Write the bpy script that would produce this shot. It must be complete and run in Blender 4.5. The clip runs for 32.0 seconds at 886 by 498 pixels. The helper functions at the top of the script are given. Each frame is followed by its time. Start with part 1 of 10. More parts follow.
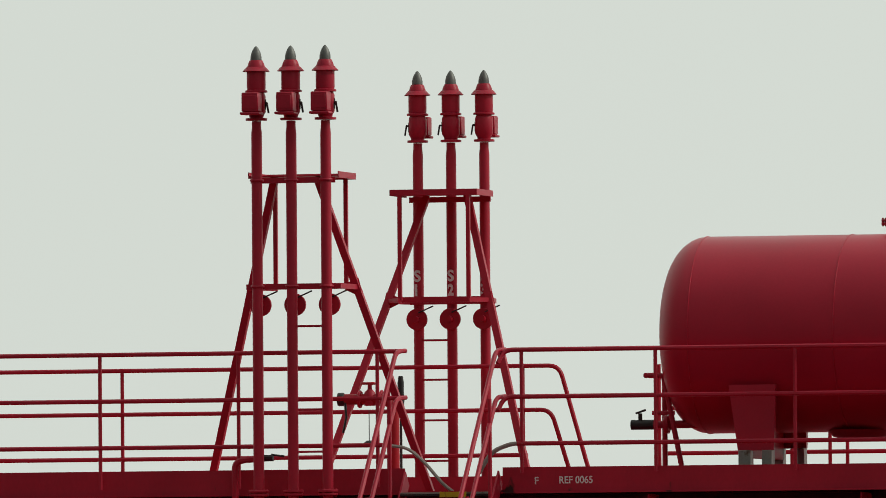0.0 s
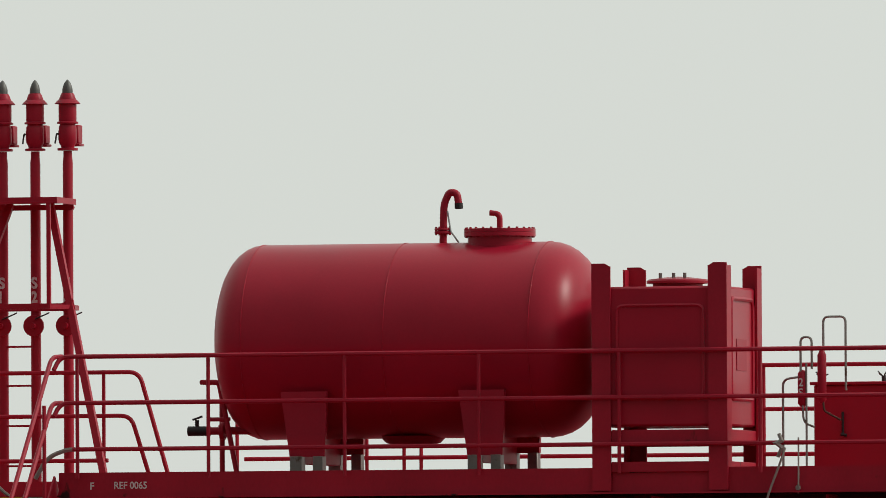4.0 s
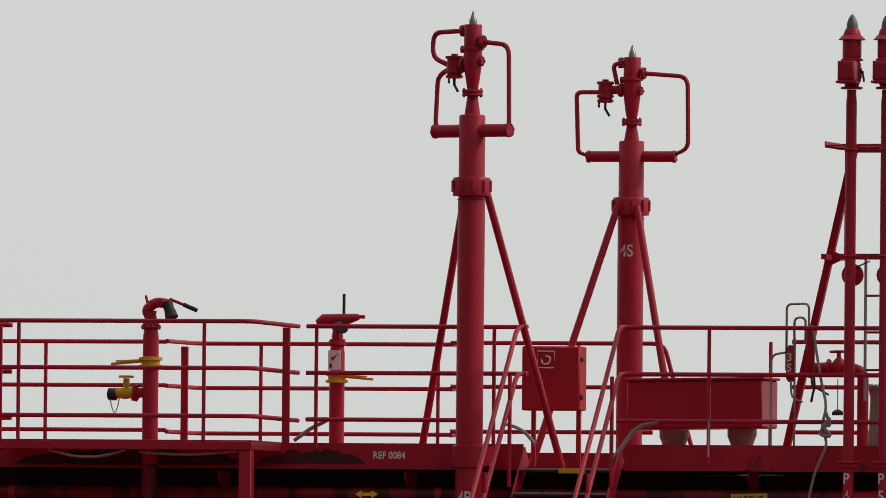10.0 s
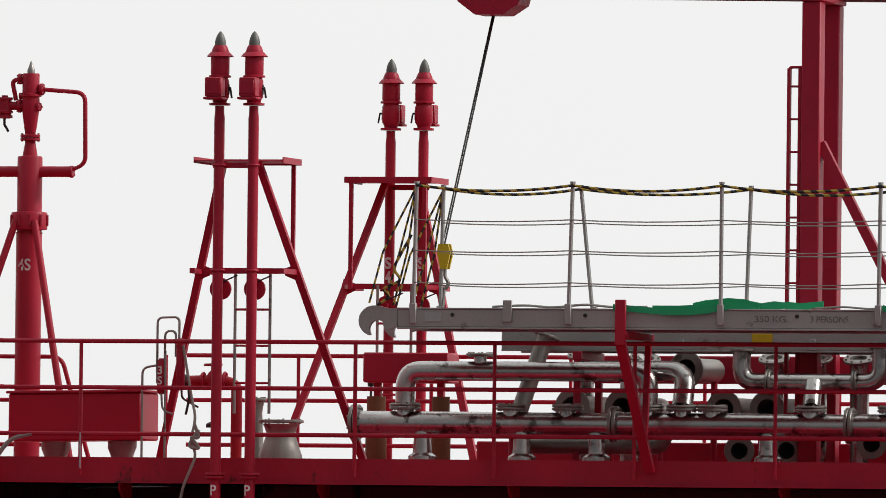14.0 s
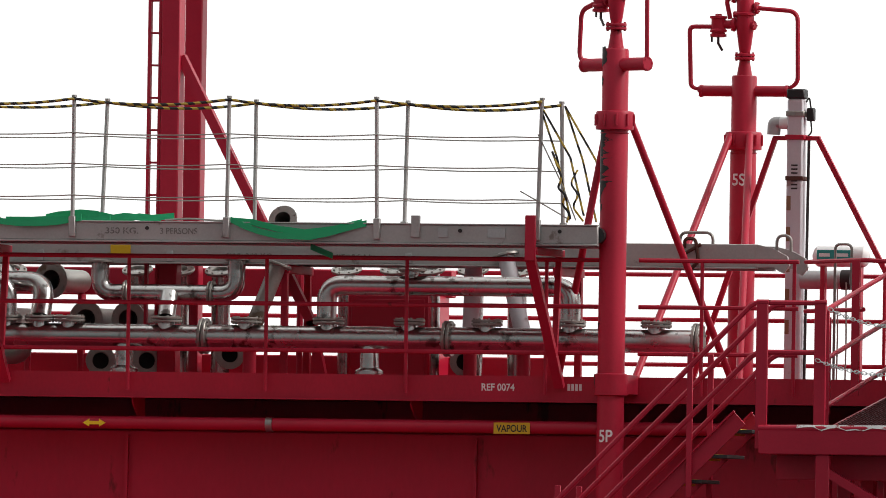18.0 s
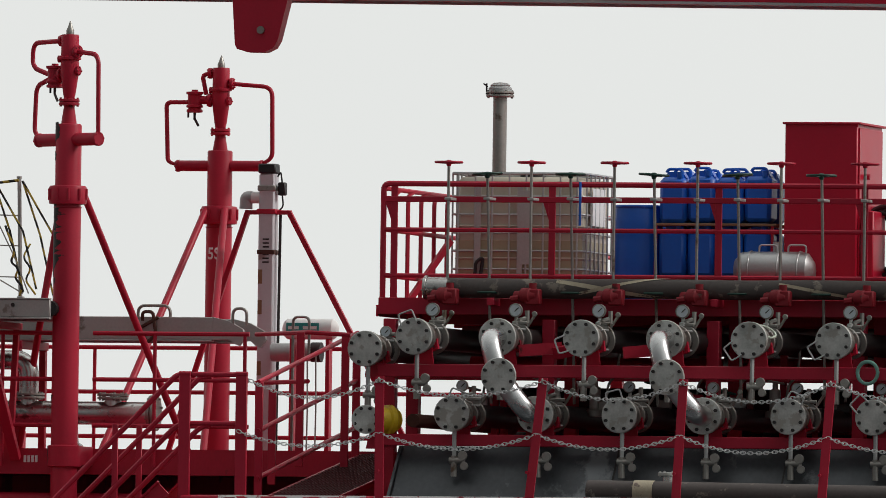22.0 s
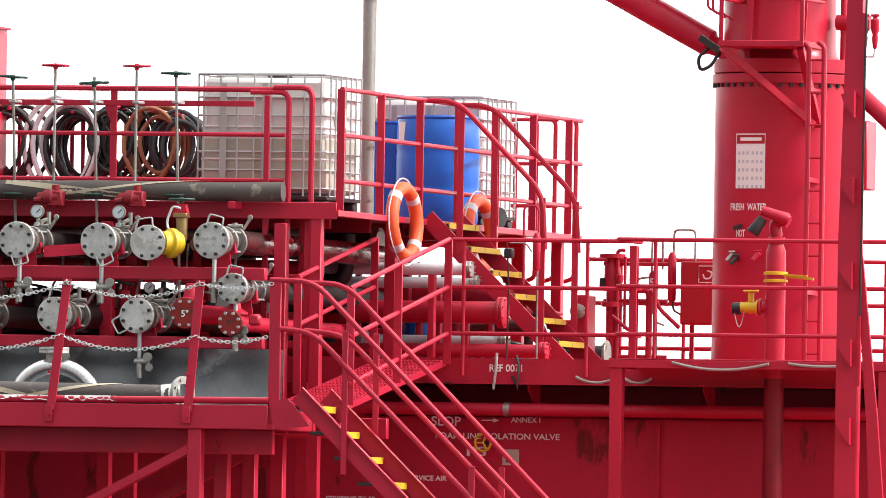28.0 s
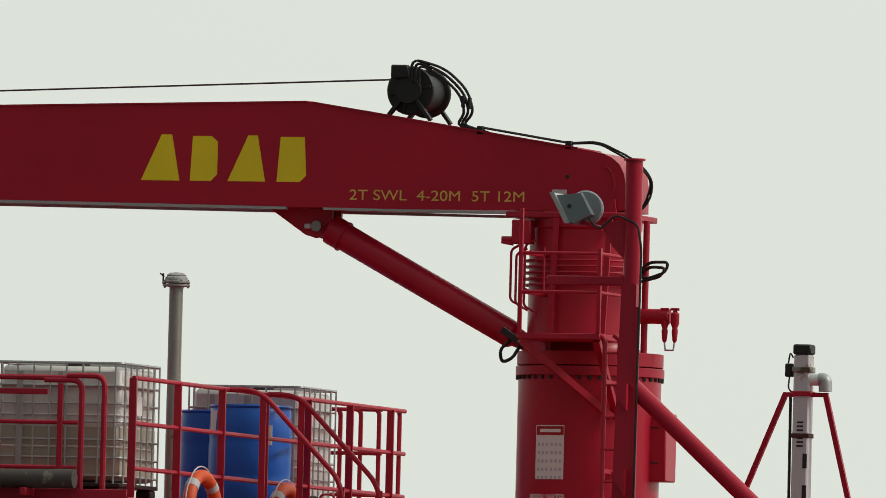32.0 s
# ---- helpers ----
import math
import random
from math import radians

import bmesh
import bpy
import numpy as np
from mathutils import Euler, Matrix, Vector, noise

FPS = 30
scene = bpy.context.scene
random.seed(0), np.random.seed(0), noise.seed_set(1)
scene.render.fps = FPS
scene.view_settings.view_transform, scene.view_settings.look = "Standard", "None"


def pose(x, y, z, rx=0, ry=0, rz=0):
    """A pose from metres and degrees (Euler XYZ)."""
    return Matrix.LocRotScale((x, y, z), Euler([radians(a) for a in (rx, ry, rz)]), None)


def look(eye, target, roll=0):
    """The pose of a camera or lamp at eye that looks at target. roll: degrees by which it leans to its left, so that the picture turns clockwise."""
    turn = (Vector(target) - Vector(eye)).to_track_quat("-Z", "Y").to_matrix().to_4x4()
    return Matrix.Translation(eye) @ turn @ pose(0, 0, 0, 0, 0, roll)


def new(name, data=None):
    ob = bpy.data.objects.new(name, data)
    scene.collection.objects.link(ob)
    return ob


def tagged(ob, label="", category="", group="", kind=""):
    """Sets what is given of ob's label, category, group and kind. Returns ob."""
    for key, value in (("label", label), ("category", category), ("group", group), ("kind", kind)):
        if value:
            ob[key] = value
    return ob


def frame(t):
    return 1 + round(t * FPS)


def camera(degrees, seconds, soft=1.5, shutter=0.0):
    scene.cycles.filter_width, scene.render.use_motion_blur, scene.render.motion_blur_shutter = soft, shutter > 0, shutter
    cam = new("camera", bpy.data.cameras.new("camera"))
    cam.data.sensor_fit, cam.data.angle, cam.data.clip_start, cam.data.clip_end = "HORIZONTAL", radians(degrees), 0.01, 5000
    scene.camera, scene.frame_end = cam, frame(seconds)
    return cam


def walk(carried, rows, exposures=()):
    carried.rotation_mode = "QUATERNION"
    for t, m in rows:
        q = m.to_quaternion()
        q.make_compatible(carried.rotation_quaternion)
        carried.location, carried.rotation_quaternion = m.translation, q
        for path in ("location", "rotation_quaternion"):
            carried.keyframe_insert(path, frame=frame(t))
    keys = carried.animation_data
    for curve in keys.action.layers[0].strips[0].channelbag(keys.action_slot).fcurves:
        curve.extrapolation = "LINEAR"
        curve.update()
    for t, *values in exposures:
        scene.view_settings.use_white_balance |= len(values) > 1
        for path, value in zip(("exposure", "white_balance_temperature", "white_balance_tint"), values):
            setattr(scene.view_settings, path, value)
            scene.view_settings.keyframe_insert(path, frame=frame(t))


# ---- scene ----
cam = camera(3.3321, 32.0, soft=0.6)
PATH = [
    (0, pose(33.290, -129.416, -2.058, 91.7081, 0, 13.8942) @ pose(0, 0, 0, 0, 0, -0.4202)),
    (0.5, pose(34.048, -129.421, -2.055, 91.6679, 0, 14.1511) @ pose(0, 0, 0, 0, 0, -0.2723)),
    (1, pose(34.806, -129.427, -2.052, 91.6705, 0, 14.3722) @ pose(0, 0, 0, 0, 0, 0.0229)),
    (1.5, pose(35.564, -129.432, -2.049, 91.6791, 0, 14.5877) @ pose(0, 0, 0, 0, 0, -0.0744)),
    (2, pose(36.322, -129.437, -2.046, 91.6648, 0, 14.6460) @ pose(0, 0, 0, 0, 0, -0.1723)),
    (2.5, pose(37.079, -129.443, -2.043, 91.6759, 0, 14.6909) @ pose(0, 0, 0, 0, 0, -0.1803)),
    (4.5, pose(40.081, -129.466, -2.036, 91.7103, 0, 14.7188) @ pose(0, 0, 0, 0, 0, -0.3221)),
    (5, pose(40.827, -129.473, -2.035, 91.7229, 0, 14.7220) @ pose(0, 0, 0, 0, 0, -0.2580)),
    (5.5, pose(41.572, -129.479, -2.034, 91.6754, 0, 14.6561) @ pose(0, 0, 0, 0, 0, -0.0375)),
    (6, pose(42.317, -129.486, -2.034, 91.6402, 0, 14.6495) @ pose(0, 0, 0, 0, 0, 0.1523)),
    (6.5, pose(43.062, -129.494, -2.033, 91.4249, 0, 14.5487) @ pose(0, 0, 0, 0, 0, 0.0852)),
    (7, pose(43.806, -129.501, -2.033, 91.2066, 0, 14.4423) @ pose(0, 0, 0, 0, 0, -0.0303)),
    (7.5, pose(44.551, -129.509, -2.033, 91.2054, 0, 14.4185) @ pose(0, 0, 0, 0, 0, -0.0004)),
    (8, pose(45.297, -129.517, -2.033, 91.2211, 0, 14.3825) @ pose(0, 0, 0, 0, 0, 0.1869)),
    (8.5, pose(46.042, -129.525, -2.034, 91.2711, 0, 14.3591) @ pose(0, 0, 0, 0, 0, 0.3771)),
    (9, pose(46.788, -129.534, -2.034, 91.4170, 0, 14.3840) @ pose(0, 0, 0, 0, 0, 0.5970)),
    (9.5, pose(47.535, -129.542, -2.035, 91.5230, 0, 14.4549) @ pose(0, 0, 0, 0, 0, 0.7079)),
    (10, pose(48.282, -129.551, -2.036, 91.6033, 0, 14.5604) @ pose(0, 0, 0, 0, 0, 0.5554)),
    (10.5, pose(49.030, -129.560, -2.037, 91.6225, 0, 14.6238) @ pose(0, 0, 0, 0, 0, 0.4279)),
    (11, pose(49.779, -129.570, -2.039, 91.6378, 0, 14.6184) @ pose(0, 0, 0, 0, 0, 0.5135)),
    (11.5, pose(50.528, -129.580, -2.040, 91.6701, 0, 14.6282) @ pose(0, 0, 0, 0, 0, 0.7136)),
    (12, pose(51.277, -129.590, -2.042, 91.6711, 0, 14.6148) @ pose(0, 0, 0, 0, 0, 0.9743)),
    (12.5, pose(52.026, -129.600, -2.044, 91.6595, 0, 14.6475) @ pose(0, 0, 0, 0, 0, 0.8030)),
    (13, pose(52.775, -129.610, -2.046, 91.6356, 0, 14.6427) @ pose(0, 0, 0, 0, 0, 0.6323)),
    (13.5, pose(53.524, -129.621, -2.048, 91.6850, 0, 14.6602) @ pose(0, 0, 0, 0, 0, 0.6715)),
    (15.5, pose(56.517, -129.663, -2.057, 91.2888, 0, 14.6621) @ pose(0, 0, 0, 0, 0, 0.4598)),
    (16, pose(57.265, -129.674, -2.059, 91.1168, 0, 14.5981) @ pose(0, 0, 0, 0, 0, 0.3425)),
    (16.5, pose(58.013, -129.685, -2.061, 91.1565, 0, 14.6136) @ pose(0, 0, 0, 0, 0, 0.5223)),
    (17, pose(58.761, -129.697, -2.064, 91.1822, 0, 14.6175) @ pose(0, 0, 0, 0, 0, 0.7252)),
    (17.5, pose(59.509, -129.708, -2.066, 91.2205, 0, 14.6666) @ pose(0, 0, 0, 0, 0, 0.8440)),
    (18, pose(60.257, -129.719, -2.069, 91.3585, 0, 14.6971) @ pose(0, 0, 0, 0, 0, 0.8832)),
    (18.5, pose(61.004, -129.730, -2.072, 91.5850, 0, 14.8888) @ pose(0, 0, 0, 0, 0, 0.9478)),
    (19, pose(61.751, -129.742, -2.075, 91.6161, 0, 14.9215) @ pose(0, 0, 0, 0, 0, 0.9955)),
    (19.5, pose(62.497, -129.753, -2.079, 91.5993, 0, 14.9452) @ pose(0, 0, 0, 0, 0, 1.0569)),
    (20, pose(63.243, -129.765, -2.082, 91.6182, 0, 14.9850) @ pose(0, 0, 0, 0, 0, 1.4078)),
    (20.5, pose(63.988, -129.776, -2.086, 91.6380, 0, 15.0549) @ pose(0, 0, 0, 0, 0, 1.1954)),
    (21, pose(64.733, -129.787, -2.089, 91.6877, 0, 15.0670) @ pose(0, 0, 0, 0, 0, 0.9623)),
    (21.5, pose(65.478, -129.798, -2.093, 91.7301, 0, 15.0934) @ pose(0, 0, 0, 0, 0, 0.6832)),
    (22, pose(66.223, -129.809, -2.096, 91.6576, 0, 15.0919) @ pose(0, 0, 0, 0, 0, 0.8104)),
    (22.5, pose(66.971, -129.820, -2.100, 91.4790, 0, 15.1222) @ pose(0, 0, 0, 0, 0, 1.0575)),
    (23, pose(67.720, -129.831, -2.102, 91.2294, 0, 15.1142) @ pose(0, 0, 0, 0, 0, 0.7759)),
    (23.5, pose(68.470, -129.842, -2.105, 91.1635, 0, 15.1634) @ pose(0, 0, 0, 0, 0, 0.8147)),
    (24, pose(69.218, -129.853, -2.106, 91.2333, 0, 15.1983) @ pose(0, 0, 0, 0, 0, 1.0070)),
    (24.5, pose(69.965, -129.863, -2.107, 91.2460, 0, 15.2732) @ pose(0, 0, 0, 0, 0, 1.0396)),
    (26.5, pose(72.919, -129.895, -2.094, 91.1930, 0, 15.4643) @ pose(0, 0, 0, 0, 0, 1.0739)),
    (27, pose(73.650, -129.901, -2.087, 91.2714, 0, 15.4462) @ pose(0, 0, 0, 0, 0, 1.0213)),
    (27.5, pose(74.380, -129.906, -2.080, 91.3033, 0, 15.4656) @ pose(0, 0, 0, 0, 0, 0.7524)),
    (28, pose(75.108, -129.911, -2.071, 91.2891, 0, 15.4270) @ pose(0, 0, 0, 0, 0, 0.9670)),
    (28.5, pose(75.834, -129.916, -2.063, 91.2358, 0, 15.4572) @ pose(0, 0, 0, 0, 0, 1.1549)),
    (29, pose(76.559, -129.921, -2.054, 91.3581, 0, 15.4209) @ pose(0, 0, 0, 0, 0, 1.1581)),
    (29.5, pose(77.283, -129.925, -2.044, 91.6061, 0, 15.4481) @ pose(0, 0, 0, 0, 0, 1.4074)),
    (30, pose(78.007, -129.930, -2.035, 91.7297, 0, 15.8023) @ pose(0, 0, 0, 0, 0, 1.5561)),
    (30.5, pose(78.731, -129.934, -2.025, 92.0659, 0, 16.2085) @ pose(0, 0, 0, 0, 0, 1.7927)),
    (31, pose(79.455, -129.939, -2.016, 92.2585, 0, 16.5851) @ pose(0, 0, 0, 0, 0, 1.9664)),
    (31.5, pose(80.180, -129.943, -2.007, 92.2984, 0, 16.7763) @ pose(0, 0, 0, 0, 0, 1.7167)),
    (32, pose(80.904, -129.948, -1.997, 92.3433, 0, 17.0340) @ pose(0, 0, 0, 0, 0, 1.5032)),
]
walk(cam, PATH, [(0.0, -0.24, 6600, 1), (3.0, -0.22, 6600, 3), (5.0, -0.26, 6600, 5), (6.0, -0.22, 6600, 4), (8.0, -0.16, 6580, 4), (10.0, -0.32, 6500, 9), (11.5, -0.2, 6500, 12), (13.0, -0.12, 6500, 13), (15.5, 0.6, 6500, 12), (17.0, 0.82, 6500, 13), (18.0, 0.53, 6500, 12), (19.0, 0.1, 6500, 10), (22.4, -0.03, 6500, 10),
                 (22.8, 0.35, 6450, 11), (23.0, 1.12, 6430, 12), (23.3, 1.55, 6400, 13), (24.0, 2.38, 6300, 15), (24.5, 2.4, 6300, 15), (27.0, 2.28, 6350, 14), (28.0, 1.72, 6450, 11), (28.5, 1.3, 6500, 9), (29.0, 0.92, 6550, 8), (29.6, 0.25, 6650, 5), (30.2, 0.0, 6700, 2), (32.0, -0.1, 6700, 2)])

# ---- world, sun and exposure ----
world = bpy.data.worlds.new("overcast_sky")
scene.world = world
world.use_nodes = True
wn, wl = world.node_tree.nodes, world.node_tree.links
sky = wn.new("ShaderNodeTexSky")
sky.sky_type, sky.sun_disc = "NISHITA", False
sky.sun_elevation, sky.sun_rotation, sky.dust_density = radians(37), radians(78), 6.0
grey = wn.new("ShaderNodeHueSaturation")
grey.inputs["Saturation"].default_value = 0.10
grey.inputs["Value"].default_value = 0.05
wl.new(sky.outputs[0], grey.inputs["Color"])
cloud = wn.new("ShaderNodeMixRGB")
cloud.inputs[0].default_value = 0.9
wl.new(grey.outputs[0], cloud.inputs[1])
# the overcast is brightest round the veiled sun and dims smoothly away from it
way = wn.new("ShaderNodeTexCoord")
dot = wn.new("ShaderNodeVectorMath")
dot.operation = "DOT_PRODUCT"
dot.inputs[1].default_value = Vector((0.35, 0.80, 0.48)).normalized()
wl.new(way.outputs["Generated"], dot.inputs[0])
glow = wn.new("ShaderNodeValToRGB")
glow.color_ramp.interpolation = "EASE"
e = glow.color_ramp.elements
e[0].position, e[0].color = 0.02, (0.17, 0.18, 0.18, 1)
e[1].position, e[1].color = 0.98, (0.92, 0.94, 0.92, 1)
span = wn.new("ShaderNodeMapRange")
span.inputs["From Min"].default_value, span.inputs["From Max"].default_value = -1.0, 1.0
wl.new(dot.outputs["Value"], span.inputs[0])
wl.new(span.outputs[0], glow.inputs[0])
wl.new(glow.outputs[0], cloud.inputs[2])
wl.new(cloud.outputs[0], wn["Background"].inputs[0])
wn["Background"].inputs[1].default_value = 1.0
sun = new("sun", bpy.data.lights.new("sun", "SUN"))
sun.data.energy, sun.data.angle, sun.data.color = 1.5, radians(14), (1.0, 0.96, 0.91)
sun.matrix_basis = look((40, 8, 31), (0, 0, 0))

# ---- mesh helpers ----


def ramp(x, a, b):
    return min(1.0, max(0.0, (x - a) / (b - a)))


def datum(p):
    """The part of the ship aft of the second vent mast is drawn from a datum of its own."""
    return (p[0] + 0.055 * ramp(p[0], 18.9, 19.7), p[1], p[2] + 0.045 * ramp(p[0], 16.5, 18.0))


def vec(p):
    return Vector(p)


class Shape:
    """Collects the faces of one mesh."""

    def __init__(self):
        self.v, self.f, self.s, self.bolts = [], [], [], []

    def add(self, vs, fs, smooth=False):
        k = len(self.v)
        self.v += [tuple(p) for p in vs]
        self.f += [tuple(i + k for i in f) for f in fs]
        self.s += [smooth] * len(fs)
        return self

    def box(self, lo, hi, c=0.004):
        lo, hi = [min(a, b) for a, b in zip(lo, hi)], [max(a, b) for a, b in zip(lo, hi)]
        c = min(c, 0.3 * min(hi[i] - lo[i] for i in range(3)))
        vs, idx = [], {}
        for sx in (0, 1):
            for sy in (0, 1):
                for sz in (0, 1):
                    s = (sx, sy, sz)
                    for a in range(3):
                        idx[s, a] = len(vs)
                        vs.append([(hi[i] if s[i] else lo[i]) + (0 if i == a else (-c if s[i] else c)) for i in range(3)])
        fs = []
        for a in range(3):
            b, d = (a + 1) % 3, (a + 2) % 3
            for side in (0, 1):
                quad = []
                for u, w in ((0, 0), (1, 0), (1, 1), (0, 1)):
                    s = [0, 0, 0]
                    s[a], s[b], s[d] = side, u, w
                    quad.append(idx[tuple(s), a])
                fs.append(quad)
            for u in (0, 1):
                for w in (0, 1):
                    s0, s1 = [0, 0, 0], [0, 0, 0]
                    s0[b] = s1[b] = u
                    s0[d] = s1[d] = w
                    s1[a] = 1
                    s0, s1 = tuple(s0), tuple(s1)
                    fs.append([idx[s0, b], idx[s1, b], idx[s1, d], idx[s0, d]])
        for sx in (0, 1):
            for sy in (0, 1):
                for sz in (0, 1):
                    fs.append([idx[(sx, sy, sz), a] for a in range(3)])
        return self.add(vs, fs)

    def tube(self, pts, r, n=8, closed=False, cap=True):
        pts = [vec(p) for p in pts]
        m = len(pts)
        rs = r if isinstance(r, (list, tuple)) else [r] * m
        vs, fs, ref = [], [], None
        for i, p in enumerate(pts):
            a = pts[i - 1] if i or closed else p
            b = pts[(i + 1) % m] if i < m - 1 or closed else p
            d1 = (p - a).normalized() if (p - a).length > 1e-9 else (b - p).normalized()
            d2 = (b - p).normalized() if (b - p).length > 1e-9 else d1
            d = (d1 + d2).normalized() if (d1 + d2).length > 1e-6 else d1
            if ref is None:
                ref = Vector((0, 0, 1)) if abs(d.z) < 0.9 else Vector((1, 0, 0))
            u = (ref - d * ref.dot(d)).normalized()
            w = d.cross(u)
            ref = u
            k = 1 / max(0.5, d.dot(d2))
            for j in range(n):
                t = 2 * math.pi * (j + 0.5) / n
                vs.append(p + (u * math.cos(t) + w * math.sin(t)) * rs[i] * (k if 0 < i < m - 1 else 1))
        for i in range(m if closed else m - 1):
            for j in range(n):
                a, b = i * n, ((i + 1) % m) * n
                fs.append([a + j, a + (j + 1) % n, b + (j + 1) % n, b + j])
        self.add(vs, fs, True)
        if cap and not closed:
            k = len(self.v) - m * n
            self.f += [tuple(range(k, k + n)), tuple(range(k + (m - 1) * n, k + m * n))]
            self.s += [False, False]
        return self

    def cyl(self, p, q, r, n=12, r2=None):
        return self.tube([p, q], [r, r if r2 is None else r2], n)

    def lathe(self, o, axis, prof, n=16):
        """prof: (radius, height along axis from o)."""
        o, d = vec(o), vec(axis).normalized()
        u = d.orthogonal().normalized()
        w = d.cross(u)
        vs, fs = [], []
        for r, h in prof:
            for j in range(n):
                t = 2 * math.pi * (j + 0.5) / n
                vs.append(o + d * h + (u * math.cos(t) + w * math.sin(t)) * max(r, 1e-4))
        for i in range(len(prof) - 1):
            for j in range(n):
                fs.append([i * n + j, i * n + (j + 1) % n, (i + 1) * n + (j + 1) % n, (i + 1) * n + j])
        self.add(vs, fs, True)
        k = len(self.v) - len(prof) * n
        self.f += [tuple(range(k, k + n)), tuple(range(k + (len(prof) - 1) * n, k + len(prof) * n))]
        self.s += [False, False]
        return self

    def bar(self, p, q, w, h, up=(0, 0, 1)):
        """A rectangular bar from p to q: w across, h along up."""
        p, q = vec(p), vec(q)
        d = (q - p).normalized()
        up = vec(up)
        if abs(d.dot(up)) > 0.98:
            up = Vector((0, 1, 0))
        a = d.cross(up).normalized()
        b = a.cross(d)
        vs = [o + a * (sx * w / 2) + b * (sz * h / 2) for o in (p, q) for sx, sz in ((-1, -1), (1, -1), (1, 1), (-1, 1))]
        return self.add(vs, [(0, 1, 2, 3), (4, 5, 6, 7), (0, 1, 5, 4), (1, 2, 6, 5), (2, 3, 7, 6), (3, 0, 4, 7)])

    def prism(self, pts, plane, a, b):
        """A polygon in the plane xz, yz or xy, drawn out from a to b along the third axis."""
        put = {"xz": lambda p, t: (p[0], t, p[1]), "yz": lambda p, t: (t, p[0], p[1]), "xy": lambda p, t: (p[0], p[1], t)}[plane]
        n = len(pts)
        vs = [put(p, t) for t in (a, b) for p in pts]
        fs = [tuple(range(n)), tuple(range(n, 2 * n))] + [(i, (i + 1) % n, n + (i + 1) % n, n + i) for i in range(n)]
        return self.add(vs, fs)

    def ring(self, o, axis, big, r, n=20, m=8, a0=0.0, a1=360.0):
        o, d = vec(o), vec(axis).normalized()
        u = Vector((0, 0, 1)) if abs(d.z) < 0.9 else Vector((1, 0, 0))
        u = (u - d * u.dot(d)).normalized()
        w = d.cross(u)
        full = abs(a1 - a0) >= 359.9
        k = n if full else n + 1
        pts = [o + (u * math.cos(t) + w * math.sin(t)) * big for t in [radians(a0 + (a1 - a0) * i / n) for i in range(k)]]
        return self.tube(pts, r, m, closed=full)

    def disc(self, o, axis, r, t, bolts=0, br=None, bs=0.012, hole=0.0, n=20):
        """A flange of radius r, from o on along axis by t, with bolts on both faces."""
        o, d = vec(o), vec(axis).normalized()
        c = min(0.004, t / 4)
        prof = [(r - c, 0), (r, c), (r, t - c), (r - c, t)]
        if hole:
            prof = [(hole, 0)] + prof + [(hole, t), (hole, 0)]
            u = d.orthogonal().normalized()
            w = d.cross(u)
            vs = [o + d * h + (u * math.cos(2 * math.pi * j / n) + w * math.sin(2 * math.pi * j / n)) * q for q, h in prof for j in range(n)]
            self.add(vs, [(i * n + j, i * n + (j + 1) % n, (i + 1) * n + (j + 1) % n, (i + 1) * n + j) for i in range(len(prof) - 1) for j in range(n)], True)
        else:
            self.lathe(o, d, prof, n)
        u = d.orthogonal().normalized()
        w = d.cross(u)
        for j in range(bolts):
            a = 2 * math.pi * (j + 0.5) / bolts
            p = o + (u * math.cos(a) + w * math.sin(a)) * (br or r * 0.8)
            self.bolts.append((p - d * bs, p + d * (t + bs), bs * 0.9))
        return self

    def mesh(self, name):
        me = bpy.data.meshes.new(name)
        me.from_pydata([datum(p) for p in self.v], [], self.f)
        me.polygons.foreach_set("use_smooth", self.s)
        bm = bmesh.new()
        bm.from_mesh(me)
        bmesh.ops.recalc_face_normals(bm, faces=bm.faces)
        bm.to_mesh(me)
        bm.free()
        me.set_sharp_from_angle(angle=radians(38))
        return me


def fillet(pts, rad, k=5):
    """A polyline with its corners rounded."""
    pts = [vec(p) for p in pts]
    out = [pts[0]]
    for a, p, b in zip(pts, pts[1:], pts[2:]):
        r = min(rad, (p - a).length * 0.49, (b - p).length * 0.49)
        s, e = p + (a - p).normalized() * r, p + (b - p).normalized() * r
        for i in range(k + 1):
            t = i / k
            out.append(s * (1 - t) ** 2 + p * 2 * t * (1 - t) + e * t * t)
    return out + [pts[-1]]


def sag(p, q, drop, n=10):
    p, q = vec(p), vec(q)
    return [p.lerp(q, i / n) - Vector((0, 0, drop * 4 * (i / n) * (1 - i / n))) for i in range(n + 1)]


def thing(name, base, label, category, group=""):
    ob = new(name)
    ob.empty_display_size = 0.1
    ob.location = base
    return tagged(ob, label, category, group)


def part(name, shape, material, parent, label=""):
    """One mesh, given in world places, under a thing or a part."""
    ob = new(name, shape.mesh(name))
    ob.data.materials.append(material)
    ob.parent = parent
    if parent.type == "EMPTY":
        ob.matrix_parent_inverse = Matrix.Translation(-parent.location)
    for p, q, r in shape.bolts:
        part("bolt", Shape().cyl(p, q, r, 6), material, ob if parent.type == "EMPTY" else parent)
    return tagged(ob, label)


def solo(name, shape, material, label, category, group="", kind=""):
    ob = new(name, shape.mesh(name))
    ob.data.materials.append(material)
    return tagged(ob, label, category, group, kind)


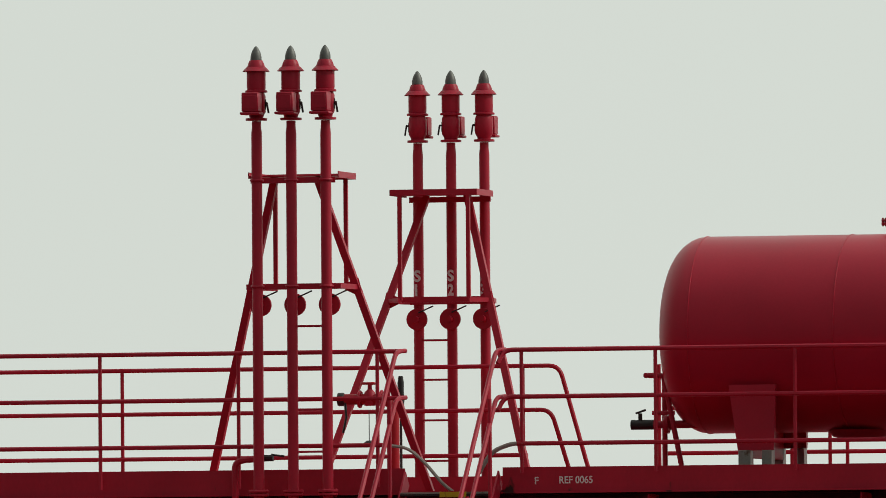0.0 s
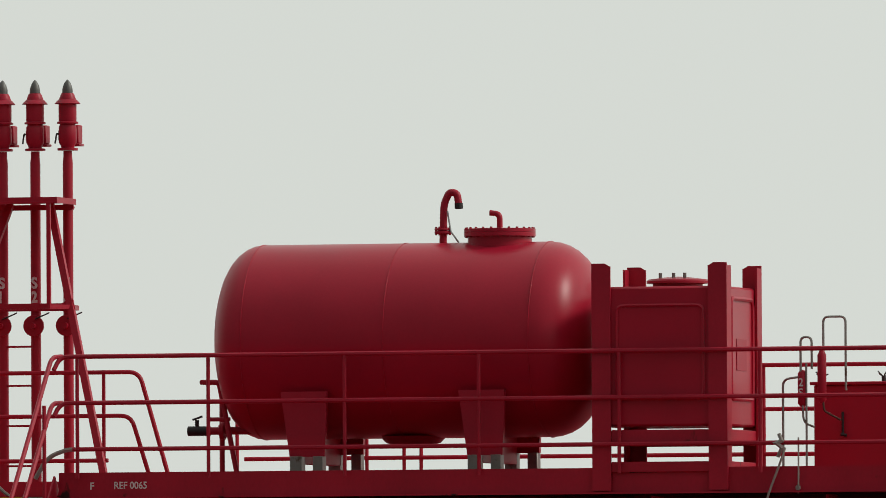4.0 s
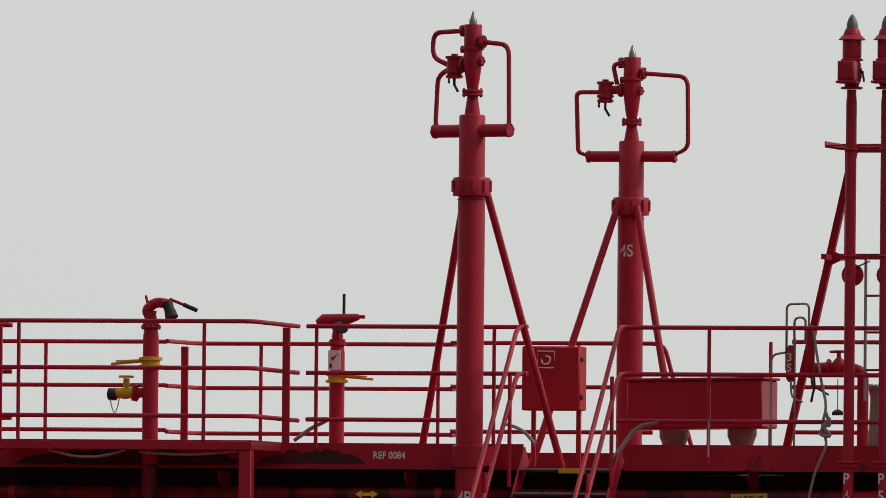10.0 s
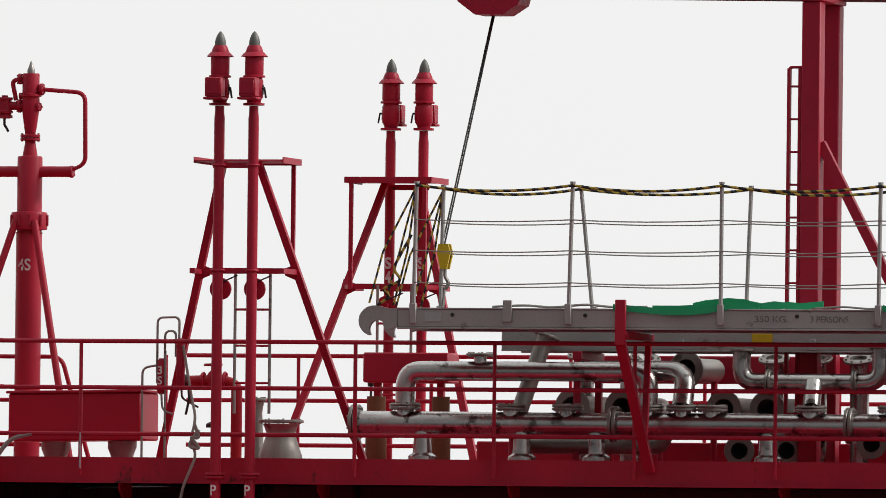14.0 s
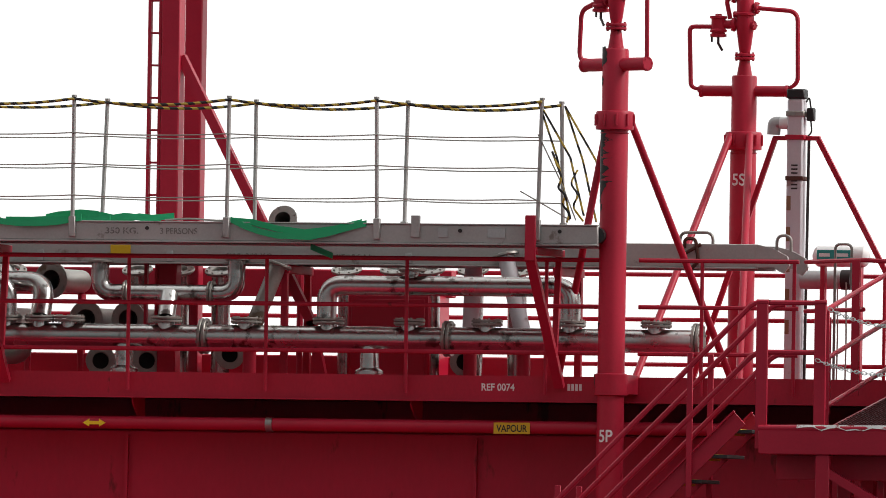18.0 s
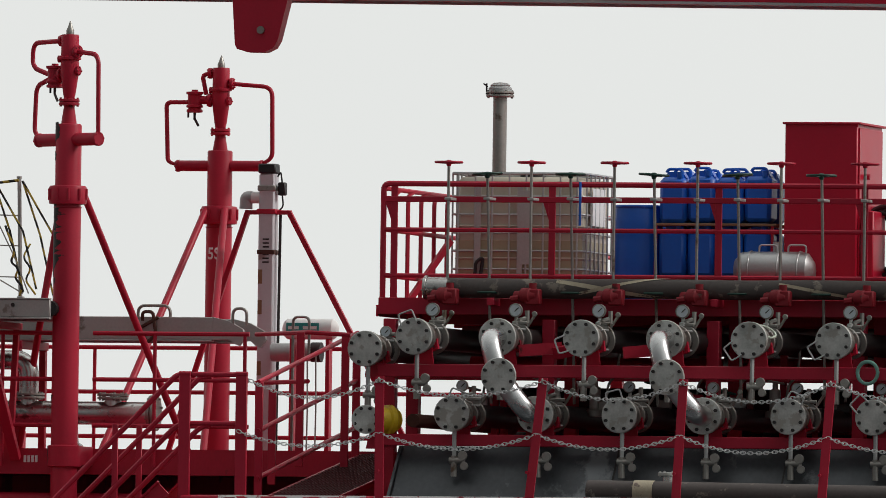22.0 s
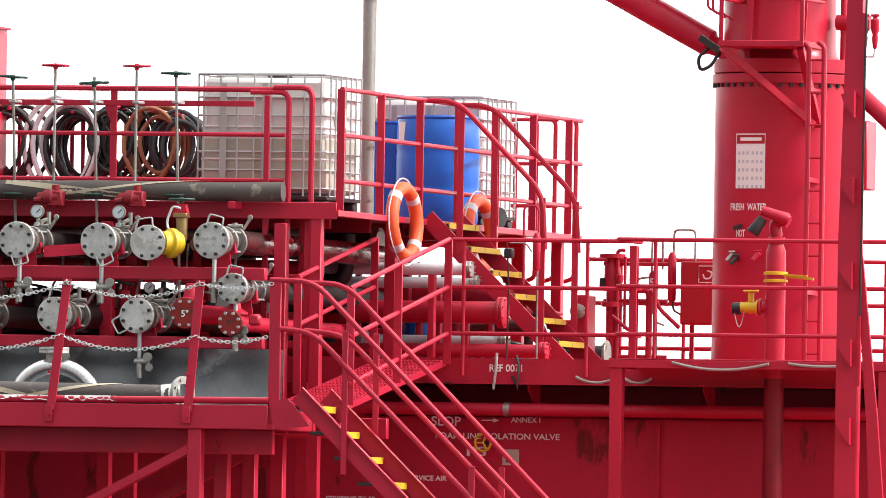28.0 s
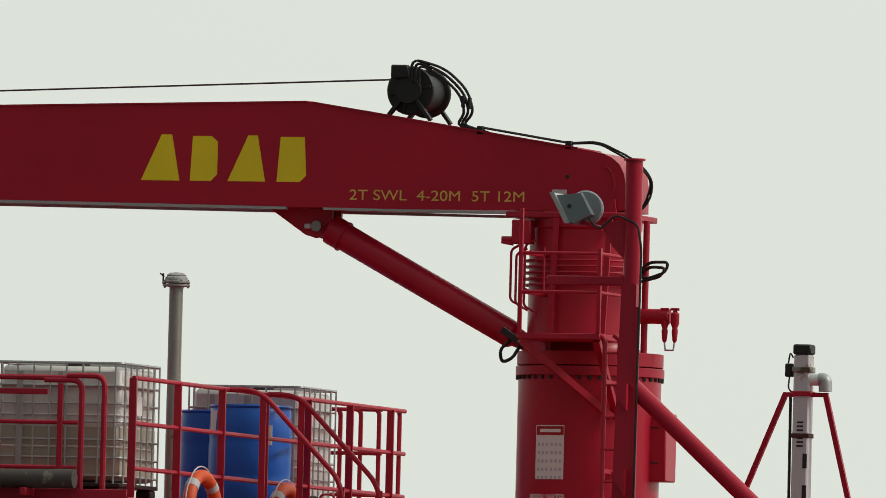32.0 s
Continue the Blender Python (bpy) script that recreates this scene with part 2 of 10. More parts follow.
def lettering(words, at, size, material, parent, width=0.0, bend=None, side=None, name="lettering", label="", squeeze=1.0, bold=0.018):
    """Flat words that face the -y side, their lower left corner at at. bend: (x, y, radius) of a pipe that they lie on."""
    curve = bpy.data.curves.new(name, "FONT")
    curve.body, curve.size, curve.extrude, curve.offset = words, size, 0.0, size * bold
    ob = new(name, curve)
    me = bpy.data.meshes.new_from_object(ob)
    bpy.data.objects.remove(ob)
    bpy.data.curves.remove(curve)
    xs = [v.co.x for v in me.vertices]
    wide = max(xs) - min(xs)
    k = width / wide if width else squeeze
    for v in me.vertices:
        x, z = at[0] + (v.co.x - min(xs)) * k, at[2] + v.co.y
        y = at[1]
        if bend:
            cx, cy, r = bend
            y = cy - math.sqrt(max(1e-6, r * r - (x - cx) ** 2)) - 0.003
        v.co = datum((x, y, z))
    me.materials.append(material)
    ob = new(name, me)
    ob.parent = parent
    if parent.type == "EMPTY":
        ob.matrix_parent_inverse = Matrix.Translation(-parent.location)
    return tagged(ob, label)


# ---- materials ----


def surface(name, color, rough=0.5, metal=0.0, vary=0.12, grain=60.0, bump=0.04, stain=None, stain_at=0.62, streak=1.0, coat=0.0, big=1.3, stain_scale=3.0):
    """Paint, plastic or metal with patches, fine grain, relief and stains."""
    m = bpy.data.materials.new(name)
    m.use_nodes = True
    n, l = m.node_tree.nodes, m.node_tree.links
    b = n["Principled BSDF"]
    at = n.new("ShaderNodeTexCoord")
    mp = n.new("ShaderNodeMapping")
    mp.inputs["Scale"].default_value = (1, 1, streak)
    l.new(at.outputs["Object"], mp.inputs[0])

    def cloudy(scale, detail):
        t = n.new("ShaderNodeTexNoise")
        t.inputs["Scale"].default_value, t.inputs["Detail"].default_value = scale, detail
        l.new(mp.outputs[0], t.inputs["Vector"])
        return t

    big_t, fine = cloudy(big, 5), cloudy(grain, 3)
    mix = n.new("ShaderNodeMath")
    mix.operation = "MULTIPLY_ADD"
    l.new(fine.outputs[0], mix.inputs[0])
    mix.inputs[1].default_value = 0.35
    l.new(big_t.outputs[0], mix.inputs[2])
    ramp = n.new("ShaderNodeValToRGB")
    e = ramp.color_ramp.elements
    e[0].position, e[1].position = 0.45, 0.95
    e[0].color = (*[c * (1 - vary) for c in color], 1)
    e[1].color = (*[min(1, c * (1 + vary)) for c in color], 1)
    l.new(mix.outputs[0], ramp.inputs[0])
    out = ramp.outputs[0]
    rr = n.new("ShaderNodeMapRange")
    rr.inputs["To Min"].default_value, rr.inputs["To Max"].default_value = max(0.05, rough - 0.1), min(1, rough + 0.12)
    l.new(big_t.outputs[0], rr.inputs[0])
    l.new(rr.outputs[0], b.inputs["Roughness"])
    if stain:
        s = cloudy(stain_scale, 8)
        s.inputs["Roughness"].default_value = 0.62
        cut = n.new("ShaderNodeValToRGB")
        c = cut.color_ramp.elements
        c[0].position, c[1].position = stain_at, stain_at + 0.05
        l.new(s.outputs[0], cut.inputs[0])
        mx = n.new("ShaderNodeMixRGB")
        l.new(cut.outputs[0], mx.inputs[0])
        l.new(out, mx.inputs[1])
        mx.inputs[2].default_value = (*stain, 1)
        out = mx.outputs[0]
    l.new(out, b.inputs["Base Color"])
    b.inputs["Metallic"].default_value = metal
    b.inputs["Specular IOR Level"].default_value = 0.3 if "red" in name else 0.5
    if coat:
        b.inputs["Coat Weight"].default_value = coat
        b.inputs["Coat Roughness"].default_value = 0.2
    if bump:
        bp = n.new("ShaderNodeBump")
        bp.inputs["Strength"].default_value, bp.inputs["Distance"].default_value = bump, 0.01
        l.new(mix.outputs[0], bp.inputs["Height"])
        l.new(bp.outputs[0], b.inputs["Normal"])
    return m


RED = (0.44, 0.014, 0.040)
red = surface("red_paint", RED, 0.42, 0, 0.14, 45, 0.05, (0.10, 0.012, 0.014), 0.70)
red_worn = surface("worn_red_paint", RED, 0.45, 0, 0.18, 45, 0.06, (0.045, 0.014, 0.013), 0.64, 0.5)
red_hull = surface("red_trunk_paint", (0.42, 0.011, 0.039), 0.5, 0, 0.16, 30, 0.05, (0.16, 0.006, 0.012), 0.60, 0.35, big=0.8)
red_gloss = surface("glossy_red_paint", (0.45, 0.011, 0.037), 0.33, 0, 0.10, 40, 0.03)
fire_red = surface("fire_red_paint", (0.41, 0.012, 0.024), 0.45, 0, 0.15, 50, 0.05, (0.12, 0.01, 0.01), 0.66)
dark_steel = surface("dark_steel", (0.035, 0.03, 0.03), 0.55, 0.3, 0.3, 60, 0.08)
steel = surface("stainless_steel", (0.54, 0.53, 0.515), 0.25, 1.0, 0.25, 35, 0.04, (0.17, 0.15, 0.14), 0.56, 1.0, stain_scale=5)
dull_steel = surface("dull_steel", (0.34, 0.325, 0.30), 0.45, 0.85, 0.2, 45, 0.05, (0.16, 0.12, 0.09), 0.60)
cap_metal = surface("grey_cap_metal", (0.16, 0.16, 0.15), 0.5, 0.5, 0.25, 60, 0.05)
galv = surface("galvanised_steel", (0.46, 0.47, 0.47), 0.5, 0.6, 0.2, 70, 0.04)
alu = surface("weathered_aluminium", (0.42, 0.41, 0.40), 0.55, 0.45, 0.16, 50, 0.04, (0.22, 0.19, 0.17), 0.62)
flange_grey = surface("grey_flange_metal", (0.50, 0.50, 0.48), 0.5, 0.35, 0.30, 60, 0.07, (0.36, 0.34, 0.31), 0.55, stain_scale=7, big=6)
rubber = surface("dark_rubber", (0.055, 0.045, 0.042), 0.75, 0, 0.25, 80, 0.08, (0.13, 0.11, 0.095), 0.62)
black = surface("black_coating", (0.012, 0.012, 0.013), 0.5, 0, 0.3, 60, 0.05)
tray_steel = surface("oily_dark_plate", (0.065, 0.07, 0.077), 0.32, 0.35, 0.35, 25, 0.05, (0.17, 0.18, 0.19), 0.58, 0.6, stain_scale=1.6)
white = surface("white_paint", (0.82, 0.82, 0.81), 0.5, 0, 0.06, 60, 0.02)
off_white = surface("weathered_white_coating", (0.58, 0.57, 0.60), 0.5, 0, 0.10, 50, 0.03, (0.34, 0.25, 0.24), 0.63)
text_white = surface("white_letter_paint", (0.80, 0.78, 0.77), 0.6, 0, 0.12, 90, 0.0, (0.40, 0.10, 0.11), 0.66, stain_scale=24)
yellow = surface("yellow_paint", (0.66, 0.44, 0.012), 0.45, 0, 0.12, 60, 0.04, (0.25, 0.14, 0.02), 0.66, stain_scale=8)
yellow_text = surface("yellow_letter_paint", (0.92, 0.74, 0.02), 0.5, 0, 0.08, 60, 0.0)
tread_yellow = surface("yellow_step_edge", (0.62, 0.40, 0.01), 0.6, 0, 0.2, 60, 0.05, (0.09, 0.04, 0.02), 0.60, stain_scale=12)
blue = surface("blue_plastic", (0.006, 0.115, 0.56), 0.35, 0, 0.10, 30, 0.02)
ibc_cream = surface("cream_filled_plastic", (0.50, 0.45, 0.36), 0.45, 0, 0.08, 20, 0.02)
ibc_white = surface("white_tank_plastic", (0.66, 0.62, 0.60), 0.4, 0, 0.06, 20, 0.02)
orange = surface("orange_lifebuoy_foam", (0.75, 0.10, 0.025), 0.5, 0, 0.08, 40, 0.03)
green = surface("green_webbing", (0.015, 0.42, 0.17), 0.7, 0, 0.15, 120, 0.08)
green_bronze = surface("green_handwheel_paint", (0.012, 0.055, 0.04), 0.5, 0.1, 0.2, 60, 0.05)
rope_grey = surface("grey_rope", (0.34, 0.32, 0.29), 0.85, 0, 0.2, 150, 0.1)
rust = surface("rusty_brown_steel", (0.09, 0.035, 0.025), 0.75, 0.2, 0.35, 60, 0.12)
gauge_white = surface("gauge_face", (0.55, 0.62, 0.66), 0.25, 0, 0.04, 50, 0.0)
teal = surface("teal_sticker", (0.02, 0.30, 0.27), 0.5, 0, 0.05, 40, 0.0)
brass = surface("tarnished_brass", (0.30, 0.20, 0.09), 0.4, 0.8, 0.2, 40, 0.04)
brown_hose = surface("brown_hose_rubber", (0.28, 0.11, 0.055), 0.6, 0, 0.15, 60, 0.05)
wood = surface("grey_brown_wood", (0.26, 0.15, 0.08), 0.7, 0, 0.2, 40, 0.08, streak=0.2)
sea = surface("grey_green_sea_water", (0.03, 0.05, 0.05), 0.12, 0, 0.1, 2.0, 0.35, big=0.2)


def striped(name, c1, c2, scale):
    m = bpy.data.materials.new(name)
    m.use_nodes = True
    n, l = m.node_tree.nodes, m.node_tree.links
    at, w, r = n.new("ShaderNodeTexCoord"), n.new("ShaderNodeTexWave"), n.new("ShaderNodeValToRGB")
    w.inputs["Scale"].default_value, w.inputs["Distortion"].default_value = scale, 1.5
    w.bands_direction = "DIAGONAL"
    l.new(at.outputs["Object"], w.inputs[0])
    l.new(w.outputs["Fac"], r.inputs[0])
    r.color_ramp.interpolation = "CONSTANT"
    r.color_ramp.elements[1].position = 0.55
    r.color_ramp.elements[0].color, r.color_ramp.elements[1].color = (*c1, 1), (*c2, 1)
    l.new(r.outputs[0], n["Principled BSDF"].inputs["Base Color"])
    n["Principled BSDF"].inputs["Roughness"].default_value = 0.8
    return m


rope_yb = striped("black_and_yellow_rope", (0.02, 0.02, 0.02), (0.45, 0.32, 0.05), 5.0)


def sheer(x):
    """The height of the level deck edge in the datum of that part of the ship."""
    return -0.045 * ramp(x, 16.5, 18.0)


# ---- sea, hull and trunk ----
g = Shape()
g.add([(-2500, -2500, -8.0), (2500, -2500, -8.0), (2500, 2500, -8.0), (-2500, 2500, -8.0)], [(0, 1, 2, 3)])
solo("water", g, sea, "calm grey-green harbour water round the ship", "water", kind="structure")
g = Shape()
g.box((-14, -6.6, -9), (62, 11.6, -2.62), 0.05)
solo("hull_deck", g, red_hull, "red painted steel main deck and hull side", "hull", kind="structure")
# soot plus the shade under walkway and platform, both put into this red
sooty_shaded_red = surface("sooty_shaded_red_paint", (0.21, 0.009, 0.018), 0.5, 0, 0.35, 30, 0.05, (0.06, 0.008, 0.010), 0.52, 0.35, big=0.6)
# old dirt, with the overhang's shade painted in as a darker red
dirty_shaded_red = surface("old_dirty_shaded_red_paint", (0.15, 0.007, 0.011), 0.5, 0, 0.28, 30, 0.05, (0.07, 0.007, 0.009), 0.54, 0.35, big=0.6)
g = Shape()
g.box((18.3, 0.42, -2.62), (62, 4.58, -0.56), 0.01)
g.box((18.3, 1.5, -0.56), (30.3, 3.5, -0.259), 0.01)
g.box((30.3, 0.42, -0.56), (38.4, 4.58, -0.259), 0.01)
g.box((38.4, 1.5, -0.56), (62, 3.5, -0.259), 0.01)
trunk = solo("trunk_wall", g, red_hull, "dark red painted steel trunk side below the walkway", "wall", kind="structure")
g = Shape()
g.box((10.38, 0.42, -2.62), (18.3, 4.58, -0.56), 0.01)
g.box((10.38, 1.5, -0.56), (16.5, 3.5, -0.213), 0.01)
g.box((16.5, 1.5, -0.56), (18.3, 3.5, -0.26), 0.01)
trunk_fore = solo("trunk_wall_forward", g, dirty_shaded_red, "dirty old red trunk side, darkened for the walkway's shade", "wall", kind="structure")
g = Shape()
g.box((-14, 0.42, -2.62), (10.38, 4.58, -0.56), 0.01)
g.box((-14, 1.5, -0.56), (10.38, 3.5, -0.213), 0.01)
trunk_bow = solo("trunk_wall_bow", g, surface("dull_red_paint", (0.30, 0.008, 0.020), 0.5, 0, 0.2, 30, 0.05, (0.17, 0.008, 0.012), 0.60, 0.35, big=0.6), "dull red trunk side below the walkway", "wall", kind="structure")
g = Shape()
for x0, x1 in ((-14, 16.5), (16.5, 18), (18, 62)):
    za, zb = sheer(x0) - 0.2, sheer(x1) - 0.2
    g.add([(x, y, z + dz) for x, z in ((x0, za), (x1, zb)) for y in (0.012, 4.988) for dz in (-0.012, 0.0)],
          [(0, 1, 3, 2), (4, 5, 7, 6), (0, 1, 5, 4), (2, 3, 7, 6), (1, 3, 7, 5), (0, 2, 6, 4)])
solo("trunk_deck", g, red_worn, "worn red painted steel deck on top of the trunk", "deck", kind="structure")


def coaming(name, y, stretches):
    c = Shape()
    for a, b in stretches:
        xs = [a] + [x for x in (16.5, 18) if a < x < b] + [b]
        for p, q in zip(xs, xs[1:]):
            zp, zq = sheer(p), sheer(q)
            c.add([(x, y + dy, z + dz) for x, z in ((p, zp), (q, zq)) for dy in (-0.006, 0.006) for dz in (-0.215, 0.0)],
                  [(0, 1, 3, 2), (4, 5, 7, 6), (0, 1, 5, 4), (2, 3, 7, 6), (1, 3, 7, 5), (0, 2, 6, 4)])
            c.bar((p, y - 0.02 if y < 2 else y + 0.02, zp - 0.222), (q, y - 0.02 if y < 2 else y + 0.02, zq - 0.222), 0.07, 0.014)
    return solo(name, c, red_worn, "red painted steel edge plate along the trunk deck", "deck edge", kind="structure")


edge = coaming("trim_port", 0.0, ((-14, 0.92), (1.80, 15.38), (16.30, 62)))
coaming("trim_starboard", 5.0, ((-14, 62),))

soot = surface("sooty_dark_paint", (0.05, 0.008, 0.010), 0.7, 0, 0.4, 20, 0.05, (0.07, 0.008, 0.010), 0.55, stain_scale=4)
random.seed(17)
for a, b, lo, hi in ((12.95, 13.95, -0.19, -0.06), (10.75, 12.9, -0.20, -0.04), (7.0, 7.25, -0.05, -0.01)):
    g, vs, n = Shape(), [], 24
    for i in range(n + 1):
        f = i / n
        x = a + (b - a) * f
        e = math.sin(math.pi * f) ** 0.5
        vs += [(x, -0.0075, lo + random.uniform(0, 0.01)), (x, -0.0075, lo + (hi - lo) * e * random.uniform(0.6, 1.0) + 0.012)]
    g.add(vs, [(2 * i, 2 * i + 2, 2 * i + 3, 2 * i + 1) for i in range(n)])
    part("soot_stain", g, soot, edge, "dark sooty stain")

# small stiffeners below the deck edge
for x in (-2.4, -0.4, 3.1, 5.0, 7.2, 8.77, 10.0, 12.6, 14.3, 17.4, 19.2, 20.9, 23.35, 25.9, 40.0, 41.6, 44.6):
    g = Shape()
    g.prism([(0.42, -0.25), (0.02, -0.25), (0.02, -0.31), (0.36, -0.55), (0.42, -0.55)], "yz", x - 0.006, x + 0.006)
    ob = part("bracket", g, red_hull, trunk)
for x in (8.77, 23.2, 26.4, 41.1):
    g = Shape()
    g.bar((x, 0.40, -0.6), (x, 0.40, -2.6), 0.03, 0.05, (0, 1, 0))
    part("stiffener", g, red_hull, trunk)


def words(text_, x, z, h, mat=text_white, parent=None, y=-0.009, width=0.0):
    return lettering(text_, (x, y, z), h, mat, parent or edge, width)


words("F", 2.09, -0.15, 0.09)
words("REF 0065", 2.31, -0.145, 0.088, width=0.30)
words("REF 0084", 14.02, -0.135, 0.088, width=0.29)
words("REF 0074", 26.55, -0.175, 0.088, width=0.30)
words("REF 0071", 39.65, -0.16, 0.088, width=0.30)
for i in range(4):
    g = Shape()
    g.box((27.33 + i * 0.035, -0.012, -0.17), (27.355 + i * 0.035, -0.0085, -0.11), 0.001)
    part("painted_mark", g, text_white, edge)

# vapour line under the deck edge
line = thing("vapour_pipe", (-14, 0.08, -0.46), "long red painted vapour pipe under the deck edge", "pipe")
for a, b in ((-14, 2.1), (2.1, 8.2), (8.2, 10.7), (10.7, 14.6), (14.6, 18.3), (18.3, 21.0), (21.0, 24.6), (24.6, 31.0), (31, 39.8), (39.8, 47), (47, 62)):
    za, zb = -0.45 + sheer(a), -0.45 + sheer(b)
    g = Shape().cyl((a + 0.02, 0.08, za), (b - 0.02, 0.08, zb), 0.058, 14)
    # these lengths carry soot and the deck edge's shade in their colour
    part("pipe_length", g, sooty_shaded_red if 8 < a < 18 else red, line)
    g = Shape().cyl((b - 0.03, 0.08, zb), (b + 0.03, 0.08, zb), 0.066, 14)
    part("coupling", g, dull_steel if b in (24.6, 39.8) else red_worn, line)
for a, b, z in ((19.0, 31.0, -1.42), (19.0, 31.0, -1.72)):
    g = Shape().cyl((a, 0.30, z + 0.05), (b, 0.30, z - 0.22), 0.055, 12)
    p = thing("deck_pipe", (a, 0.30, z), "thin red painted pipe along the trunk side", "pipe", "pipes along the trunk side")
    part("pipe_length", g, red_hull, p)
    for x in (20.7, 23.4, 26.1, 28.8):
        zz = z + 0.05 - 0.27 * (x - a) / (b - a)
        part("clamp", Shape().box((x - 0.03, 0.23, zz - 0.075), (x + 0.03, 0.43, zz + 0.075)), red_hull, p)
for x, z in ((9.845, -0.493), (17.25, -0.55), (26.66, -0.555), (4.2, -0.49)):
    z += 0
    s = thing("pipe_label", (x, 0.015, z), "small yellow vapour label with black letters on the pipe", "label", "labels on the vapour pipe")
    part("plate", Shape().box((x, 0.010, z), (x + 0.33, 0.018, z + 0.10), 0.001), yellow, s)
    lettering("VAPOUR", (x + 0.025, 0.008, z + 0.02), 0.085, black, s, width=0.28)
for x, z, two in ((13.85, -0.45, 1), (22.90, -0.50, 1), (6.77, -0.45, 1), (2.6, -0.45, 1)):
    a = [(0, 0), (0.06, 0.035), (0.06, 0.015), (0.15, 0.015), (0.15, 0.035), (0.21, 0), (0.15, -0.035), (0.15, -0.015), (0.06, -0.015), (0.06, -0.035)]
    solo("flow_arrow", Shape().prism([(x + u, z + w) for u, w in a], "xz", 0.008, 0.016), yellow_text, "yellow double arrow painted on the vapour pipe", "arrow", "arrows on the vapour pipe")

# ---- railings ----


def railing(label, posts, paths, r=0.021, pr=0.017, group="walkway railings", post_mat=None, flat=()):
    """posts: (x, y, z0, z1); paths: polylines of the rails."""
    base = posts[0][:3] if posts else paths[0][0]
    t = thing("railing", base, label, "railing", group)
    for p in paths:
        part("rail", Shape().tube(p, r, 8), red, t)
    for i, (x, y, z0, z1) in enumerate(posts):
        g = Shape()
        if i in flat:
            g.box((x - 0.033, y - 0.012, z0), (x + 0.033, y + 0.012, z1), 0.004)
        else:
            g.cyl((x, y, z0), (x, y, z1), pr, 8)
        part("post", g, post_mat or red, t)
    return t


YF, YR = -0.075, 5.075
LV = (1.025, 0.615, 0.205)


def straight(label, y, a, b, xs, levels=LV, dz=0.0, ends=""):
    paths = []
    for z in levels:
        k = [a] + [x for x in (16.5, 18) if a < x < b] + [b]
        paths.append([(x, y, z + sheer(x) + dz) for x in k])
    return railing(label, [(x, y, sheer(x) - 0.16, levels[0] + sheer(x) + dz) for x in xs], paths)


# port side, from forward of the first vent mast to the stairs; the rails run down as handrails
LB = "red painted steel tube railing with three rails"
railing(LB, [(x, YF, -0.16, 1.02) for x in (-5.6, -4.35, -3.08, -1.823, -0.564, 0.694)],
        [[(-8, YF, z), (0.90 if z > 0.3 else 0.74, YF, z)] for z in LV])
railing(LB, [(x, YF, -0.05, 1.02) for x in (1.993, 3.195, 4.44, 5.66, 6.93, 8.2, 9.46)],
        [fillet([(1.80, YF - 0.08, z - 0.12), (1.84, YF, z), (10.72, YF, z)], 0.1) if z > 0.3 else [(1.95, YF, z), (10.72, YF, z)] for z in LV])
# fire monitor platform, forward


def monitor_platform(x0, x1, s, y0, top, at=(0.41, 2.10)):
    """s: -1 outboard to port, 1 outboard to starboard."""
    f, m = y0 + s * 1.0, y0 + s * 0.46
    pf = thing("monitor_platform", (x0, f, -2.6), "red steel platform on posts beside the trunk for a fire monitor", "platform", "fire monitor platforms")
    zt = top
    part("deck_plate", Shape().box((x0, min(f, y0 + s * 0.03), zt - 0.012), (x1, max(f, y0 + s * 0.03), zt)), red_worn, pf)
    part("edge_beam", Shape().box((x0, f - 0.006, zt - 0.085), (x1, f + 0.006, zt - 0.0125)), red, pf)
    for x in (x0 + 0.006, x1 - 0.006):
        part("edge_beam", Shape().box((x - 0.006, min(f - s * 0.008, y0 + s * 0.03), zt - 0.085), (x + 0.006, max(f - s * 0.008, y0 + s * 0.03), zt - 0.0125)), red, pf)
    for x in (x0 + 0.01, x1 - 0.12):
        part("leg", Shape().box((x, f - s * 0.12, -2.62), (x + 0.11, f - s * 0.012, zt - 0.087)), red, pf)
    ps = [(x, f, zt, top + 1.04) for x in (x0 + at[0], x0 + at[1])]
    paths = []
    for z in (1.04, 0.63, 0.21):
        paths.append(fillet([(x0 + 0.02, y0 + s * 0.02, top + z), (x0 + 0.05, f, top + z), (x1, f, top + z), (x1 + 0.16, y0 + s * 0.06, top + z - 0.02)], 0.12))
    t = railing("red steel railing round the monitor platform", ps, paths, flat=())
    for x in (x0 + 0.07, x1 + 0.16):
        part("wide_post", Shape().box((x - 0.034, m - 0.012, zt - 0.02), (x + 0.034, m + 0.012, top + 1.0), 0.004), red, t, "flat bar post")
    return pf


monitor_platform(10.64, 13.18, -1, 0.0, 0.005)
monitor_platform(10.70, 13.24, 1, 5.0, -0.035, (0.65, 2.34))
railing(LB, [(x, YF, -0.05, 1.02) for x in (13.51, 15.125)],
        [[(13.42, YF, z), (15.42 if z > 0.3 else 14.95, YF, z)] for z in LV])
straight(LB, YF, 16.24, 27.66, (17.066, 18.32, 19.535, 20.79, 22.06, 23.33, 24.594, 25.874, 27.143))
straight(LB, YF, 27.98, 29.42, (28.55, 29.38))
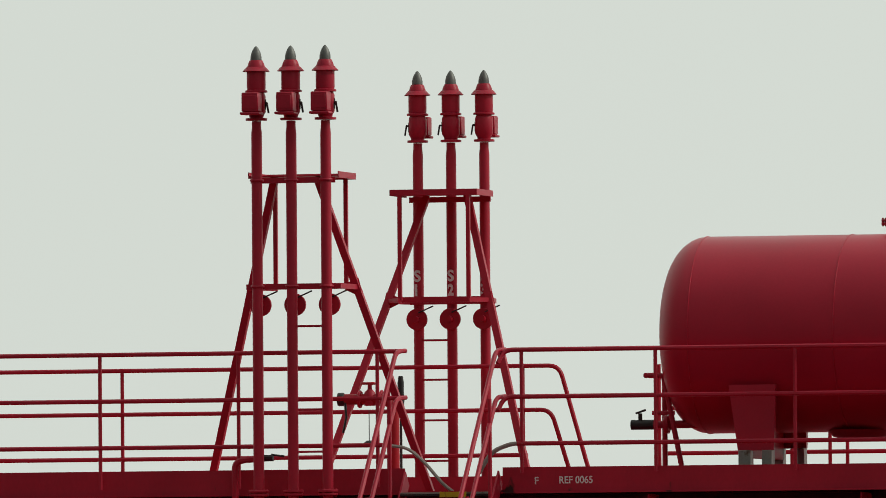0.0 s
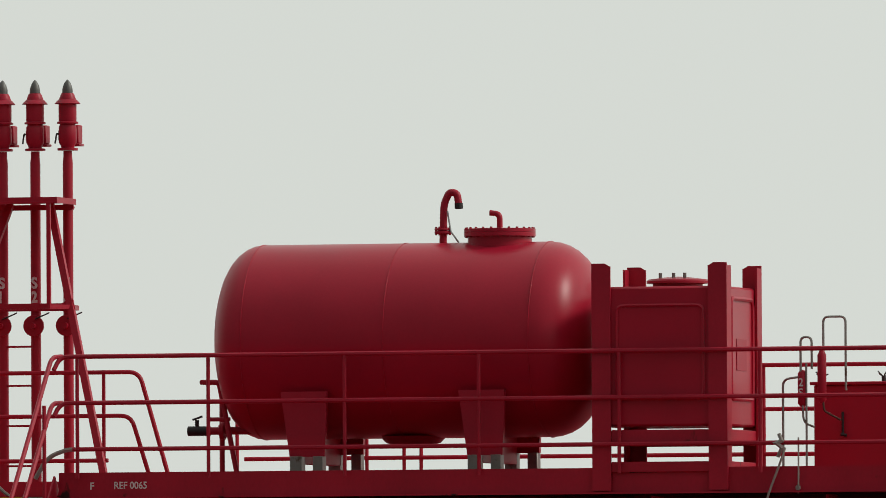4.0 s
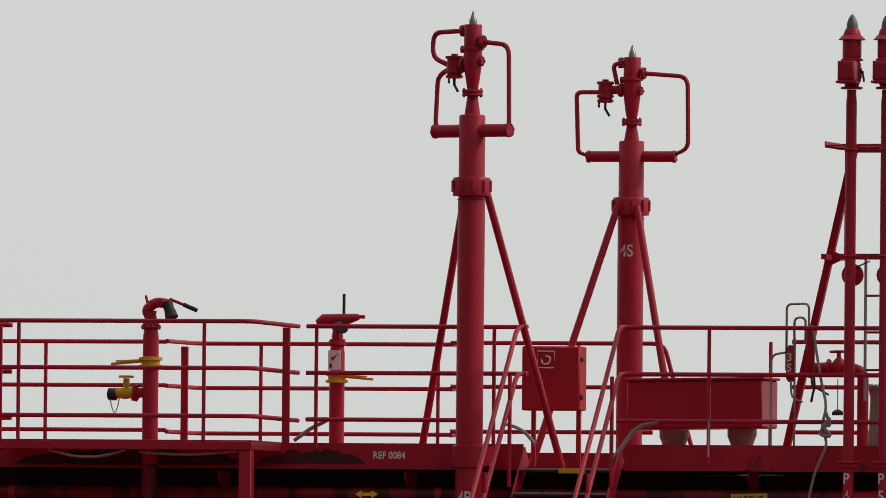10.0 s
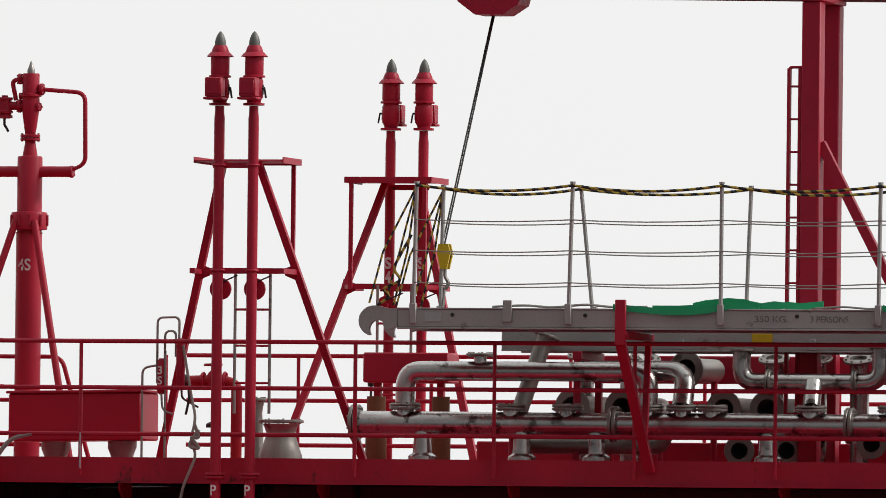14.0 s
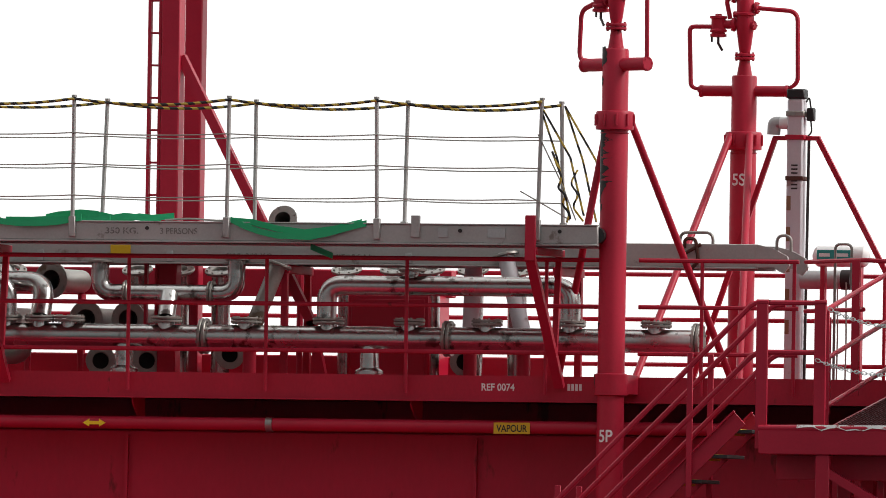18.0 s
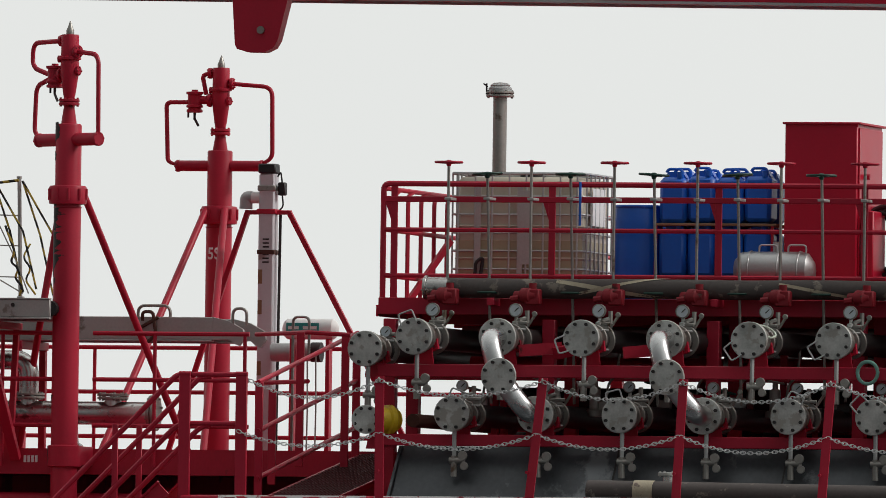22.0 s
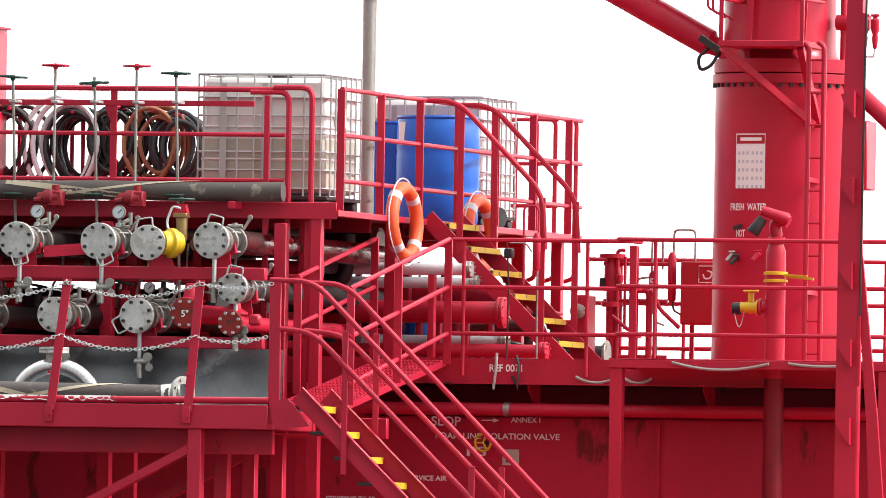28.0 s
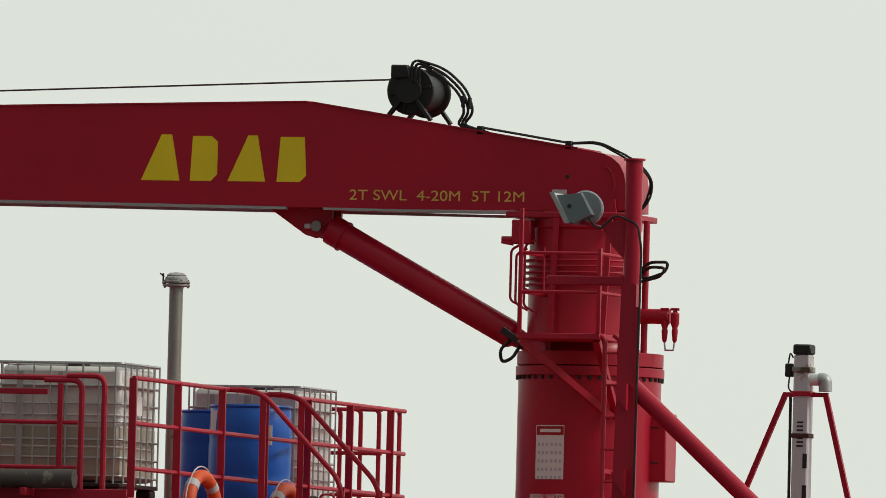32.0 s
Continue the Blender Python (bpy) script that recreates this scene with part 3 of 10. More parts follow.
# starboard side
railing(LB, [(x, YR, -0.16, 1.02) for x in (-4.3, -3.01, -1.75, -0.5, 0.76)],
        [fillet([(-8, YR, 1.0), (1.10, YR, 1.0), (1.36, YR + 0.1, 0.0)], 0.1), fillet([(-8, YR, 0.60), (1.02, YR, 0.60), (1.18, YR + 0.1, 0.0)], 0.1), [(-8, YR, 0.19), (0.8, YR, 0.19)]])
railing(LB, [(x, YR, -0.16, 1.0) for x in (2.03, 3.26, 3.613, 3.774, 4.50, 5.74, 6.996, 8.294, 9.551)],
        [[(2.1, YR, z), (10.70, YR, z)] for z in (1.0, 0.60, 0.19)])
railing(LB, [(x, YR, -0.16, 1.0) for x in (14.6,)],
        [fillet([(13.4, YR, 1.0), (15.40, YR, 1.0), (15.66, YR + 0.1, 0.0)], 0.1), fillet([(13.4, YR, 0.60), (15.3, YR, 0.60), (15.5, YR, 0.0)], 0.1), [(13.4, YR, 0.19), (15.3, YR, 0.19)]])
straight(LB, YR, 16.6, 31.0, (16.4, 17.66, 18.92, 20.18, 21.44, 22.7, 23.96, 25.22, 26.48, 27.74, 29.0, 30.26), levels=(1.02, 0.61, 0.20))

# ---- stairs to the main deck ----


def stairs(label, x0, x1, y, run, name="deck_stairs"):
    """Stairs that go down to port from the deck edge."""
    t = thing(name, (x0, y, -2.62), label, "stairs", "stairs up the trunk side")
    drop = 2.6
    for x in (x0 + 0.01, x1 - 0.01):
        part("stringer", Shape().bar((x, y, -0.09), (x, y - run, -drop + 0.02), 0.016, 0.17, (0, 0, 1)), red, t)
    n = 11
    for i in range(n):
        z = -0.22 - i * 0.215
        yy = y - 0.06 - run * (0.22 + i * 0.215) / drop
        s = part("tread", Shape().box((x0 + 0.02, yy - 0.02, z - 0.03), (x1 - 0.02, yy + 0.19, z), 0.003), dark_steel, t)
        part("nosing", Shape().box((x0 + 0.02, yy - 0.026, z - 0.012), (x1 - 0.02, yy - 0.02, z + 0.004), 0.001), dull_steel, s, "worn bare steel edge")
        if i % 3 == 0:
            part("yellow_edge", Shape().box((x0 + 0.38, yy - 0.032, z - 0.04), (x0 + 0.62, yy - 0.0265, z + 0.006), 0.001), tread_yellow, s, "faded yellow warning paint")
    for x in (x0 - 0.04, x1 + 0.0):
        for h, y1 in ((1.03, y + 0.0), (0.62, y + 0.0)):
            pts = fillet([(x + 0.04, y + 0.02, h), (x, y - 0.16, h - 0.01), (x, y - run - 0.15, h - drop + 0.1), (x, y - run - 0.2, h - drop - 0.2)], 0.12)
            part("handrail", Shape().tube(pts, 0.021, 8), red, t)
        for k in (0.12, 0.45, 0.8):
            yy, z = y - run * k - 0.1, -0.05 - drop * k
            part("post", Shape().cyl((x, yy, z - 0.02), (x, yy, z + 0.95), 0.018, 8), red, t)
    return t


stairs("steep red steel stairs with yellow step edges through the deck edge", 0.93, 1.79, -0.02, 2.55)
stairs("steep red steel stairs with worn steps through the deck edge", 15.40, 16.28, -0.02, 2.55)


def cable(label, pts, r=0.012, mat=rope_grey, name="hose_line", cat="hose"):
    return solo(name, Shape().tube(pts, r, 6), mat, label, cat)


cable("grey hose hanging down beside the stairs", fillet([(0.80, -0.02, 0.20), (0.95, -0.02, 0.18), (1.1, 0.0, 0.05), (1.3, 0.03, -0.2), (1.6, 0.05, -0.33), (1.95, 0.05, -0.3)], 0.15), 0.016)
cable("grey rail end pipe beside the stairs", fillet([(1.60, -0.06, -0.05), (1.72, -0.08, 0.14), (1.90, YF, 0.205), (2.02, YF, 0.205)], 0.12), 0.020)
cable("grey hose hanging beside the stairs", fillet([(15.2, -0.02, 0.18), (15.38, -0.05, 0.13), (15.5, -0.06, 0.0)], 0.1), 0.016)
cable("grey rail end pipe beside the stairs", fillet([(16.2, -0.1, -0.15), (16.42, -0.08, 0.16), (16.62, YF, 0.2)], 0.12), 0.022)

# ---- vent masts ----


def vent_mast(x0, y0, s, n, marks, label):
    """n high velocity vents on one frame; s points inboard (+1 port, -1 starboard)."""
    t = thing("vent_mast", (x0, y0, -0.3), label, "vent mast", "cargo tank vent masts")
    xs = [x0 + (i - (n - 1) / 2) * 0.312 for i in range(n)]
    w = 0.405
    for i, x in enumerate(xs):
        pipe = part("vent_pipe", Shape().tube([(x, y0, -0.60), (x, y0, 2.94), (x, y0, 3.0), (x, y0, 3.05)], [0.047, 0.047, 0.041, 0.041], 16), red, t)
        part("base_flange", Shape().disc((x, y0, -0.235), (0, 0, 1), 0.085, 0.022, 6, 0.065, 0.01).disc((x, y0, -0.205), (0, 0, 1), 0.09, 0.022, 6, 0.068, 0.01), red_worn, pipe)
        head = part("vent_head", Shape().lathe((x, y0, 0), (0, 0, 1), [(0.05, 3.055), (0.095, 3.056), (0.095, 3.075), (0.06, 3.08), (0.065, 3.10), (0.082, 3.13), (0.082, 3.27), (0.07, 3.30), (0.098, 3.302),
                    (0.098, 3.318), (0.08, 3.325), (0.083, 3.34), (0.083, 3.50), (0.078, 3.53), (0.066, 3.565), (0.055, 3.585)], 20).lathe((x, y0, 0), (0, 0, 1), [(0.12, 3.488), (0.084, 3.525), (0.084, 3.515), (0.118, 3.484)], 20), red, t)
        part("cowl", Shape().lathe((x, y0, 0), (0, 0, 1), [(0.050, 3.586), (0.049, 3.615), (0.043, 3.645), (0.031, 3.675), (0.016, 3.698), (0.004, 3.71)], 14), cap_metal, head, "pointed bare grey metal cap")
        by = y0 - s * 0.165
        part("weight_box", Shape().box((x - 0.075, by - 0.07, 3.125), (x + 0.075, by + 0.07, 3.295), 0.008).box((x - 0.088, by - 0.08, 3.10), (x + 0.088, by + 0.08, 3.123), 0.006).box((x - 0.06, by - 0.076, 3.15), (x + 0.06, by - 0.069, 3.27), 0.003).box((x - 0.04, by + s * 0.07, 3.15), (x + 0.04, by + s * 0.1, 3.25)), red, head)
        cx = x + s * 0.065
        part("check_lever", Shape().tube(fillet([(x + s * 0.05, y0, 3.20), (cx + s * 0.03, y0, 3.21), (cx + s * 0.035, y0 - 0.02, 3.21), (cx + s * 0.05, y0 - 0.02, 3.12)], 0.012, 3), 0.009, 6).cyl((cx + s * 0.01, y0, 3.15), (cx + s * 0.01, y0, 3.24), 0.014, 8), dark_steel, head, "dark check lift handle")
        wy = y0 + s * 0.09
        d = part("valve_disc", Shape().disc((x + 0.0, wy, 1.44), (0, 1, 0), 0.098, 0.028, 0).cyl((x, y0, 1.44), (x, wy + s * 0.06, 1.44), 0.03, 10), red, t)
        part("lever", Shape().cyl((x + 0.02, wy - 0.015, 1.50), (x + 0.16, wy - 0.015, 1.56), 0.007, 6), dark_steel, d)
        if marks and i < len(marks):
            lettering("S", (x - 0.03, y0, 1.79), 0.14, text_white, pipe, width=0.06, bend=(x, y0, 0.052), bold=0.04)
            lettering(marks[i], (x - 0.027, y0, 1.66), 0.14, text_white, pipe, width=0.055 if marks[i] != "1" else 0.026, bend=(x, y0, 0.052), bold=0.05)
    # collars along the pipes
    for z in (2.53, 1.60):
        part("collar", Shape().bar((xs[0] - 0.07, y0 + s * 0.055, z), (xs[-1] + 0.07, y0 + s * 0.055, z), 0.012, 0.05), red, t)
        for x in xs:
            part("clamp", Shape().ring((x, y0, z), (0, 0, 1), 0.052, 0.012, 14, 6), red_worn, t)
    # top platform
    y1 = y0 + s * 0.69
    pl = part("platform", Shape().box((x0 - w, min(y0 + s * 0.07, y1), 2.565), (x0 + w, max(y0 + s * 0.07, y1), 2.575)), red, t)
    for a, b in (((x0 - w, y1), (x0 + w, y1)), ((x0 - w, y0 + s * 0.07), (x0 - w, y1)), ((x0 + w, y0 + s * 0.07), (x0 + w, y1))):
        part("platform_edge", Shape().bar((*a, 2.578), (*b, 2.578), 0.008, 0.055), red, pl)
    # legs and struts
    by, tx, ty = y0 + s * 1.02, 0.19 if n == 3 else 0.16, y0 + s * 0.16
    for k in (-1, 1):
        bx = (0.985 if k > 0 else 1.035) - (0.05 if n == 2 else 0.0)
        part("leg", Shape().bar((x0 + k * tx, ty, 2.56), (x0 + k * bx, by, -0.2), 0.062, 0.062, (0, 1, 0)), red, t)
        f = (2.56 - 1.61) / 2.76
        lx, ly = x0 + k * (tx + (bx - tx) * f), ty + (by - ty) * f
        hx = x0 + k * (w - (0.085 if n == 3 else 0.06))
        part("hanger", Shape().bar((hx, y1 - s * 0.02, 2.56), (hx, y1 - s * 0.02, 1.60), 0.035, 0.035, (0, 1, 0)), red, t)
        part("strut", Shape().bar((lx, ly, 1.60), (hx, y1, 1.60), 0.04, 0.04), red, t)
        part("strut", Shape().bar((x0 + k * w, y0 + s * 0.05, 1.60), (lx, ly, 1.60), 0.045, 0.045), red, t)
        part("gusset", Shape().prism([(lx - k * 0.10, 1.63), (lx - k * 0.09, 1.57), (lx, 1.53), (lx + k * 0.05, 1.57), (lx + k * 0.02, 1.68)], "xz", ly - 0.006, ly + 0.006), red, t)
    part("cross_bar", Shape().bar((x0 - bx * 0.46, ly, 1.61), (x0 + bx * 0.46, ly, 1.61), 0.045, 0.05), red, t)
    # ladder between two of the pipes
    a, b = (xs[-2], xs[-1]) if s > 0 else (xs[0], xs[1])
    if n == 3:
        for z in (1.25, 0.89, 0.52, 0.15):
            part("rung", Shape().cyl((a, y0 + s * 0.02, z), (b, y0 + s * 0.02, z), 0.011, 6), red, t)
    else:
        yl = y0 + s * 0.5
        for x in (x0 - 0.13, x0 + 0.19):
            part("ladder_rail", Shape().cyl((x, yl, 0.35), (x, yl, 1.62), 0.014, 6), dull_steel, t)
        for z in (1.27, 0.95, 0.62):
            part("rung", Shape().cyl((x0 - 0.13, yl, z), (x0 + 0.19, yl, z), 0.012, 6), red, t)
    return t


vent_mast(0.0, -0.35, 1, 3, "", "three red tank vents with grey caps on a braced mast")
vent_mast(0.035, 5.35, -1, 3, "123", "three red tank vents on a braced mast marked S")
vent_mast(18.545, -0.36, 1, 2, "", "two red tank vents with grey caps on a braced mast")
vent_mast(18.595, 5.34, -1, 2, "45", "pair of red tank vents on a braced mast marked S")
for x in (-0.32, 0.0, 0.31):
    lettering("P", (x - 0.035, -0.4, -0.385), 0.13, text_white, line, width=0.055, bend=(x, -0.35, 0.047))
for x, d in ((18.39, "4"), (18.70, "5")):
    lettering("P", (x - 0.035, -0.4, -0.38), 0.13, text_white, line, width=0.055, bend=(x, -0.36, 0.047))
    lettering(d, (x - 0.035, -0.4, -0.53), 0.13, text_white, line, width=0.05, bend=(x, -0.36, 0.047))

# ---- pressure and vacuum masts ----


def pv_mast(x0, y0, s, mark, label, spread, yaw=0.0, back=0.65, drop=0.0, reach=0.43, fore=0.0):
    t = thing("vapour_riser", (x0, y0, -0.3), label, "vent mast", "vapour risers")
    part("column", Shape().lathe((x0, y0, 0), (0, 0, 1), [(0.12, -2.6 if s > 0 else -0.2), (0.12, 2.12), (0.116, 2.14), (0.116, 2.855), (0.108, 2.87), (0.07, 2.875), (0.046, 3.05)], 24), red, t)
    part("collar", Shape().lathe((x0, y0, 0), (0, 0, 1), [(0.118, 2.16), (0.165, 2.165), (0.168, 2.18), (0.168, 2.31), (0.160, 2.325), (0.118, 2.33)], 24), red, t)
    for k in range(10):
        a = 2 * math.pi * k / 10
        part("collar_bolt", Shape().cyl((x0 + 0.172 * math.cos(a), y0 + 0.172 * math.sin(a), 2.20), (x0 + 0.172 * math.cos(a), y0 + 0.172 * math.sin(a), 2.30), 0.012, 6), red_worn, t)
    part("weld_bead", Shape().ring((x0, y0, 2.135), (0, 0, 1), 0.121, 0.006, 24, 5), red_worn, t)
    if s > 0:
        part("foot_collar", Shape().lathe((x0, y0, 0), (0, 0, 1), [(0.122, -0.22), (0.15, -0.21), (0.15, -0.03), (0.122, -0.02)], 24).box((x0 - 0.15, y0, -0.2), (x0 + 0.15, 0.0, -0.03)), red_worn, t)
    part("cone_flange", Shape().disc((x0, y0, 3.05), (0, 0, 1), 0.092, 0.025, 6, 0.075, 0.012).disc((x0, y0, 3.08), (0, 0, 1), 0.092, 0.025, 6, 0.075, 0.012), red_worn, t)
    hd = part("valve_body", Shape().lathe((x0, y0, 0), (0, 0, 1), [(0.046, 3.105), (0.058, 3.16), (0.078, 3.30), (0.083, 3.38), (0.08, 3.43), (0.10, 3.435), (0.10, 3.455), (0.079, 3.46), (0.079, 3.635), (0.074, 3.645), (0.03, 3.646)], 20), red, t)
    part("cowl", Shape().lathe((x0, y0, 0), (0, 0, 1), [(0.036, 3.646), (0.036, 3.68), (0.026, 3.70), (0.012, 3.74), (0.004, 3.76)], 12), dull_steel, hd, "small pointed bare metal cap")
    part("boss", Shape().disc((x0 + 0.07, y0 - 0.02, 3.34), (1, -0.3, 0), 0.04, 0.03, 4, 0.03, 0.008), red_worn, hd)
    part("boss", Shape().disc((x0 - 0.08, y0, 3.44), (-1, 0, 0), 0.03, 0.03), red_worn, hd)
    c, sn = math.cos(radians(yaw)), math.sin(radians(yaw))

    def at(u, z, v=0.0):
        return (x0 + u * c - v * sn, y0 + u * sn + v * c, z)

    za = 2.735 if yaw else 2.705
    arm = part("arm", Shape().lathe(at(-0.40, za), (c, sn, 0), [(0.045, 0), (0.056, 0.012), (0.056, 0.788), (0.045, 0.80)], 16), red, t)
    for u in (-0.415, 0.385):
        part("end_flange", Shape().disc(at(u, za), (c, sn, 0), 0.062, 0.03, 6, 0.05, 0.008), red_worn, arm)
    part("side_boss", Shape().disc(at(0.09, 3.50), (c, sn, 0), 0.055, 0.03, 6, 0.042, 0.009).cyl(at(0.05, 3.50), at(0.14, 3.50), 0.02, 8), red_worn, hd)
    part("side_boss", Shape().disc(at(-0.12, 3.595), (c, sn, 0), 0.05, 0.03, 6, 0.04, 0.009).cyl(at(-0.13, 3.595), at(-0.05, 3.595), 0.02, 8), red_worn, hd)
    part("loop_pipe", Shape().tube(fillet([at(0.10, 3.50), at((0.52 if x0 < 20 else 0.49) if yaw == 0 else 0.39, 3.47), at((0.53 if x0 < 20 else 0.50) if yaw == 0 else 0.40, 2.78), at(0.36, za)], 0.09), 0.021, 8), red, t)
    ua = -0.20 if yaw else -0.25
    up = 0 if yaw else 0.04
    dr = at(ua, 0)
    part("actuator", Shape().lathe((dr[0], dr[1], up), (0, 0, 1), [(0.05, 3.20), (0.075, 3.205), (0.075, 3.225), (0.062, 3.23), (0.062, 3.24), (0.078, 3.245), (0.078, 3.26), (0.065, 3.27), (0.065, 3.36), (0.08, 3.365), (0.08, 3.385), (0.03, 3.39), (0.03, 3.405)], 16).cyl(at(ua + 0.05, 3.31 + up), at(-0.05, 3.31 + up), 0.04, 10).disc(at(-0.12, 3.31 + up), (c, sn, 0), 0.062, 0.03, 6, 0.05, 0.01), red_worn, t)
    part("drain_cock", Shape().tube([at(ua, 3.22 + up), at(ua, 3.15 + up), at(ua + 0.04, 3.09 + up)], 0.012, 6).cyl(at(ua - 0.06, 3.23 + up), at(ua - 0.06, 3.16 + up), 0.01, 6), dark_steel, t)
    if yaw:
        part("loop_pipe", Shape().tube(fillet([at(-0.09, 3.595), at(-reach, 3.585), at(-reach - 0.01, 3.38), at(-0.26, 3.31)], 0.08), 0.021, 8), red, t)
        part("loop_pipe", Shape().tube(fillet([at(-0.26, 3.28), at(-reach + 0.05, 3.22), at(-reach + 0.03, 2.80), at(-0.36, za)], 0.07), 0.021, 8), red, t)
    else:
        part("loop_pipe", Shape().tube(fillet([at(-0.09, 3.595), at(-0.18, 3.58), at(-0.14, 3.40)], 0.05), 0.021, 8), red, t)
        part("loop_pipe", Shape().tube(fillet([at(ua - 0.04, 3.33), at(-0.52, 3.33), at(-0.50, 2.74), at(-0.38, za)], 0.05), 0.021, 8), red, t)
    for k in (-1, 1):
        part("brace", Shape().cyl((x0 + k * 0.09, y0 + 0.14 * s, 2.24), (x0 + (-fore if k < 0 and fore else k * spread), y0 + s * back, -0.2), 0.033, 10), red, t)
    if mark:
        z = 1.79 if s < 0 else (-0.53 if x0 < 20 else -0.62)
        lettering(mark, (x0 - 0.075, y0, z), 0.15, text_white, t, width=0.125, bend=(x0, y0, 0.12))
    knots = ((-9, -9), (2.70, 2.70), (2.87, 2.84), (3.05, 2.985), (3.105, 3.04), (3.30, 3.255), (3.80, 3.76)) if s < 0 else ((-9, -9), (2.70, 2.70), (2.87, 2.875), (3.06, 3.05), (3.76, 3.79), (4, 4.03))
    for ob in t.children_recursive:
        if ob.name.split(".")[0] not in ("brace", "foot_collar", "lettering"):
            for v in ob.data.vertices:
                if v.co.z > 0:
                    h = v.co.z - datum(v.co)[2] + v.co.z
                    for (a, p), (b, q) in zip(knots, knots[1:]):
                        if a <= h < b:
                            v.co.z += p + (q - p) * (h - a) / (b - a) - h - drop
                            break
    return t


pv_mast(14.985, -0.38, 1, "4P", "tall red vapour riser with valve head and looped pipes", 0.65, -22, 0.75)
pv_mast(15.11, 4.95, -1, "4S", "tall red vapour riser marked 4S with a valve head", 0.64, 0, 0.65, fore=0.77)
PV3 = pv_mast(27.82, -0.40, 1, "5P", "tall red vapour riser with chipped paint and valve head", 0.835, -33, 1.3, 0.05, 0.50)
pv_mast(27.69, 4.95, -1, "5S", "tall red vapour riser marked 5S with a valve head", 0.64, 0, 2.7, 0.05, fore=0.38)
random.seed(5)
for top, low, wide, start in ((2.13, 1.46, 84, 74), (1.46, 1.40, 18, 55), (1.30, 1.16, 24, 74), (0.42, 0.34, 30, 72), (2.84, 2.66, 50, 70), (2.58, 2.50, 34, 74)):
    n = max(4, int((top - low) / 0.022))
    vs = []
    for k in range(n + 1):
        f = k / n
        z = top + (low - top) * f
        edge_a = start - wide * random.uniform(0.35, 1.0) * min(1.0, 4 * (1 - f) + 0.1)
        for q in range(5):
            a = radians(start + (edge_a - start) * q / 4)
            rad = 0.1225 if z < 2.2 else 0.1185
            vs.append((27.82 - rad * math.sin(a), -0.40 - rad * math.cos(a), z + random.uniform(-0.006, 0.006)))
    g = Shape()
    g.add(vs, [(5 * k + q, 5 * k + q + 1, 5 * k + q + 6, 5 * k + q + 5) for k in range(n) for q in range(4)])
    part("bare_patch", g, black, PV3, "dark patch where the paint is gone")

# ---- things on the forward trunk deck ----


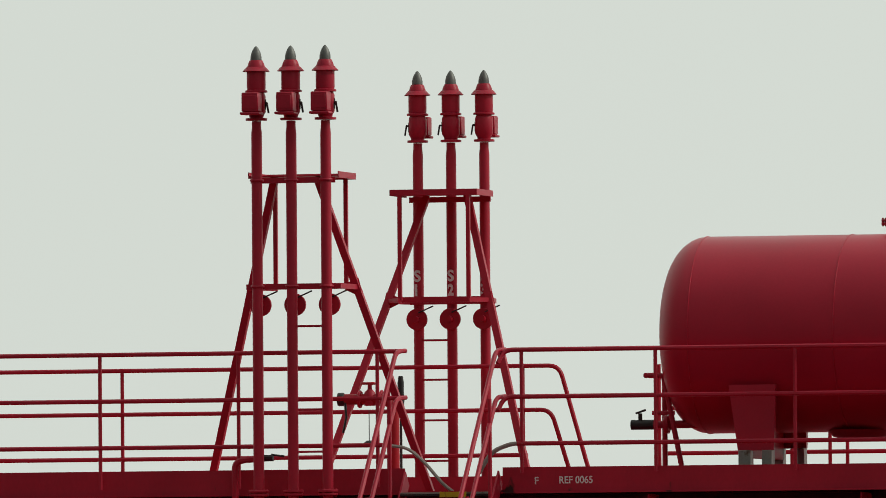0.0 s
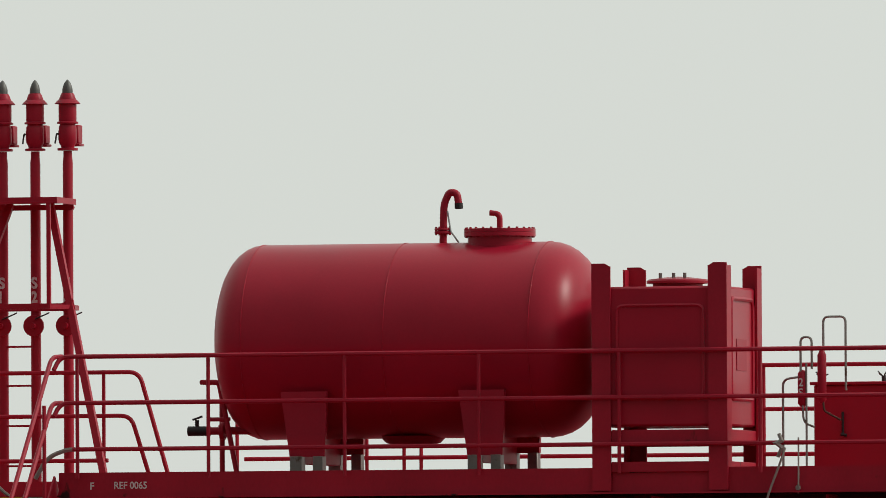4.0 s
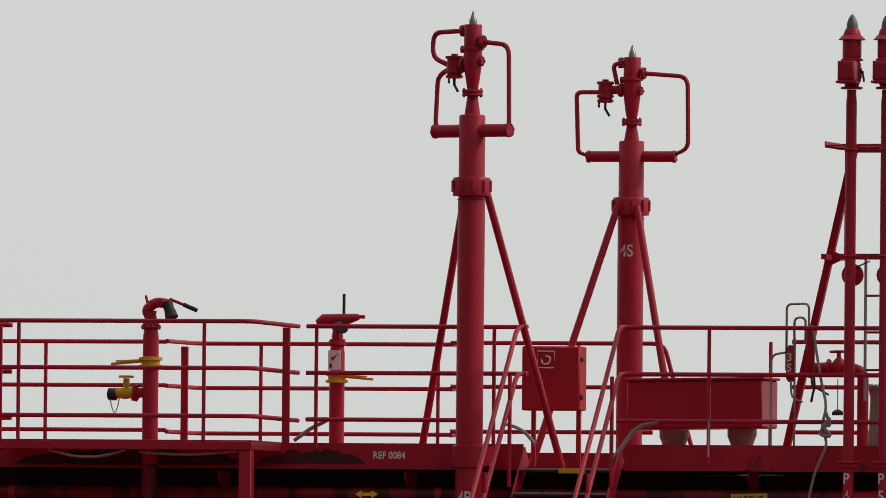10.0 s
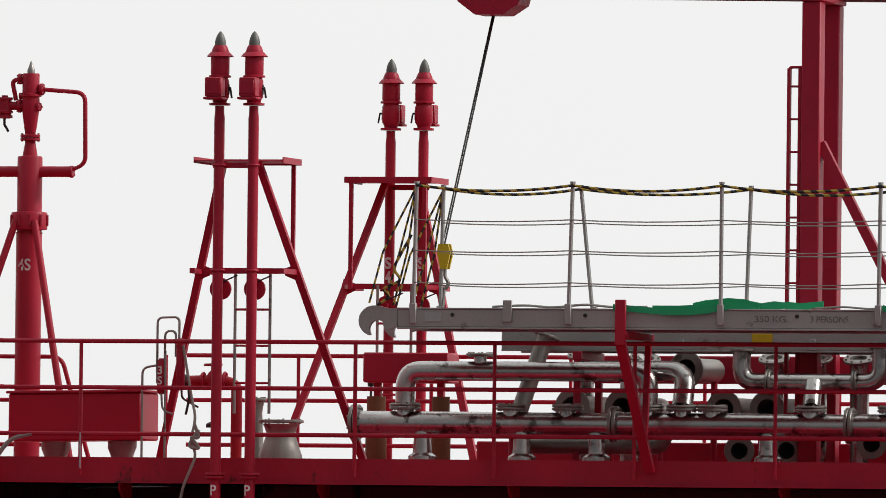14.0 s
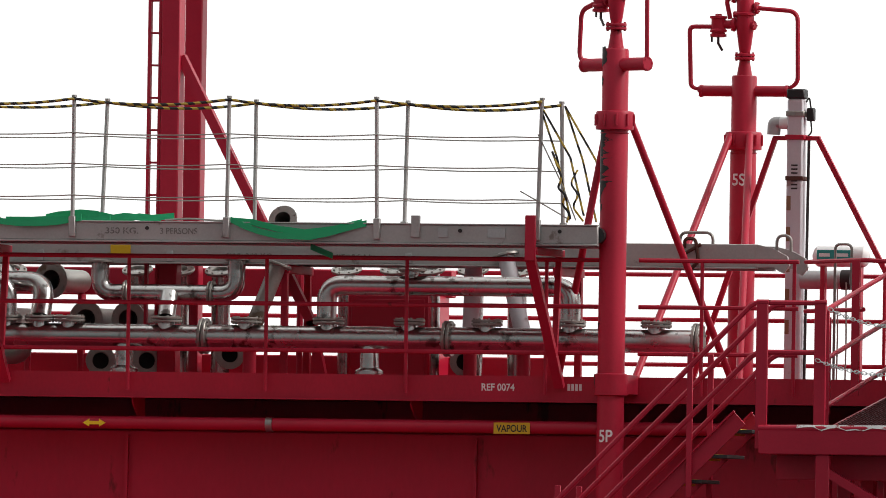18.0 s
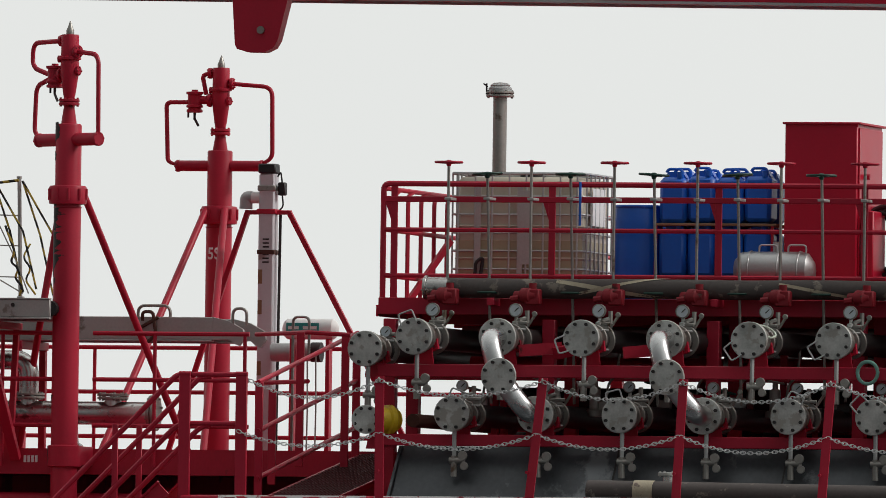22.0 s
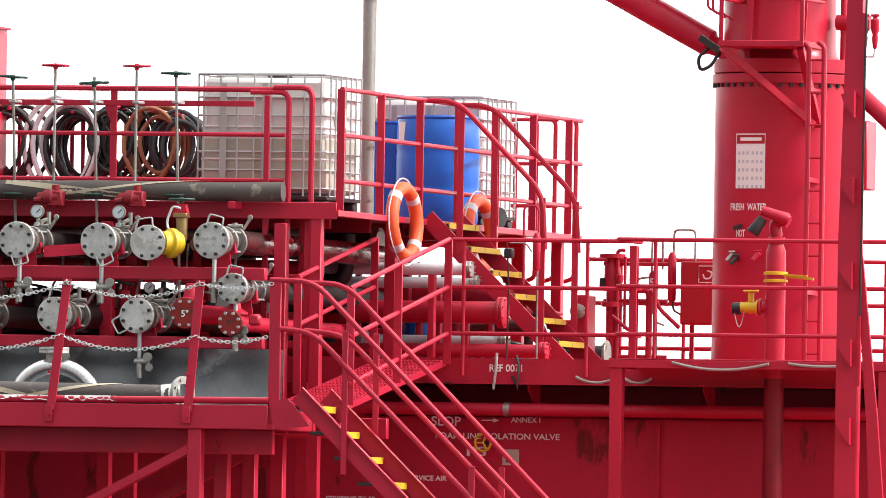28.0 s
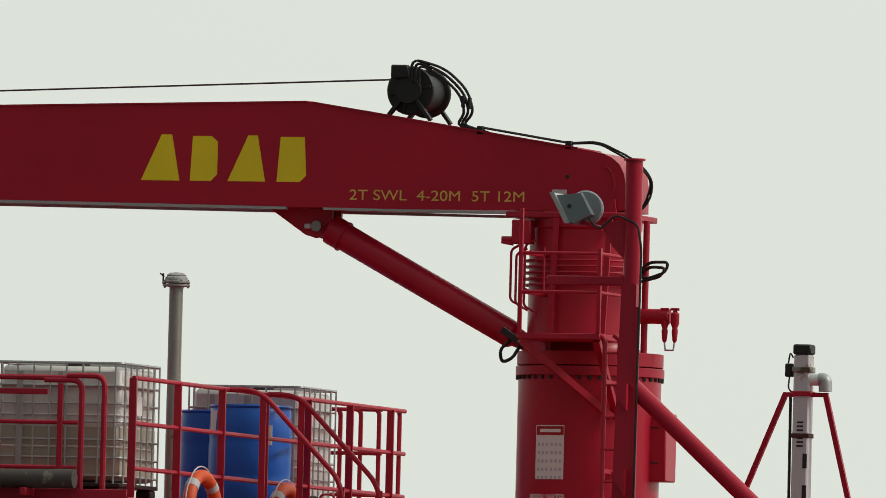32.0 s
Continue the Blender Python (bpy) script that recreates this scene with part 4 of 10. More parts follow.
def storage_tank():
    cy, cz, r = 0.93, 1.155, 0.865
    t = thing("storage_tank", (4.7, cy, -0.2), "large glossy red cylindrical steel tank on saddles", "tank")
    x0, x1 = 3.53 - 0.08, 6.15 - 0.08
    prof = []
    for i in range(10):
        a = math.pi / 2 * i / 9
        prof.append((r * math.sin(a) ** 0.62 if i else 0.01, -0.37 * math.cos(a)))
    prof = [(q, h) for q, h in prof] + [(r, x1 - x0)]
    for i in range(1, 10):
        a = math.pi / 2 * (1 - i / 9)
        prof.append((r * math.sin(a) ** 0.62 if i < 9 else 0.01, x1 - x0 + 0.45 * math.cos(a)))
    sh = part("shell", Shape().lathe((x0, cy, cz), (1, 0, 0), prof, 64), red_gloss, t)
    for x in (x0, x1, 4.75):
        part("weld_seam", Shape().ring((x, cy, cz), (1, 0, 0), r + 0.001, 0.005, 64, 6), red_gloss, sh)
    for x0s in (3.80, 5.42):
        part("saddle", Shape().prism([(x0s, 0.70), (x0s + 0.42, 0.70), (x0s + 0.40, 0.125), (x0s + 0.08, 0.125)], "xz", cy - 0.80, cy - 0.74), red, t)
        part("saddle", Shape().prism([(x0s, 0.70), (x0s + 0.42, 0.70), (x0s + 0.40, 0.16), (x0s + 0.04, 0.16)], "xz", cy + 0.50, cy + 0.56), red, t)
        part("saddle_web", Shape().box((x0s + 0.12, cy - 0.74, 0.06), (x0s + 0.20, cy + 0.50, 0.50)), red, t)
        for y in (cy - 0.77, cy + 0.53):
            part("foot", Shape().box((x0s + 0.09, y - 0.06, -0.2), (x0s + 0.20, y + 0.06, 0.128 if y < cy else 0.163)), dull_steel, t, "grey steel foot")
            part("foot", Shape().box((x0s + 0.30, y - 0.06, -0.2), (x0s + 0.39, y + 0.06, 0.128 if y < cy else 0.163)), dull_steel, t, "grey steel foot")
    mx = 5.60
    mh = part("manhole", Shape().lathe((mx, cy, 1.97), (0, 0, 1), [(0.285, 0.0), (0.285, 0.10), (0.318, 0.10), (0.318, 0.135), (0.30, 0.135), (0.318, 0.137), (0.318, 0.165), (0.28, 0.17)], 32), red_gloss, t)
    for j in range(24):
        a = 2 * math.pi * j / 24
        part("bolt", Shape().cyl((mx + 0.30 * math.cos(a), cy + 0.30 * math.sin(a), 2.06), (mx + 0.30 * math.cos(a), cy + 0.30 * math.sin(a), 2.15), 0.011, 6), red, mh)
    part("cover_pipe", Shape().tube(fillet([(mx, cy, 2.13), (mx, cy, 2.27), (mx - 0.09, cy, 2.28)], 0.07), 0.026, 10), red, mh)
    hx = 5.08
    hk = part("vent_pipe", Shape().tube(fillet([(hx, cy, 1.99), (hx + 0.01, cy, 2.36), (hx + 0.06, cy, 2.47), (hx + 0.13, cy, 2.46), (hx + 0.145, cy, 2.37)], 0.05), 0.033, 10), red, t)
    part("flange", Shape().disc((hx, cy, 2.10), (0, 0, 1), 0.075, 0.025, 6, 0.06, 0.012).disc((hx, cy, 2.13), (0, 0, 1), 0.075, 0.02, 6, 0.06, 0.012), red_worn, hk)
    part("nozzle", Shape().cyl((hx + 0.145, cy, 2.37), (hx + 0.147, cy, 2.32), 0.037, 10), dark_steel, hk)
    part("cable", Shape().tube([(hx + 0.05, cy - 0.03, 2.30), (hx + 0.08, cy - 0.03, 2.12), (hx + 0.15, cy - 0.02, 2.02)], 0.008, 6), galv, hk)
    part("drain", Shape().lathe((4.80, cy, 0.31), (0, 0, -1), [(0.30, 0), (0.24, 0.06), (0.12, 0.09), (0.05, 0.1)], 20), red, t)
    # outlet with valve at the forward end
    v = part("outlet_pipe", Shape().cyl((3.42, cy - 0.25, 0.37), (3.0, cy - 0.25, 0.37), 0.036, 10).disc((3.10, cy - 0.25, 0.37), (1, 0, 0), 0.08, 0.04, 6, 0.06, 0.01), red, t)
    part("valve", Shape().cyl((3.0, cy - 0.25, 0.37), (2.80, cy - 0.25, 0.37), 0.045, 10).cyl((2.88, cy - 0.25, 0.40), (2.88, cy - 0.25, 0.47), 0.018, 8).cyl((2.84, cy - 0.25, 0.47), (2.93, cy - 0.25, 0.50), 0.01, 6), dark_steel, v, "dark hose valve")
    return t


storage_tank()
st = thing("pipe_support", (3.15, 0.4, -0.2), "red steel pipe frame beside the tank", "frame")
part("bar", Shape().tube(fillet([(2.98, 0.55, 0.80), (3.12, 0.55, 0.80), (3.32, 0.55, -0.2)], 0.04), 0.024, 8), red, st)
part("bar", Shape().tube([(3.05, 0.9, 0.80), (3.05, 0.9, -0.2)], 0.024, 8), red, st)
part("bar", Shape().tube([(2.96, 0.55, 0.80), (3.10, 0.9, 0.80)], 0.024, 8), red, st)
part("bar", Shape().tube([(3.02, 0.55, 0.47), (3.22, 0.55, 0.47)], 0.02, 8), red, st)


def tote_tank():
    x0, x1, y0, y1 = 6.68, 7.90, -0.055, 1.26
    t = thing("tote_tank", ((x0 + x1) / 2, 0.6, -0.2), "red steel tote tank with corner posts and fork pockets", "tank")
    b = part("body", Shape().box((x0 + 0.03, y0 + 0.03, 0.36), (x1 - 0.03, y1 - 0.03, 1.585), 0.02), red_gloss, t)
    # pressed panels
    for a, c, mat in (((x0 + 0.22, x1 - 0.22), 0.0, red_gloss),):
        fr = fillet([(a[0] + 0.3, y0 + 0.028, 1.42), (a[0], y0 + 0.028, 1.42), (a[0], y0 + 0.028, 0.60), (a[1], y0 + 0.028, 0.60), (a[1], y0 + 0.028, 1.42), (a[0] + 0.3, y0 + 0.028, 1.42)], 0.07)
        part("panel_rim", Shape().tube(fr, 0.016, 6), red_gloss, b)
    fr = fillet([(x1 - 0.028, 0.5, 1.48), (x1 - 0.028, y0 + 0.25, 1.48), (x1 - 0.028, y0 + 0.25, 0.60), (x1 - 0.028, y1 - 0.25, 0.60), (x1 - 0.028, y1 - 0.25, 1.48), (x1 - 0.028, 0.5, 1.48)], 0.09)
    part("panel_rim", Shape().tube(fr, 0.022, 6), red_gloss, b)
    part("label_plate", Shape().box((x1 - 0.03, 0.42, 0.85), (x1 - 0.024, 0.78, 1.13), 0.001), red, b)
    for x in (x0, x1):
        for y in (y0, y1):
            sx, sy = (1 if x == x0 else -1), (1 if y == y0 else -1)
            g = Shape()
            g.prism([(x, y), (x + sx * 0.17, y), (x + sx * 0.17, y + sy * 0.02), (x + sx * 0.02, y + sy * 0.02), (x + sx * 0.02, y + sy * 0.17), (x, y + sy * 0.17)], "xy", -0.2, 1.765)
            g.prism([(x, 1.765), (x + sx * 0.16, 1.765), (x + sx * 0.12, 1.79), (x, 1.79)], "xz", y, y + sy * 0.02)
            part("corner_post", g, red, t)
    for z in (0.30, 0.02):
        for y in (y0 + 0.04, y1 - 0.04):
            part("base_beam", Shape().box((x0 + 0.17, y - 0.02, z - (0.10 if z > 0.2 else 0.06)), (x1 - 0.17, y + 0.02, z + 0.03)), red_worn, t)
        for x in (x0 + 0.04, x1 - 0.04):
            part("base_beam", Shape().box((x - 0.02, y0 + 0.17, z - (0.10 if z > 0.2 else 0.06)), (x + 0.02, y1 - 0.17, z + 0.03)), red_worn, t)
    for x in (x0 + 0.30, x1 - 0.55):
        part("fork_pocket", Shape().box((x, y0 + 0.2, -0.2), (x + 0.28, y1 - 0.2, 0.0)), dark_steel, t)
    lid = part("manlid", Shape().lathe((7.30, 0.6, 1.585), (0, 0, 1), [(0.22, 0), (0.22, 0.035), (0.275, 0.04), (0.275, 0.06), (0.26, 0.075), (0.1, 0.095), (0.02, 0.1)], 28), red, t)
    for a in (-0.12, 0.0, 0.1):
        part("clamp", Shape().cyl((7.30 + a, 0.45, 1.66), (7.30 + a, 0.45, 1.715), 0.016, 6), dull_steel, lid)
    return t


tote_tank()


def dip_box(x0, y0, w, d, z1, label):
    t = thing("equipment_box", (x0 + w / 2, y0 + d / 2, -0.2), label, "box")
    b = part("body", Shape().box((x0, y0, -0.2), (x0 + w, y0 + d, z1 - 0.03), 0.01), red_gloss, t)
    lid = part("lid", Shape().box((x0 - 0.03, y0 - 0.03, z1 - 0.028), (x0 + w + 0.03, y0 + d + 0.03, z1), 0.006), red, t)
    for x, y in ((x0 + 0.06, y0 + 0.05), (x0 + w * 0.70, y0 + 0.04), (x0 + w - 0.0, y0 + d - 0.03)):
        nut = part("wing_nut", Shape().cyl((x, y, z1), (x, y, z1 + 0.05), 0.02, 8), dark_steel, lid, "dark star-shaped clamp nut")
        for k in range(5):
            a = 2 * math.pi * k / 5
            part("prong", Shape().cyl((x, y, z1 + 0.04), (x + 0.06 * math.cos(a), y + 0.03 * math.sin(a), z1 + 0.07 + 0.02 * (k % 2)), 0.006, 5), dark_steel, nut)
    part("hinge_rod", Shape().cyl((x0 + w * 0.30, y0 - 0.03, 0.30), (x0 + w * 0.30, y0 - 0.03, 0.50), 0.012, 6).cyl((x0 + w * 0.28, y0 - 0.03, 0.30), (x0 + w * 0.34, y0 - 0.03, 0.29), 0.016, 6), dark_steel, b)
    return t


dip_box(8.31, 1.5, 0.895, 0.70, 0.765, "red steel equipment box with star nuts on its lid")


def bottle_set(x, y, mark, label, low=(-0.065, 1.13), high=(0.14, 1.305)):
    """Red level gauge bottles with looped steel pipes."""
    t = thing("sampling_rack", (x, y, -0.2), label, "pipe rack", "sampling racks along the rail")
    for k, (a, h) in enumerate((low, high)):
        r = 0.05 if k == 0 else 0.10
        part("loop_pipe", Shape().tube(fillet([(x + a, y, 0.62), (x + a, y, h), (x + a + 2 * r, y, h), (x + a + 2 * r, y, 0.66 if k else 0.85)], 0.05), 0.011, 6), dull_steel, t)
    part("bottle", Shape().lathe((x + 0.13, y - 0.02, 0.55), (0, 0, 1), [(0.02, 0), (0.04, 0.03), (0.04, 0.42), (0.02, 0.46)], 12), red, t)
    b2 = part("bottle", Shape().lathe((x - 0.055, y + 0.02, 0.52), (0, 0, 1), [(0.02, 0), (0.042, 0.03), (0.042, 0.29), (0.02, 0.32)], 12), red, t)
    lettering(mark[0], (x - 0.077, y - 0.03, 0.70), 0.10, text_white, b2, width=0.04)
    lettering(mark[1], (x - 0.077, y - 0.03, 0.61), 0.10, text_white, b2, width=0.04)
    part("thin_pipe", Shape().tube(fillet([(x - 0.225, y, -0.2), (x - 0.225, y, 0.76), (x - 0.08, y, 0.78)], 0.06), 0.011, 6), dull_steel, t)
    part("thin_pipe", Shape().tube(fillet([(x - 0.05, y, 0.55), (x - 0.04, y, 0.38), (x + 0.06, y, 0.34)], 0.05), 0.010, 6), dull_steel, t)
    part("thin_pipe", Shape().tube([(x - 0.015, y, 0.9), (x - 0.015, y, -0.2)], 0.010, 6), dull_steel, t)
    part("drip_lever", Shape().tube(fillet([(x + 0.14, y - 0.03, 0.6), (x + 0.15, y - 0.03, 0.48), (x + 0.30, y - 0.03, 0.40)], 0.03), 0.010, 6), rust, t)
    return t


bottle_set(8.59, 0.10, "2S", "red sampling bottles marked 2S with looped steel pipes")
bottle_set(17.82, 0.05, "3S", "red sampling bottles marked 3S with looped steel pipes", (-0.02, 1.08), (-0.09, 1.20))
cable("frayed pale rope hanging over the deck edge", fillet([(8.40, 0.02, 0.16), (8.375, -0.05, 0.04), (8.267, -0.06, -0.243), (8.168, -0.06, -0.543), (8.026, -0.05, -0.87), (7.80, -0.05, -1.144), (7.557, -0.05, -1.267), (7.43, -0.05, -1.39), (7.25, -0.05, -1.62)], 0.15), 0.011)
knot = cable("knotted grey rope tied to the railing", [(8.37, -0.08, 0.28), (8.40, -0.1, 0.22), (8.35, -0.11, 0.20), (8.40, -0.1, 0.16), (8.36, -0.09, 0.08)], 0.018)
cable("thin line hanging down over the deck edge", [(8.53, -0.02, 0.25), (8.53, -0.03, -0.2), (8.53, -0.04, -0.24)], 0.008)
part("pulley", Shape().lathe((8.53, -0.06, -0.19), (0, 1, 0), [(0.02, 0), (0.025, 0.01), (0.02, 0.03)], 10), dull_steel, bpy.data.objects["hose_line.005"] if "hose_line.005" in bpy.data.objects else knot)


def monitor(x, y, z0, side, label, low=-0.2, aim="side", sign=False, r=0.07):
    """A fire monitor: riser, yellow butterfly valve, hydrant valve and nozzle."""
    t = thing("fire_monitor", (x, y, low), label, "fire monitor", "fire monitors")
    part("riser", Shape().lathe((x, y, 0), (0, 0, 1), [(r, -0.2 + z0), (r, 0.62 + z0), (r, 0.91 + z0), (0.06, 0.99 + z0)], 18), red, t)
    if low < -1:
        # darker colour below the platform: its shade painted in, with soot
        part("lower_riser", Shape().lathe((x, y, 0), (0, 0, 1), [(r - 0.002, low), (r, low + 0.1), (r, -0.2 + z0)], 18), sooty_shaded_red, t, "lower length of the riser, darkened for soot and platform shade")
    part("riser_flange", Shape().disc((x, y, 0.99 + z0), (0, 0, 1), 0.088, 0.022, 8, 0.075, 0.01).disc((x, y, 1.016 + z0), (0, 0, 1), 0.075, 0.02, 8, 0.065, 0.008), red_worn, t)
    v = part("butterfly_valve", Shape().lathe((x, y, 0.64 + z0), (0, 0, 1), [(0.075, 0), (0.105, 0.005), (0.105, 0.028), (0.082, 0.032), (0.082, 0.065), (0.105, 0.07), (0.105, 0.095), (0.075, 0.10)], 18), yellow, t, "yellow butterfly valve")
    part("handle", Shape().bar((x + side * 0.06, y - 0.03, 0.70 + z0), (x + side * 0.35, y - 0.03, 0.675 + z0), 0.03, 0.022).bar((x + side * 0.09, y - 0.06, 0.71 + z0), (x + side * 0.30, y - 0.06, 0.70 + z0), 0.02, 0.014), yellow, v)
    hd = part("swivel", Shape().lathe((x, y, 1.035 + z0), (0, 0, 1), [(0.05, 0), (0.055, 0.03), (0.045, 0.08), (0.05, 0.11)], 14), red, t)
    if aim == "side":
        part("elbow", Shape().tube(fillet([(x - 0.01, y, 1.09 + z0), (x - 0.045, y, 1.15 + z0), (x + 0.04, y, 1.225 + z0), (x + 0.16, y, 1.205 + z0)], 0.06), 0.046, 12), red, hd)
        part("nozzle", Shape().lathe((x + 0.15, y - 0.02, 1.22 + z0), (0.35, -0.2, -0.9), [(0.045, 0), (0.05, 0.03), (0.045, 0.06), (0.052, 0.10), (0.06, 0.15), (0.055, 0.155)], 14), dark_steel, hd, "dark fog nozzle")
        part("lever", Shape().cyl((x + 0.16, y + 0.03, 1.25 + z0), (x + 0.34, y + 0.03, 1.18 + z0), 0.014, 8), red, hd)
        part("grip", Shape().cyl((x + 0.29, y + 0.03, 1.20 + z0), (x + 0.41, y + 0.03, 1.15 + z0), 0.02, 8), black, hd)
        part("pin", Shape().cyl((x - 0.03, y, 1.2 + z0), (x - 0.05, y, 1.28 + z0), 0.012, 6), red_worn, hd)
        part("knob", Shape().lathe((x + 0.1, y - 0.05, 1.22 + z0), (0, -1, 0), [(0.035, 0), (0.035, 0.02), (0.01, 0.03)], 12), red_worn, hd)
    elif aim == "down":
        part("elbow", Shape().tube(fillet([(x, y, 1.06 + z0), (x - 0.02, y, 1.15 + z0), (x + 0.06, y - 0.03, 1.20 + z0), (x + 0.12, y - 0.04, 1.17 + z0)], 0.05), 0.055, 12), red, hd)
        part("barrel", Shape().lathe((x + 0.12, y - 0.05, 1.19 + z0), (-0.9, -0.25, 0.32), [(0.05, 0), (0.058, 0.02), (0.052, 0.10), (0.045, 0.20), (0.04, 0.25)], 14), red, hd)
        part("nozzle", Shape().lathe((x - 0.10, y - 0.1, 1.20 + z0), (-0.45, -0.2, -0.7), [(0.045, 0), (0.05, 0.05), (0.06, 0.15), (0.055, 0.16)], 14), dark_steel, hd, "dark fog nozzle")
    else:
        part("elbow", Shape().tube([(x - 0.19, y, 1.19 + z0), (x - 0.13, y, 1.225 + z0), (x + 0.10, y, 1.23 + z0), (x + 0.2, y, 1.25 + z0)], [0.035, 0.05, 0.05, 0.03], 12), red, hd)
        part("nozzle", Shape().lathe((x, y - 0.06, 1.16 + z0), (0.7, -0.7, -0.1), [(0.04, 0), (0.05, 0.05), (0.055, 0.14)], 14), black, hd, "black nozzle mouth")
        part("lever", Shape().cyl((x + 0.06, y, 1.25 + z0), (x + 0.06, y, 1.46 + z0), 0.014, 8), black, hd)
        part("knob", Shape().cyl((x + 0.2, y, 1.25 + z0), (x + 0.26, y, 1.25 + z0), 0.018, 8), red, hd)
    if sign:
        s = part("sign_plate", Shape().box((x - 0.065, y - 0.078, 0.76 + z0), (x + 0.055, y - 0.072, 0.94 + z0), 0.001), white, t, "white sign with red symbol")
        part("symbol", Shape().prism([(x - 0.045, 0.90 + z0), (x - 0.03, 0.87 + z0), (x + 0.035, 0.915 + z0), (x - 0.028, 0.84 + z0)], "xz", y - 0.082, y - 0.0785), fire_red, s)
        part("symbol", Shape().box((x - 0.05, y - 0.082, 0.78 + z0), (x - 0.03, y - 0.0785, 0.82 + z0), 0.0005), black, s)
    # hydrant branch
    if aim != "front":
        h = part("hydrant_branch", Shape().cyl((x, y, 0.43 + z0), (x - 0.15, y, 0.42 + z0), 0.045, 12).disc((x - 0.12, y, 0.425 + z0), (-1, 0, 0), 0.08, 0.02, 6, 0.06, 0.01), red_worn, t)
        part("hydrant_valve", Shape().lathe((x - 0.15, y, 0.42 + z0), (-1, 0, 0), [(0.07, 0), (0.07, 0.015), (0.045, 0.02), (0.055, 0.08), (0.045, 0.13), (0.05, 0.16)], 14).cyl((x - 0.22, y, 0.45 + z0), (x - 0.22, y, 0.55 + z0), 0.028, 10).ring((x - 0.22, y, 0.565 + z0), (0, 0, 1), 0.06, 0.011, 14, 6).bar((x - 0.28, y, 0.565 + z0), (x - 0.16, y, 0.565 + z0), 0.015, 0.01), yellow, h, "yellow hydrant valve with handwheel")
        part("hose_cap", Shape().lathe((x - 0.30, y, 0.41 + z0), (-1, 0, 0), [(0.04, 0), (0.055, 0.01), (0.055, 0.08), (0.03, 0.09)], 12), black, h, "black hose cap on a chain")
        part("chain", Shape().tube(sag((x - 0.36, y - 0.03, 0.38 + z0), (x - 0.27, y - 0.03, 0.40 + z0), 0.14), 0.005, 5), galv, h)
    return t


monitor(12.12, -0.52, 0.0, -1, "red fire monitor with yellow valves on a platform", low=-2.62)
monitor(12.21, 5.5, -0.005, 1, "red fire monitor with yellow valve and white sign", aim="front", sign=True, low=-2.62)

# hoses along the platform edge
cable("sagging dark cable along the platform edge", sag((11.32, -0.96, -0.08), (12.03, -0.96, -0.08), 0.07), 0.014, dull_steel)
cable("sagging dark cable along the platform edge", sag((12.15, -0.96, -0.10), (13.05, -0.96, -0.085), 0.03), 0.014, dull_steel)
cable("pale hose end lying over the deck edge", [(13.30, -0.02, 0.02), (13.45, -0.05, 0.12), (13.6, -0.02, 0.2)], 0.018)


def hose_box(x0, x1, y, z0, z1, label, low=-0.2):
    t = thing("fire_hose_box", (x0, y, low), label, "hose box", "fire hose boxes")
    b = part("body", Shape().box((x0, y, z0), (x1, y + 0.25, z1), 0.01), fire_red, t)
    part("door", Shape().box((x0 + 0.008, y - 0.012, z0 + 0.012), (x1 - 0.008, y - 0.001, z1 - 0.012), 0.003), fire_red, t)
    cx, cz = x0 + (x1 - x0) * 0.42, z1 - 0.12
    s = part("symbol_frame", Shape().tube([(cx - 0.08, y - 0.016, cz - 0.075), (cx + 0.08, y - 0.016, cz - 0.075), (cx + 0.08, y - 0.016, cz + 0.075), (cx - 0.08, y - 0.016, cz + 0.075)], 0.006, 4, closed=True), white, b, "white square hose symbol")
    part("symbol", Shape().tube(fillet([(cx - 0.04, y - 0.016, cz + 0.0), (cx - 0.03, y - 0.016, cz - 0.04), (cx + 0.03, y - 0.016, cz - 0.04), (cx + 0.045, y - 0.016, cz + 0.02), (cx, y - 0.016, cz + 0.03)], 0.03), 0.008, 5), white, s)
    for z in (z0 + 0.12, z1 - 0.12):
        part("latch", Shape().box((x1 - 0.004, y + 0.02, z - 0.02), (x1 + 0.02, y + 0.07, z + 0.02)), dark_steel, b)
    for x in (x0 + 0.04, x1 - 0.08):
        part("leg", Shape().box((x, y + 0.20, low), (x + 0.04, y + 0.24, z0 + 0.003)), red, t)
    return t


hose_box(14.45, 14.99, 3.57, 0.36, 0.94, "red fire hose box with a white symbol")

# long stowage chest between the risers
ch = thing("stowage_chest", (16.56, 1.8, -0.2), "long red steel chest standing on grey feet", "chest")
part("body", Shape().box((15.94, 1.5, 0.16), (17.17, 2.1, 0.585), 0.012), red_gloss, ch)
part("lid", Shape().box((15.92, 1.48, 0.586), (17.19, 2.12, 0.61), 0.006), red, ch)
for x in (16.30, 16.92):
    part("foot", Shape().lathe((x, 1.8, -0.2), (0, 0, 1), [(0.10, 0), (0.10, 0.22), (0.13, 0.30), (0.13, 0.358)], 16), dull_steel, ch, "grey round foot")
cable("thin drain line on the deck edge", [(17.07, -0.09, 0.2), (17.07, -0.09, -0.12)], 0.008, galv)
